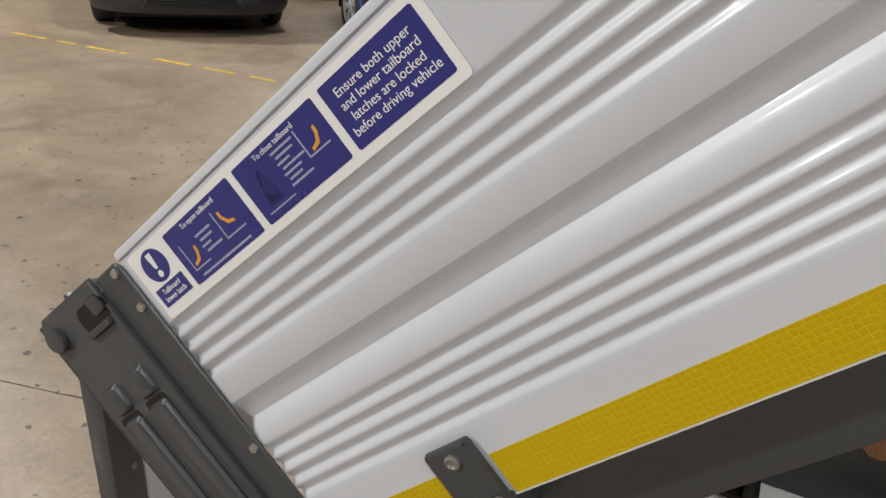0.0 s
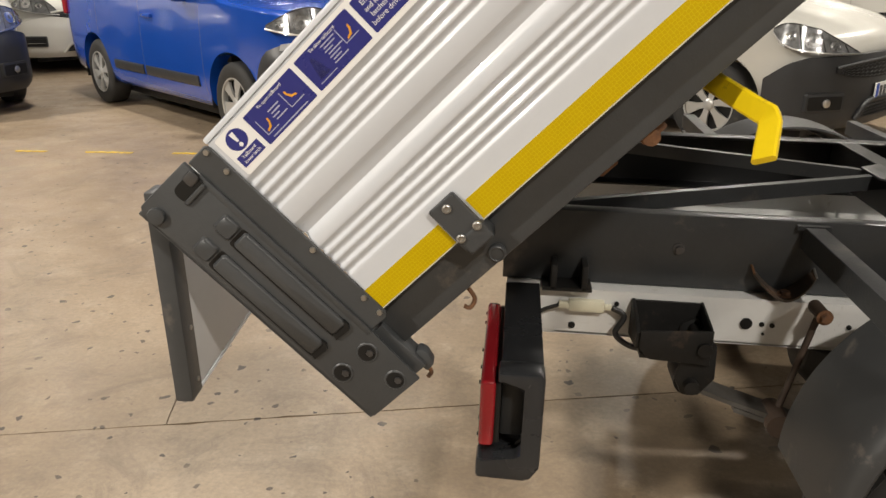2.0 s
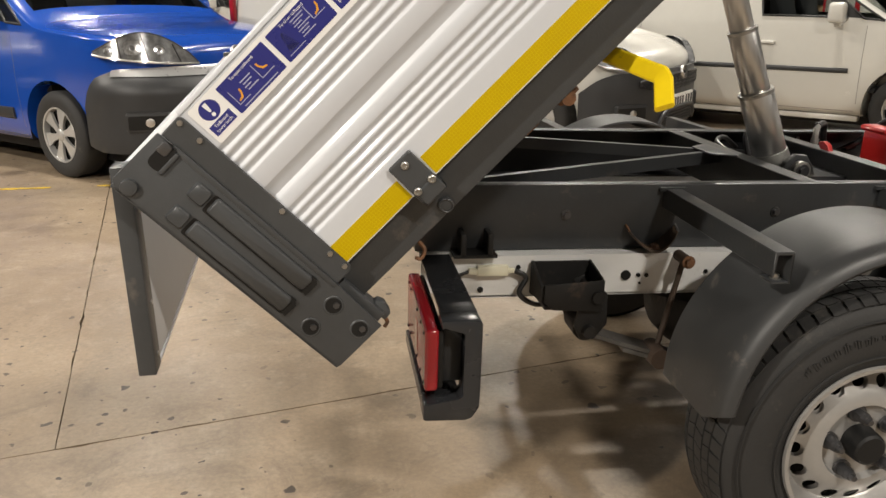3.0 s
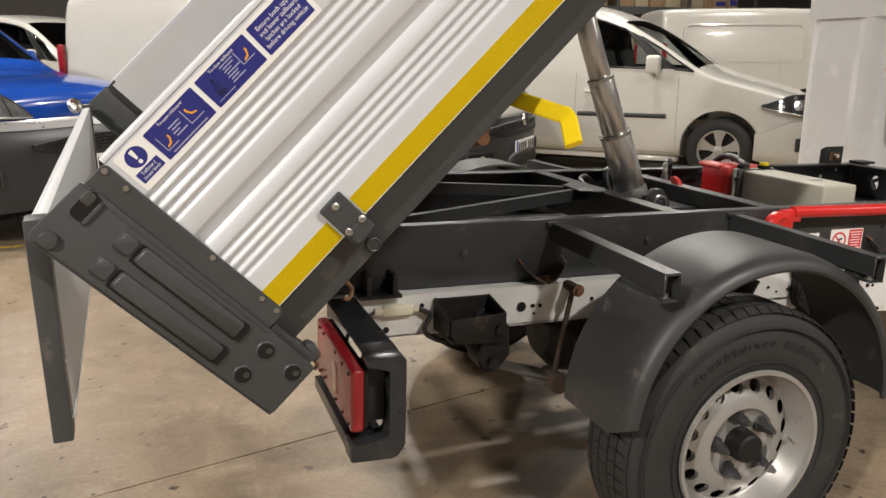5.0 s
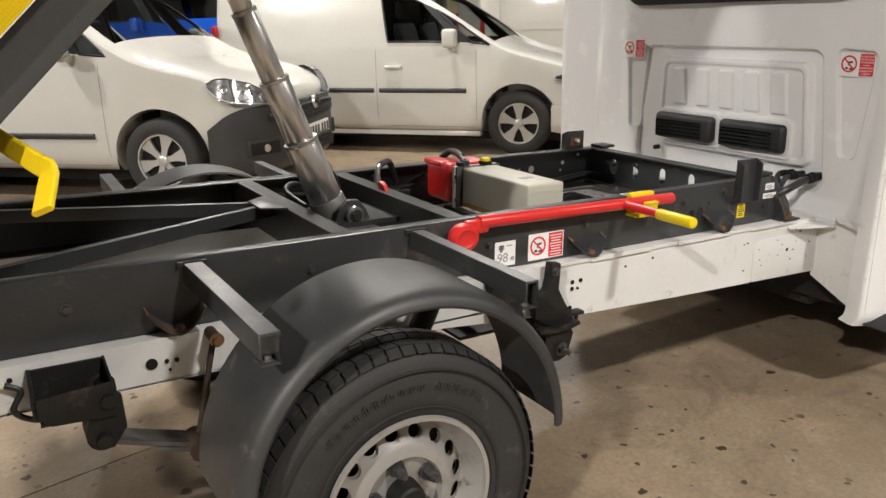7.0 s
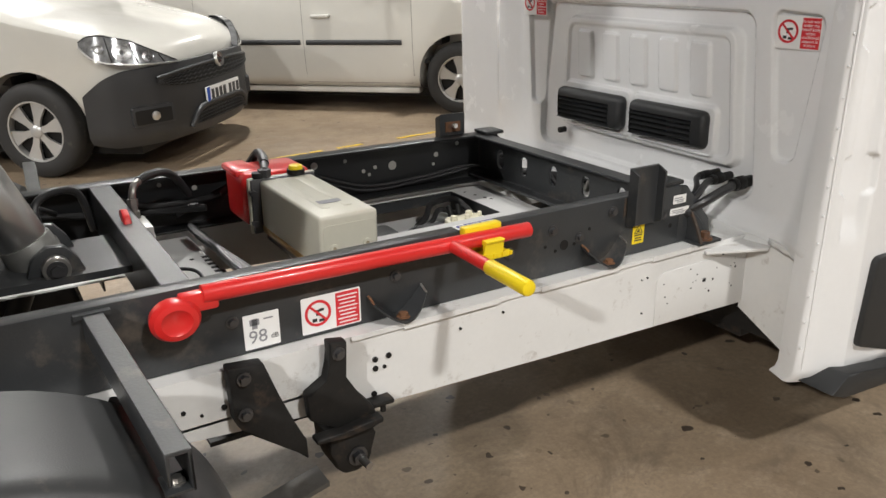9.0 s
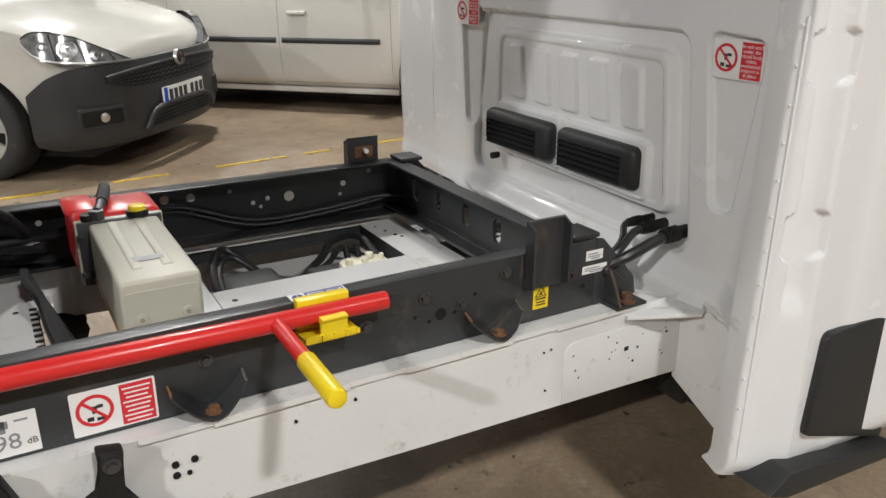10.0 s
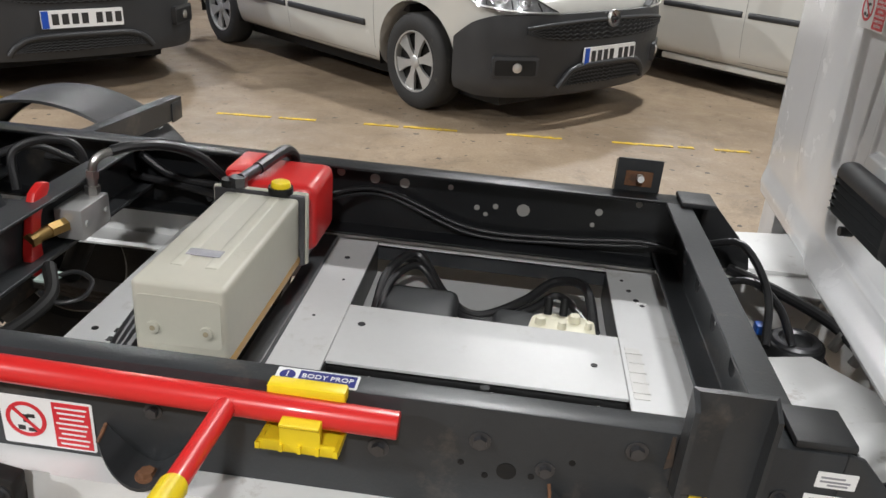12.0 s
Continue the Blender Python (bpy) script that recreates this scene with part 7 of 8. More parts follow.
def rims_of(bm):
    """The border loops of a sheet, as lists of points."""
    nxt = collections.defaultdict(list)
    for e in bm.edges:
        if e.is_boundary:
            a, b = e.verts
            nxt[a].append(b)
            nxt[b].append(a)
    seen, loops = set(), []
    for v in nxt:
        if v in seen:
            continue
        loop, prev, cur = [], None, v
        while cur is not None and cur not in seen:
            seen.add(cur)
            loop.append(cur.co.copy())
            step = [q for q in nxt[cur] if q is not prev and q not in seen]
            prev, cur = cur, step[0] if step else None
        if len(loop) > 5:
            loops.append(loop + [loop[0]])
    return loops


def van(name, label, at, heading, paint, scale=1.0, height=1.82, tail=3.45, wheelbase=2.72, bumper=BUMPER, windows=True, spokes=5,
        grille_z=(0.665, 0.765), lower_trim=None, strip_z=None, side_glass_rear=False, logo=None, group="parked vans", big=False, plate_z=0.43, bumper_top=((0.38, 0.50), (0.46, 0.535), (0.60, 0.59), (0.87, 0.69)), lift=0.0, jut=0.04, trim_drop=0.10, fog_z=0.40, intake=(0.27, 0.385), grille_w=0.52, low_z=0.20, cowl=0.0, lamp_z=(0.70, 0.80, 0.94), lamp_in=0.42, lamp_out=80, face_x0=0.38, lamp_mat=None, cabin=None, seam_x=-1.56, mirror_z=1.08, handle_z=0.90, lamp_off=0.016, lamp_rows=None, fx=1.0, strip_h=0.022):
    """A small van. Local frame: x forward from the front axle, y to its left, z up."""
    lamp_mat = lamp_mat or LAMP
    m = pose(at[0], at[1], 0, 0, 0, heading) @ Matrix.Scale(scale, 4)
    car = thing(name, label, "van", m, group=group)
    H = height
    # (x, half width, height of the top, bottom) from the nose to the cowl
    nose = [(0.86, 0.40, 0.79, 0.25), (0.82, 0.60, 0.85, 0.22), (0.74, 0.73, 0.90, 0.20), (0.62, 0.81, 0.945, 0.19), (0.46, 0.865, 0.985, 0.19), (0.2, 0.895, 1.03, 0.19), (0.05, 0.905, 1.055, 0.2), (-0.05, 0.91, 1.075, 0.2)]
    nose = [(x * fx if x > 0 else x, w, zt + lift * min(1.0, 0.35 + 0.65 * (x + 0.05) / 0.8), zb) for x, w, zt, zb in nose]
    tops = sorted(bumper_top, reverse=True)
    st = [(x, x, zt, w, zb) for x, w, zt, zb in nose]
    # cabin: foot and head of each pillar, so that the pillars lean
    st += [(-0.11, -0.22, 1.17, 0.912, 0.2), (-0.20, -0.60, H - 0.36, 0.914, 0.2), (-0.46, -0.90, H - 0.18, 0.915, 0.2), (-0.51, -0.97, H - 0.15, 0.915, 0.2), (-0.85, -1.22, H - 0.07, 0.915, 0.2), (-1.52, -1.60, H - 0.02, 0.915, 0.2),
           (-1.60, -1.68, H - 0.015, 0.915, 0.2), (-2.5, -2.5, H, 0.915, 0.2), (-2.62, -2.62, H, 0.915, 0.2), (-tail + 0.12, -tail + 0.10, H - 0.01, 0.905, 0.24), (-tail + 0.03, -tail + 0.02, H - 0.05, 0.88, 0.28), (-tail, -tail, H - 0.12, 0.84, 0.34)]
    st = [(a + cowl, b + cowl, z, w, q) if 8 <= k <= 12 else (a, b, z, w, q) for k, (a, b, z, w, q) in enumerate(st)]
    if cabin:
        st[8:8 + len(cabin)] = [(a, b, z, 0.914, 0.2) for a, b, z in cabin]
    if big:
        st = [(a, b, z, w * 1.06, q) for a, b, z, w, q in st]
    belt = 1.06 if not big else 1.15
    NS = 12
    bm = bmesh.new()
    rows = []
    for xl, xh, zt, w, zb in st:
        bl = min(belt, zt - 0.055)
        wr = w - 0.11 * max(0.0, min(1.0, (zt - bl) / 0.75))
        sec = [(0.0, zb, 0), (w - 0.14, zb, 0), (w - 0.03, zb + 0.05, 0), (w - 0.002, zb + 0.20, 0), (w + 0.012, zb + 0.42 if zt > 0.8 else zb + 0.3, 0), (w, bl - 0.02, 0), (w - 0.008, bl, 0.0),
               (0.55 * w + 0.45 * wr, bl + 0.55 * (zt - 0.07 - bl), 0.55), (wr, max(zt - 0.085, bl + 0.004), 0.95), (wr - 0.05, max(zt - 0.025, bl + 0.01), 1), (wr * 0.6, zt, 1), (0.0, zt + 0.012, 1)]
        right = [bm.verts.new((xl + (xh - xl) * f, -y, z)) for y, z, f in sec]
        left = [bm.verts.new((xl + (xh - xl) * f, y, z)) for y, z, f in sec[1:-1]]
        rows.append(right + left[::-1])
    n = len(rows[0])
    for i, (a, b) in enumerate(zip(rows, rows[1:])):
        for k in range(n):
            f = bm.faces.new((a[k], a[(k + 1) % n], b[(k + 1) % n], b[k]))
            kk = k if k < NS - 1 else 2 * (NS - 1) - 1 - k
            mi = 0
            if windows:
                if 8 <= i <= 10 and kk >= 9:
                    mi = 1
                if i in (9, 11, 12) and kk in (6, 7):
                    mi = 2
                if i == 10 and kk in (6, 7):
                    mi = 3
                if side_glass_rear and i == 14 and kk in (6, 7):
                    mi = 2
            f.material_index = mi
    bm.faces.new(rows[0][::-1])
    bm.faces.new(rows[-1])
    bmesh.ops.recalc_face_normals(bm, faces=bm.faces)
    me = bpy.data.meshes.new("shell")
    bm.to_mesh(me)
    bm.free()
    for mt in (paint, GLASS, GLASS, SEAL):
        me.materials.append(mt)
    tmp = new("body", me)
    sub = tmp.modifiers.new("round", "SUBSURF")
    sub.levels = 2
    dg = bpy.context.evaluated_depsgraph_get()
    me2 = bpy.data.meshes.new_from_object(tmp.evaluated_get(dg))
    tmp.modifiers.clear()
    tmp.data = me2
    RW_ = 0.315
    axles = (0.0, -wheelbase)
    cut(tmp, [lambda b, x=x, s=s: cyl(b, (x, s * 0.55, RW_ + 0.02), (x, s * 1.2, RW_ + 0.02), RW_ + 0.055, seg=40) for x in axles for s in (-1, 1)])
    whole = tmp.data
    pieces, seals = {}, []
    for mi, nm, mt, lb in ((0, "body", paint, ""), (3, "window_pillar", SEAL, "black window pillar"), (1, "windscreen", GLASS, "dark tinted windscreen"), (2, "side_window", GLASS, "dark tinted side glass")):
        bm = bmesh.new()
        bm.from_mesh(whole)
        bmesh.ops.delete(bm, geom=[f for f in bm.faces if f.material_index != mi], context="FACES")
        if not bm.faces:
            bm.free()
            continue
        for f in bm.faces:
            f.material_index = 0
            f.smooth = True
        if mi >= 2:
            for sgn in (-1, 1):
                b2 = bm.copy()
                bmesh.ops.delete(b2, geom=[f for f in b2.faces if f.calc_center_median().y * sgn < 0], context="FACES")
                mm = bpy.data.meshes.new(nm)
                b2.to_mesh(mm)
                if mi == 2:
                    seals.append(rims_of(b2))
                b2.free()
                mm.materials.append(mt)
                o = new(nm, mm)
                o.parent = car
                pieces[nm] = o
            bm.free()
            continue
        mm = bpy.data.meshes.new(nm)
        bm.to_mesh(mm)
        bm.free()
        mm.materials.append(mt)
        o = new(nm, mm)
        o.parent = car
        if lb:
            tagged(o, lb)
        pieces[nm] = o
    bpy.data.objects.remove(tmp)
    shell = pieces["body"]
    tree = BVHTree.FromPolygons([v.co for v in shell.data.vertices], [p.vertices for p in shell.data.polygons])

    def side_at(x, z, s):
        """How far out the side of the body lies at a place along and up."""
        hit = tree.ray_cast(Vector((x, s * 3.0, z)), Vector((0, -s, 0)))[0]
        return hit.y if hit else s * 0.91

    def ribbon(bm, line, s, half, out, along):
        """A narrow raised strip that lies on the side of the body."""
        rows_ = []
        for x, z in line:
            dx, dz = (0, half) if along else (half, 0)
            rows_.append([bm.verts.new((x + f * dx, side_at(x + f * dx, z + f * dz, s) + s * o, z + f * dz)) for f, o in ((-1, -0.004), (-1, out * 0.6), (-0.7, out), (0.7, out), (1, out * 0.6), (1, -0.004))])
        for a, b in zip(rows_, rows_[1:]):
            for k in range(6):
                bm.faces.new((a[k], a[(k + 1) % 6], b[(k + 1) % 6], b[k]))
        bm.faces.new(rows_[0][::-1])
        bm.faces.new(rows_[-1])
    sw = 1.06 if big else 1.0
    for loops in seals:
        for pts in loops:
            bm = bmesh.new()
            tube(bm, pts, 0.011, seg=6, smooth=False)
            part("window_seal", bm, SEAL, car, "black rubber window seal", smooth=60)

    # the front is one rounded face: plan curve, height profile and outward offset
    def plan(th):
        c, q = abs(math.cos(th)), math.sin(th)
        return Vector((face_x0 + (0.93 * fx - face_x0) * c ** 0.8, 0.905 * sw * math.copysign(abs(q) ** 0.8, q), 0))

    def face(th, z, off=0.0):
        p, e = plan(th), plan(th + 0.01) - plan(th - 0.01)
        nrm = Vector((e.y, -e.x, 0)).normalized()
        front_ = min(1.0, abs(math.cos(th)) * 1.3)
        bulge = jut * front_ * min(1.0, max(0.0, (ztop(0.9) - z) / 0.12)) - 0.05 * max(0.0, (0.30 - z) / 0.10) ** 2
        lean = 0.30 * max(0.0, z - ztop(0.9))
        q = p + nrm * (0.004 + bulge - lean + off)
        return Vector((q.x, q.y, z))

    def ztop(x):
        return lerp_rows(tops, x, 1)

    def normal_at(th, z):
        a, b = face(th + 0.02, z) - face(th - 0.02, z), face(th, z + 0.01) - face(th, z - 0.01)
        return a.cross(b).normalized()

    def at_face(th, z, off=0.0):
        """A pose on the face: local z outwards, y up."""
        n_, up = normal_at(th, z), Vector((0, 0, 1))
        xa = up.cross(n_).normalized()
        ya = n_.cross(xa)
        m_ = Matrix((xa, ya, n_)).transposed().to_4x4()
        return Matrix.Translation(face(th, z, off)) @ m_

    def skin(nm, ths, lo, hi, off, material, parent, label="", nz_=6, deep=0.03):
        bm = bmesh.new()
        rows_ = []
        for k, th in enumerate(ths):
            t = k / (len(ths) - 1)
            za, zb_ = lo(th, t), hi(th, t)
            pts = [face(th, za + (zb_ - za) * q / nz_, off) for q in range(nz_ + 1)]
            pts = [face(th, za, off - deep)] + pts + [face(th, zb_, off - deep)]
            rows_.append([bm.verts.new(p) for p in pts])
        for a, b in zip(rows_, rows_[1:]):
            for k in range(len(a) - 1):
                bm.faces.new((a[k], a[k + 1], b[k + 1], b[k]))
        bm.faces.new(rows_[0])
        bm.faces.new(rows_[-1][::-1])
        return part(nm, bm, material, parent, label, smooth=48)

    def span(y):
        """The angle at which the plan curve is y from the middle."""
        return math.asin(min(1.0, (y / (0.905 * sw)) ** 1.25))

    full = [radians(-89 + 178 * k / 44) for k in range(45)]
    bp = skin("front_bumper", full, lambda th, t: low_z + 0.03 * max(0.0, (0.55 - plan(th).x) / 0.15), lambda th, t: ztop(plan(th).x), 0.006, bumper, car, "moulded front bumper", 10)
    if lower_trim:
        tr = [radians(-66 + 132 * k / 30) for k in range(31)]
        skin("bumper_trim", tr, lambda th, t: ztop(plan(th).x) - trim_drop * (0.35 + 0.65 * math.cos(th)), lambda th, t: ztop(plan(th).x) + 0.006, 0.014, lower_trim, bp, "silver bumper trim", 5)
    for z0, z1, hw in ((grille_z[0], grille_z[1], grille_w), (intake[0], intake[1], 0.40)):
        a_ = span(hw)
        ths = [-a_ + 2 * a_ * k / 24 for k in range(25)]
        top_grille = z0 > 0.45
        rise = 0.45 if top_grille else 0.0

        def lo(th, t, z0=z0, z1=z1, a_=a_, rise=rise):
            return z0 + (z1 - z0) * rise * (abs(th) / a_) ** 3

        def hi(th, t, z0=z0, z1=z1, a_=a_, top=top_grille):
            return z1 - (0.0 if top else 0.75 * (z1 - z0) * (abs(th) / a_) ** 5) - (0.04 * (abs(th) / a_) ** 2 if top else 0)
        gr = skin("grille", ths, lo, hi, 0.012, BLACK, car, "black mesh grille", 2)
        nbar = 4 if top_grille else 5
        for q in range(nbar):
            bm = bmesh.new()
            pts = []
            for k in range(49):
                th = -a_ + 2 * a_ * k / 48
                f = (q + 0.5 + (0.22 if k % 2 else -0.22)) / nbar
                pts.append(face(th, lo(th, 0) + (hi(th, 0) - lo(th, 0)) * f, 0.016))
            tube(bm, pts, 0.0042, seg=5, smooth=False)
            part("grille_bar", bm, BUMPER, gr, smooth=60)
        bm = bmesh.new()
        if top_grille:
            tube(bm, [face(th, hi(th, 0) + 0.010, 0.014) for th in ths], 0.013, seg=8, smooth=False)
        else:
            pts = [face(th, hi(th, 0) + 0.012, 0.016) for th in ths]
            tube(bm, [face(-a_ * 1.10, z0 - 0.01, 0.012)] + pts + [face(a_ * 1.10, z0 - 0.01, 0.012)], 0.020, seg=8, smooth=False)
        part("grille_frame", bm, bumper if not lower_trim or not top_grille else BUMPER, gr, smooth=60)
    # number plate: plain bars in place of characters
    pm = at_face(0.0, plate_z, 0.010)
    pl = plate("number_plate", rounded(-0.26, 0.26, -0.056, 0.056, 0.006), 0.014, STICKER_WHITE, car, pm, "white front number plate")
    plate("plate_band", [(-0.258, -0.054), (-0.215, -0.054), (-0.215, 0.054), (-0.258, 0.054)], 0.0155, PLATE_BLUE, pl, pose(0, 0, 0))
    for k in range(7):
        bars("plate_bar", [(-0.195 + 0.062 * k + (0.03 if k > 3 else 0), -0.034, 0.042, 0.068)], 0.0155, STICKER_DARK, pl, pose(0, 0, 0))
    # fog lamps
    for s in (-1, 1):
        th = s * span(0.70)
        fm = at_face(th, fog_z, 0.004)
        bm = bmesh.new()
        prism(bm, rounded(-0.155, 0.135, -0.066, 0.062, 0.018), "z", -0.03, 0.010, 0.006)
        part("fog_lamp_surround", bm, BUMPER, bp, matrix=fm)
        bm = bmesh.new()
        prism(bm, rounded(-0.140, 0.118, -0.052, 0.040, 0.014), "z", -0.02, 0.0115)
        part("fog_lamp_recess", bm, BLACK, bp, matrix=fm)
        if bumper is BUMPER:
            bm = bmesh.new()
            cyl(bm, (s * 0.0, -0.006, 0.0), (s * 0.0, -0.006, 0.020), 0.030, seg=20, bevel=0.006)
            part("fog_lamp", bm, CHROME, bp, matrix=fm)
        else:
            for k in range(3):
                part("fog_slat", boxes((-0.10, 0.10, -0.026 + 0.024 * k, -0.021 + 0.024 * k, 0.012, 0.018)), CHROME if k == 0 else BUMPER, bp, matrix=fm)
    # head lamps
    for s in (-1, 1):
        ta, tb_ = span(lamp_in), radians(lamp_out)
        ths = [s * (ta + (tb_ - ta) * k / 18) for k in range(19)]

        def lo(th, t):
            if lamp_rows:
                return lerp_rows(lamp_rows, 1 - t, 1)
            return lamp_z[0] + (lamp_z[1] - lamp_z[0]) * t ** 1.4

        def hi(th, t):
            if lamp_rows:
                return lerp_rows(lamp_rows, 1 - t, 2)
            tall = lamp_z[2] - lamp_z[0] - 0.022
            return lo(th, t) + 0.018 + tall * (0.86 * math.sin(math.pi * min(1.0, t ** 0.75)) + 0.08 * t)
        hl = skin("headlight", ths, lo, hi, lamp_off, lamp_mat, car, "clear headlight with chrome reflector", 6, 0.05)
        for f, rad in ((0.30, 0.042), (0.55, 0.060), (0.80, 0.034)):
            th = s * (ta + (tb_ - ta) * f)
            zc = (lo(th, f) + hi(th, f)) / 2
            bm = bmesh.new()
            mm_ = at_face(th, zc, lamp_off + 0.004) @ Matrix.Rotation(radians(90), 4, "X")
            rad = min(rad, 0.46 * (hi(th, f) - lo(th, f)))
            lathe(bm, [(rad, 0.002), (rad * 0.98, -0.005), (rad * 0.88, -0.005), (rad * 0.6, -0.0015), (rad * 0.3, -0.001), (rad * 0.28, -0.004), (0.0, -0.006)], 22)
            part("reflector", bm, REFLECTOR, hl, matrix=mm_)
        # dark gaps between the lamp chambers
        for f in (0.16, 0.43, 0.69):
            bm = bmesh.new()
            th = s * (ta + (tb_ - ta) * f)
            a0, a1 = lo(th, f), hi(th, f)
            tube(bm, [face(th + s * 0.05 * (q - 0.5), a0 + (a1 - a0) * (0.08 + 0.84 * q), lamp_off - 0.001) for q in (0, 0.3, 0.6, 1)], 0.005, seg=6)
            part("chamber_gap", bm, BLACK, hl)
        bm = bmesh.new()
        tube(bm, [face(th, hi(th, k / 18) - 0.004, lamp_off - 0.002) for k, th in enumerate(ths)], 0.005, seg=6, smooth=False)
        part("lamp_seal", bm, BLACK, hl)
        bm = bmesh.new()
        tube(bm, [face(th, lo(th, k / 18) + 0.010, lamp_off + 0.002) for k, th in enumerate(ths)], 0.006, seg=6, smooth=False)
        part("lamp_trim", bm, CHROME, hl)
    if logo is not None:
        lm = at_face(0.0, logo[0], 0.022) @ Matrix.Rotation(radians(90), 4, "X")
        logo = (lm, logo[1])
        bm = bmesh.new()
        lathe(bm, [(0.0, -0.012), (0.03, -0.012), (0.038, -0.005), (0.050, -0.010), (0.055, 0.0), (0.05, 0.02)], 28)
        part("round_badge", bm, CHROME, car, "plain round chrome badge", matrix=logo[0])
        bm = bmesh.new()
        lathe(bm, [(0.0, -0.0140), (0.034, -0.0140), (0.034, 0.0)], 24)
        part("badge_field", bm, logo[1], car, matrix=logo[0])
    # sides: seams, strip, handles, mirrors, sills
    for s in (-1, 1):
        wy = 0.924 * sw
        for x, z0, z1 in ((-0.42, 0.34, 1.03), (seam_x, 0.26, 1.05), (-2.58, 0.70, 1.05)):
            bm = bmesh.new()
            ribbon(bm, [(x, z0 + (z1 - z0) * k / 14) for k in range(15)], s, 0.0018, 0.0009, False)
            part("door_gap", bm, SEAM, shell, smooth=60)
        bm = bmesh.new()
        ribbon(bm, [(seam_x + (-0.44 - seam_x) * k / 12, 0.272) for k in range(13)], s, 0.0018, 0.0009, True)
        part("door_gap", bm, SEAM, shell, smooth=60)
        if strip_z:
            for x0, x1 in ((seam_x + 0.03, -0.52), (-2.25, seam_x - 0.03)):
                bm = bmesh.new()
                ribbon(bm, [(x0 + (x1 - x0) * k / 14, strip_z) for k in range(15)], s, strip_h, 0.014, True)
                part("side_strip", bm, BUMPER, car, "black plastic side strip", smooth=60)
        bm = bmesh.new()
        box(bm, seam_x + 0.10, seam_x + 0.28, *sorted((s * (wy - 0.01), s * (wy + 0.028))), handle_z, handle_z + 0.032, 0.010, 3)
        part("door_handle", bm, paint, car)
        bm = bmesh.new()
        box(bm, -0.72, -0.58, *sorted((s * (wy + 0.05), s * (wy + 0.18))), mirror_z, mirror_z + 0.18, 0.035, 4)
        box(bm, -0.68, -0.62, *sorted((s * (wy - 0.05), s * (wy + 0.08))), mirror_z - 0.03, mirror_z + 0.02, 0.012, 2)
        part("door_mirror", bm, paint, car)
        if bumper is paint or big:
            bm = bmesh.new()
            box(bm, -wheelbase + 0.40, -0.40, *sorted((s * (wy - 0.24), s * (wy - 0.10))), 0.17, 0.225, 0.015)
            part("sill", bm, BUMPER if big else paint, car)
        for x in axles:
            bm = bmesh.new()
            n_ = 24
            ring = []
            for k in range(n_ + 1):
                a = math.pi * (k / n_) * 1.16 - 0.08 * math.pi
                r = RW_ + 0.058
                ring.append([bm.verts.new((x + r * math.cos(a), s * q, RW_ + 0.02 + r * math.sin(a))) for q in (0.50, 0.90 * sw)])
            for a, b in zip(ring, ring[1:]):
                bm.faces.new((a[0], a[1], b[1], b[0]))
            c0 = [bm.verts.new((v.co.x, v.co.y, v.co.z)) for v, _ in ring]
            bm.faces.new(c0)
            part("wheel_arch_liner", bm, BLACK, car)
    bm = bmesh.new()
    box(bm, -tail + 0.1, 0.62, -0.70, 0.70, 0.13, 0.24)
    part("underbody", bm, BLACK, car)
    # tail lamps
    for s in (-1, 1):
        bm = bmesh.new()
        box(bm, -tail - 0.005, -tail + 0.07, *sorted((s * 0.875 * sw, s * 0.925 * sw)), 0.85, 1.30, 0.020, 3)
        part("tail_light", bm, REDLENS, car, "red upright tail light")
    # what shows through the glass: bulkhead, floor, dashboard and two seats
    if windows:
        hw_ = 0.80 * sw
        bm = bmesh.new()
        box(bm, seam_x - 0.06, seam_x - 0.03, -hw_, hw_, 0.45, H - 0.12)
        part("bulkhead", bm, TRIM_DARK, car, "dark grey bulkhead behind the seats")
        bm = bmesh.new()
        box(bm, seam_x, -0.30, -hw_, hw_, 0.44, 0.48)
        part("cabin_floor", bm, TRIM_DARK, car)
        bm = bmesh.new()
        dash_z = st[8][2] - 0.16
        prism(bm, [(-0.18, 0.60), (-0.18, dash_z - 0.03), (-0.26, dash_z), (-0.62, dash_z - 0.06), (-0.66, dash_z - 0.14), (-0.58, 0.60)], "y", -hw_, hw_, 0.01, 2)
        part("dashboard", bm, TRIM_DARK, car, "dark grey dashboard")
        for s in (-1, 1):
            bm = bmesh.new()
            xs_ = seam_x + 0.16
            prism(bm, [(xs_ + 0.05, 0.62), (xs_ + 0.62, 0.66), (xs_ + 0.62, 0.78), (xs_ + 0.16, 0.76), (xs_ + 0.02, H - 0.47), (xs_ - 0.08, H - 0.47), (xs_ - 0.04, 0.72)], "y", s * 0.40 - 0.24, s * 0.40 + 0.24, 0.04, 3)
            box(bm, xs_ - 0.085, xs_ - 0.005, s * 0.40 - 0.13, s * 0.40 + 0.13, H - 0.43, H - 0.25, 0.035, 3)
            for dy in (-0.06, 0.06):
                cyl(bm, (xs_ - 0.045, s * 0.40 + dy, H - 0.50), (xs_ - 0.045, s * 0.40 + dy, H - 0.40), 0.008, seg=8)
            part("seat", bm, SEAT_CLOTH, car, "black cloth seat with a headrest")
    # wipers and cowl
    wz = st[8][2] - 0.10
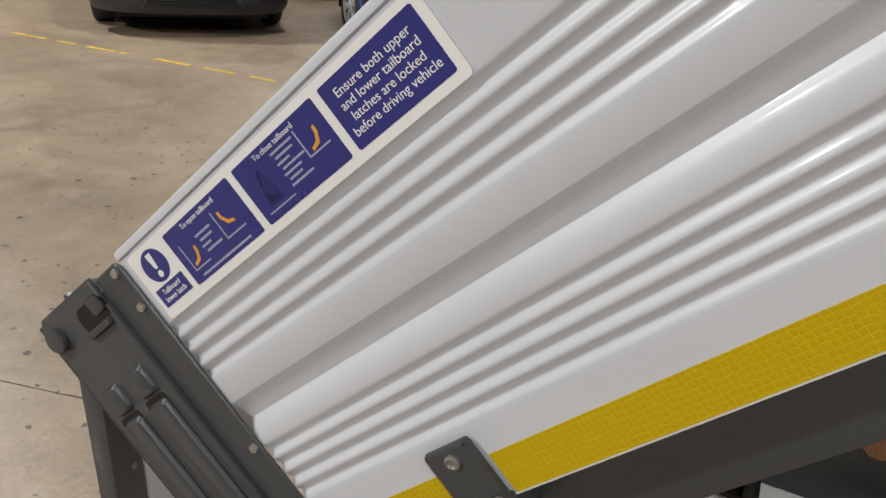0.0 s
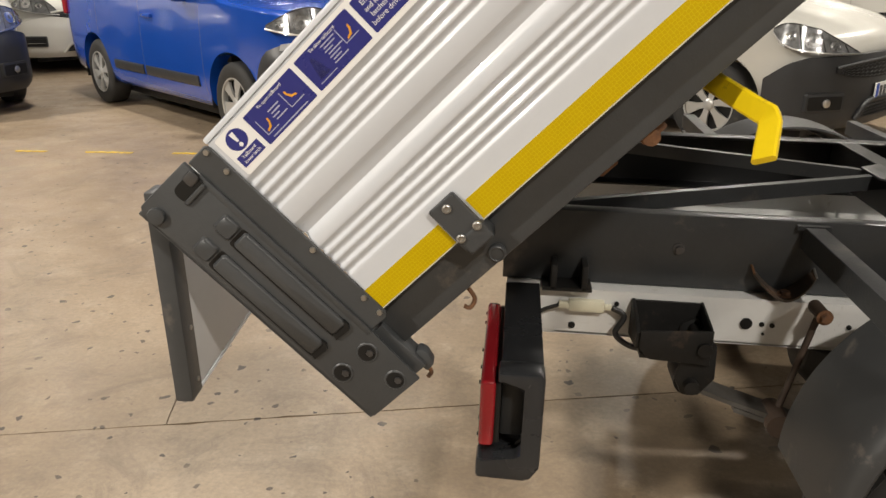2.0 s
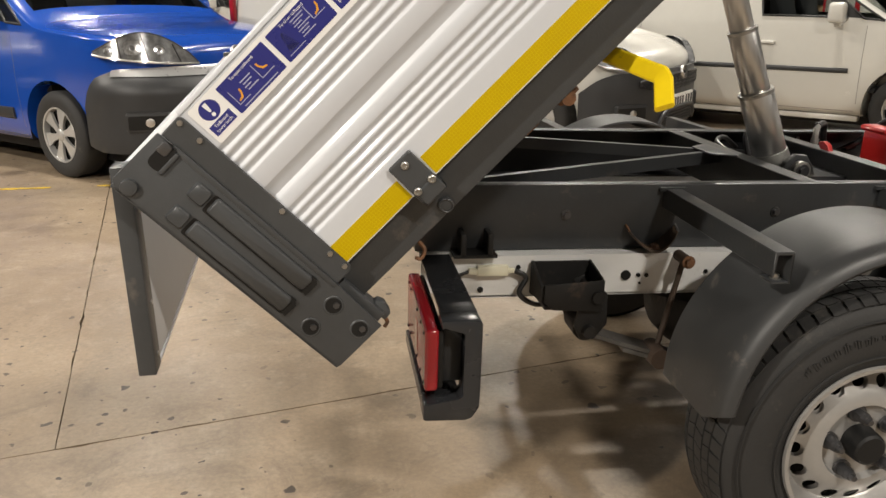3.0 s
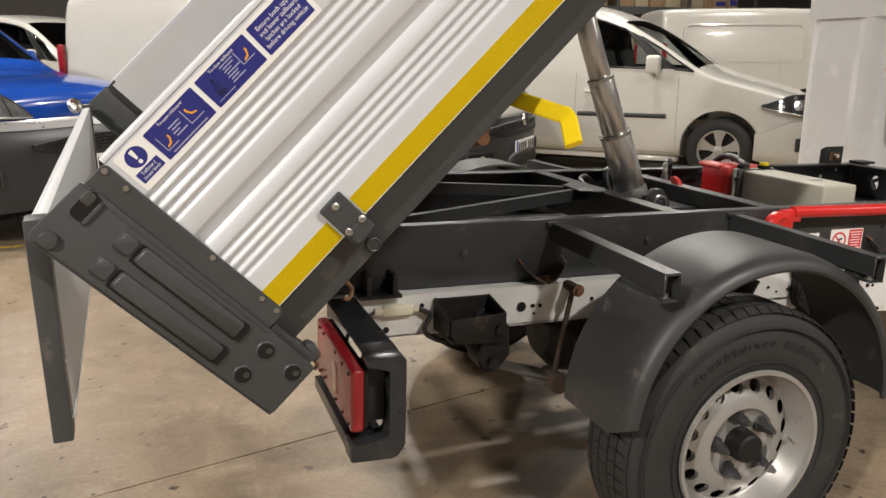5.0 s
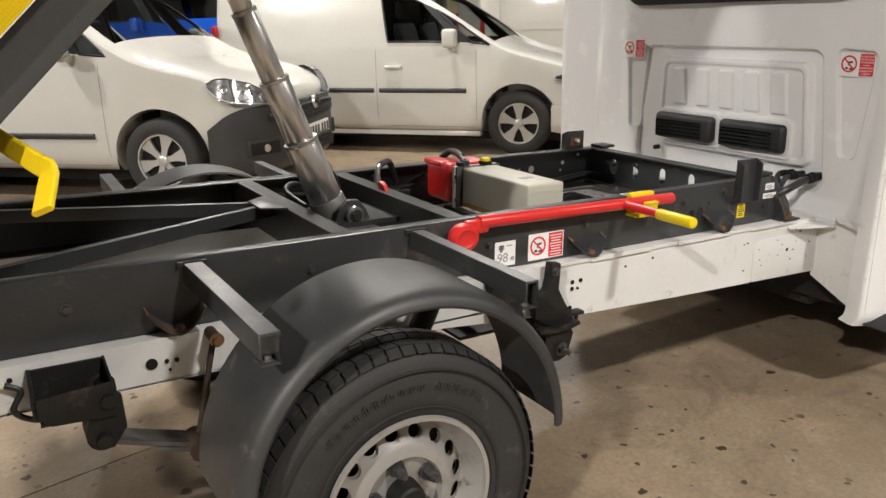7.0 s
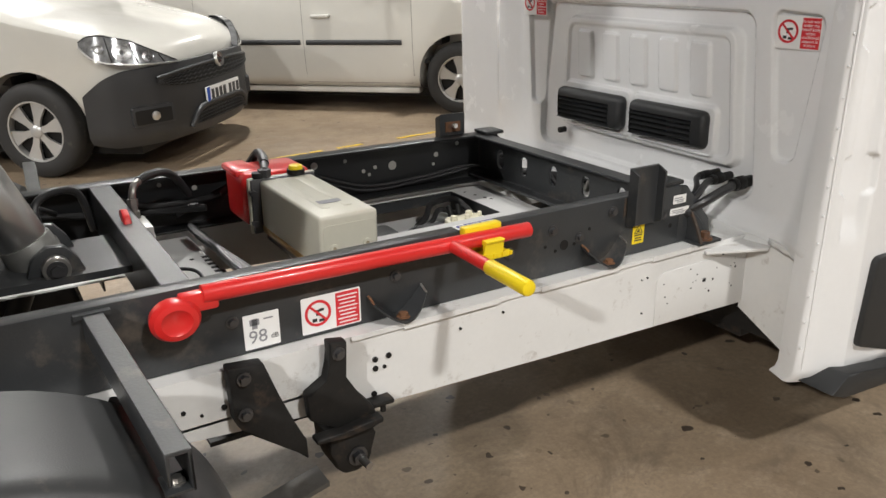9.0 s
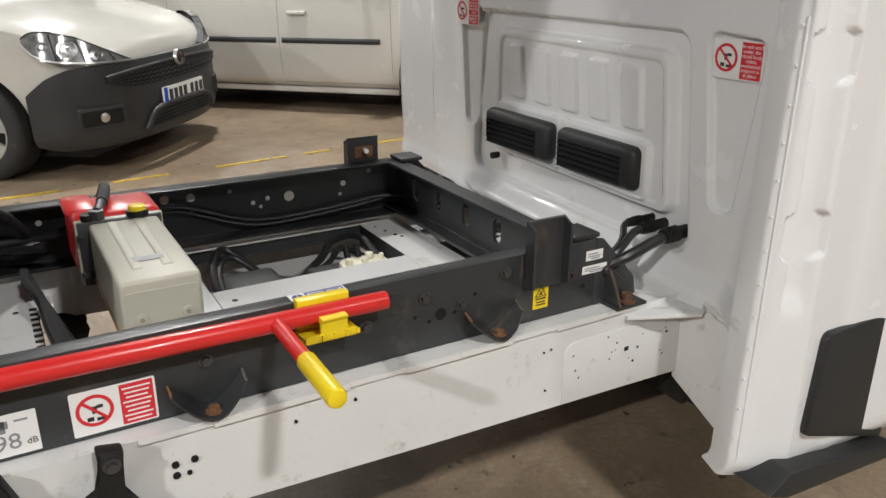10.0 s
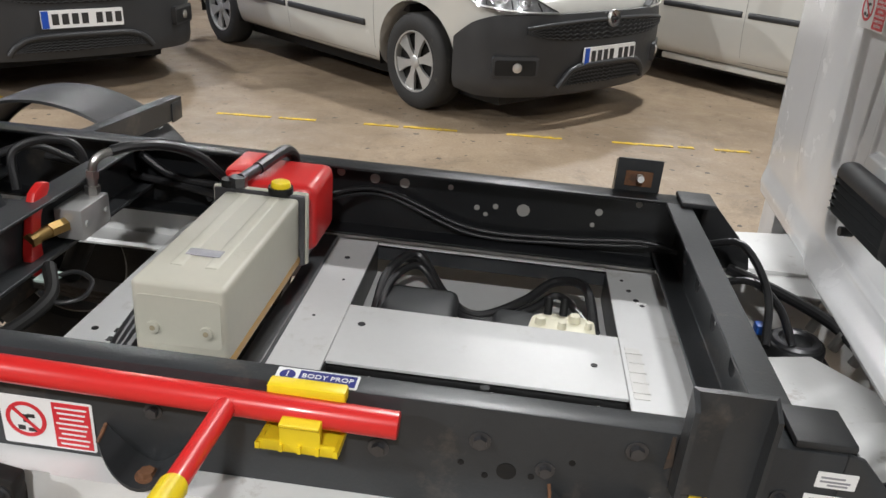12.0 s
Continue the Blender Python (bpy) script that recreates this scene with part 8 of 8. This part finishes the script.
    if windows:
        bm = bmesh.new()
        for y in (-0.45, 0.15):
            tube(bm, [(cowl - 0.14, y + 0.42, wz + 0.040), (cowl - 0.18, y + 0.1, wz + 0.075), (cowl - 0.22, y - 0.16, wz + 0.10)], 0.006, seg=6)
        box(bm, cowl - 0.20, cowl - 0.06, -0.72, 0.72, wz - 0.02, wz + 0.012, 0.01)
        part("wiper", bm, BLACK, car)
    # wheels
    for x in axles:
        for s in (-1, 1):
            w = new("road_wheel")
            w.parent = car
            w.matrix_basis = pose(x, s * (0.80 * sw), RW_, 0, 0, 0 if s < 0 else 180)
            bm = bmesh.new()
            R = RW_
            lathe(bm, [(0.19, -0.075), (0.20, -0.098), (0.215, -0.104), (0.25, -0.106), (R - 0.03, -0.100), (R - 0.008, -0.085), (R, -0.07), (R, 0.07), (R - 0.01, 0.09), (0.2, 0.09)], 48)
            part("tyre", bm, RUBBER, w, "black road tyre")
            bm = bmesh.new()
            lathe(bm, [(0.205, -0.090), (0.200, -0.102), (0.190, -0.100), (0.186, -0.070), (0.186, 0.05)], 48)
            rm = part("rim", bm, ALLOY, w, "silver spoked wheel")
            for k in range(spokes):
                bm = bmesh.new()
                a = 2 * math.pi * (k + 0.25) / spokes
                wd = 0.62 / spokes
                v0, v1 = [], []
                for r, hwid, y in ((0.035, 0.5, -0.088), (0.09, 0.55, -0.090), (0.15, 0.95, -0.090), (0.191, 1.25, -0.088)):
                    hh = hwid * wd * 0.42
                    for f, lst in ((-1, v0), (1, v1)):
                        lst.append((r * math.cos(a) - f * hh * math.sin(a), y, r * math.sin(a) + f * hh * math.cos(a)))
                outer = v0 + v1[::-1]
                lo = [bm.verts.new(q) for q in outer]
                hi = [bm.verts.new((q[0], q[1] + 0.02, q[2])) for q in outer]
                bm.faces.new(lo)
                bm.faces.new(hi[::-1])
                for i in range(len(lo)):
                    bm.faces.new((lo[i], hi[i], hi[(i + 1) % len(lo)], lo[(i + 1) % len(lo)]))
                part("spoke", bm, ALLOY, rm, smooth=20)
            bm = bmesh.new()
            lathe(bm, [(0.0, -0.100), (0.03, -0.100), (0.042, -0.092), (0.046, -0.07)], 24)
            part("wheel_centre", bm, ALLOY, w)
            bm = bmesh.new()
            lathe(bm, [(0.0, -0.055), (0.188, -0.055), (0.188, -0.045)], 32)
            part("brake", bm, BLACK, w)
    return car


FIAT_RED = mat("dark_red_badge", (0.20, 0.02, 0.025), 0.3)
LAMP_DARK = mat("smoked_headlamp", (0.035, 0.037, 0.040), 0.10, vary=0.6, scale=22, coat=0.9, rough_vary=0.05)
white_a = van("small_van", "white small van with black front bumper, parked on the concrete", (1.915, 4.93), -42.5, CAR_WHITE, fx=0.93, lift=-0.045, cowl=-0.09, wheelbase=2.78, strip_z=0.50, spokes=6, scale=0.98, logo=(0.668, FIAT_RED), plate_z=0.445, bumper_top=((0.36, 0.515), (0.44, 0.575), (0.54, 0.65), (0.64, 0.69), (0.88, 0.71)), grille_z=(0.545, 0.655), grille_w=0.66, jut=0.02, lamp_in=0.46, lamp_out=88,
              lamp_rows=((1.0, 0.702, 0.718), (0.8, 0.706, 0.795), (0.55, 0.716, 0.878), (0.25, 0.738, 0.915), (0.1, 0.775, 0.915), (0.03, 0.815, 0.900), (0.0, 0.84, 0.88)))
blue_a = van("small_van", "bright blue small van with black and silver front bumper", (-1.555, 4.73), -41.5, CAR_BLUE, lower_trim=SILVERTRIM, strip_z=0.44, strip_h=0.042, trim_drop=0.055, wheelbase=2.75, tail=3.5, spokes=6, logo=(0.885, FIAT_RED), grille_z=(0.60, 0.69), grille_w=0.44, scale=0.965, height=1.80, bumper_top=((0.38, 0.52), (0.45, 0.64), (0.54, 0.75), (0.66, 0.80), (0.93, 0.81)), lift=0.10, jut=0.15, plate_z=0.505, low_z=0.25, intake=(0.30, 0.39), fog_z=0.47, lamp_z=(0.82, 0.89, 1.05), lamp_in=0.34)
caddy = van("small_van", "white small van with silver alloy wheels and painted bumper", (5.22, 4.875), -48, CAR_WHITE, bumper=CAR_WHITE, tail=3.34, scale=0.96, height=1.76, strip_z=0.635, spokes=5, wheelbase=2.68, jut=0.03, lift=-0.10, face_x0=0.30, lamp_out=87, lamp_mat=LAMP_DARK, lamp_off=0.036, lamp_z=(0.615, 0.735, 0.86), grille_z=(0.59, 0.65), bumper_top=((0.38, 0.50), (0.6, 0.60), (0.93, 0.68)), fog_z=0.40, seam_x=-1.47, mirror_z=1.05, handle_z=0.85,
            cabin=((-0.13, -0.22, 1.09), (-0.24, -0.62, 1.36), (-0.44, -0.92, 1.535), (-0.50, -1.00, 1.57), (-0.85, -1.26, 1.68), (-1.40, -1.44, 1.74), (-1.52, -1.54, 1.75)))
dark_e = van("small_van", "van with dark grey bumper, parked facing the aisle", (-5.7, 5.35), -45, CAR_WHITE, strip_z=0.5, spokes=6, bumper_top=((0.38, 0.56), (0.5, 0.66), (0.87, 0.76)))
white_h = van("small_van", "white van with a painted bumper in the second row", (-6.07, 8.93), -45, CAR_WHITE, bumper=CAR_WHITE, spokes=6)
white_f = van("panel_van", "white van with red tail lights behind the parked row", (2.0, 10.2), 18, CAR_WHITE, scale=0.95, height=1.95, tail=3.3)
blue_b = van("panel_van", "tall blue van in the back row", (3.9, 11.2), -56, CAR_BLUE, scale=1.1, height=2.0, big=True, tail=3.9, wheelbase=3.1)
big_d = van("panel_van", "white panel van at the far side of the hall", (13.2, 9.7), -20, CAR_WHITE, scale=1.06, height=1.90, big=True, tail=4.6, wheelbase=3.5)
white_g = van("small_van", "white van behind the blue van", (-0.9, 12.2), -43, CAR_WHITE, strip_z=0.5)
for car_, in ((big_d,),):
    o, i_ = rounded(-4.25, -2.2, 0.98, 1.62, 0.12), rounded(-4.22, -2.23, 1.01, 1.59, 0.10)
    for s in (-1, 1):
        bm = bmesh.new()

        def yy(z):
            return s * (0.97 - 0.10 * max(0.0, (z - 1.15) / 0.75) + 0.004)
        vs = [[bm.verts.new((p, yy(q) + s * dz, q)) for p, q in ring] for ring, dz in ((o, -0.01), (o, 0.006), (i_, 0.006), (i_, -0.01))]
        n = len(o)
        for a, b in zip(vs, vs[1:]):
            for k in range(n):
                bm.faces.new((a[k], a[(k + 1) % n], b[(k + 1) % n], b[k]))
        part("side_pressing", bm, CAR_WHITE, car_)

# ---- storage rack at the far side of the hall ----
RACK_GREY = mat("grey_rack_paint", (0.085, 0.088, 0.092), 0.5, vary=0.15)
CARTON = mat("brown_cardboard", (0.40, 0.27, 0.16), 0.85, vary=0.22, scale=5, bump=0.2)
CARTON_PALE = mat("pale_cardboard", (0.50, 0.42, 0.28), 0.85, vary=0.2, scale=4, bump=0.2)
TAPE_BROWN = mat("brown_parcel_tape", (0.33, 0.20, 0.09), 0.3, vary=0.1)
BLUE_BAND = mat("blue_box_band", (0.05, 0.05, 0.30), 0.5, vary=0.1)
rack = thing("pallet_rack", "grey steel pallet rack loaded with cardboard boxes", "rack", pose(9.2, 17.0, 0))
for x in (0.0, 2.3, 4.6, 6.9):
    for y in (0.0, 0.9):
        bm = bmesh.new()
        box(bm, x - 0.045, x + 0.045, y, y + 0.07, 0.0, 3.6, 0.006)
        box(bm, x - 0.08, x + 0.08, y - 0.03, y + 0.10, 0.0, 0.012)
        part("upright", bm, RACK_GREY, rack)
    bm = bmesh.new()
    for k in range(5):
        z0 = 0.2 + 0.65 * k
        a, b = (0.05, 0.9) if k % 2 else (0.9, 0.05)
        cyl(bm, (x, a, z0), (x, b, z0 + 0.6), 0.014, seg=8)
    part("brace", bm, RACK_GREY, rack)
SHELVES = (0.14, 1.30, 2.42)
for z in SHELVES:
    for y in (-0.03, 0.93):
        for x in (0.0, 2.3, 4.6):
            part("beam", boxes((x + 0.05, x + 2.25, y, y + 0.05, z - 0.12 if z < 2 else z - 0.20, z if z < 2 else z + 0.0), bevel=0.006), RACK_GREY, rack)
    part("shelf", boxes((0.05, 6.85, 0.02, 0.92, z, z + 0.016)), RACK_GREY, rack)
rng_box = random.Random(21)
for z in SHELVES:
    x = 0.10
    while x < 6.2:
        w, h, d = rng_box.uniform(0.28, 0.55), rng_box.uniform(0.45, 0.92), rng_box.uniform(0.4, 0.7)
        if any(x - 0.06 < u < x + w + 0.06 for u in (2.3, 4.6)):
            x += 0.16
            continue
        pale = rng_box.random() < 0.4
        cb = thing("cardboard_box", "pale cardboard box on a rack shelf" if pale else "brown cardboard box on a rack shelf", "box", pose(9.2 + x + w / 2, 17.06 + d / 2 + (0.02 if z > 2 else 0.0), z + 0.016, 0, 0, rng_box.uniform(-2, 2)), group="boxes on the rack")
        part("carton", boxes((-w / 2, w / 2, -d / 2, d / 2, 0, h), bevel=0.008), CARTON_PALE if pale else CARTON, cb)
        part("tape", boxes((-0.03, 0.03, -d / 2 - 0.002, d / 2 + 0.002, h * 0.7, h + 0.002)), TAPE_BROWN, cb)
        if rng_box.random() < 0.3:
            part("printed_band", boxes((-w * 0.4, w * 0.4, -d / 2 - 0.003, -d / 2 + 0.01, h * 0.15, h * 0.4)), BLUE_BAND, cb)
        x += w + rng_box.uniform(0.02, 0.12)
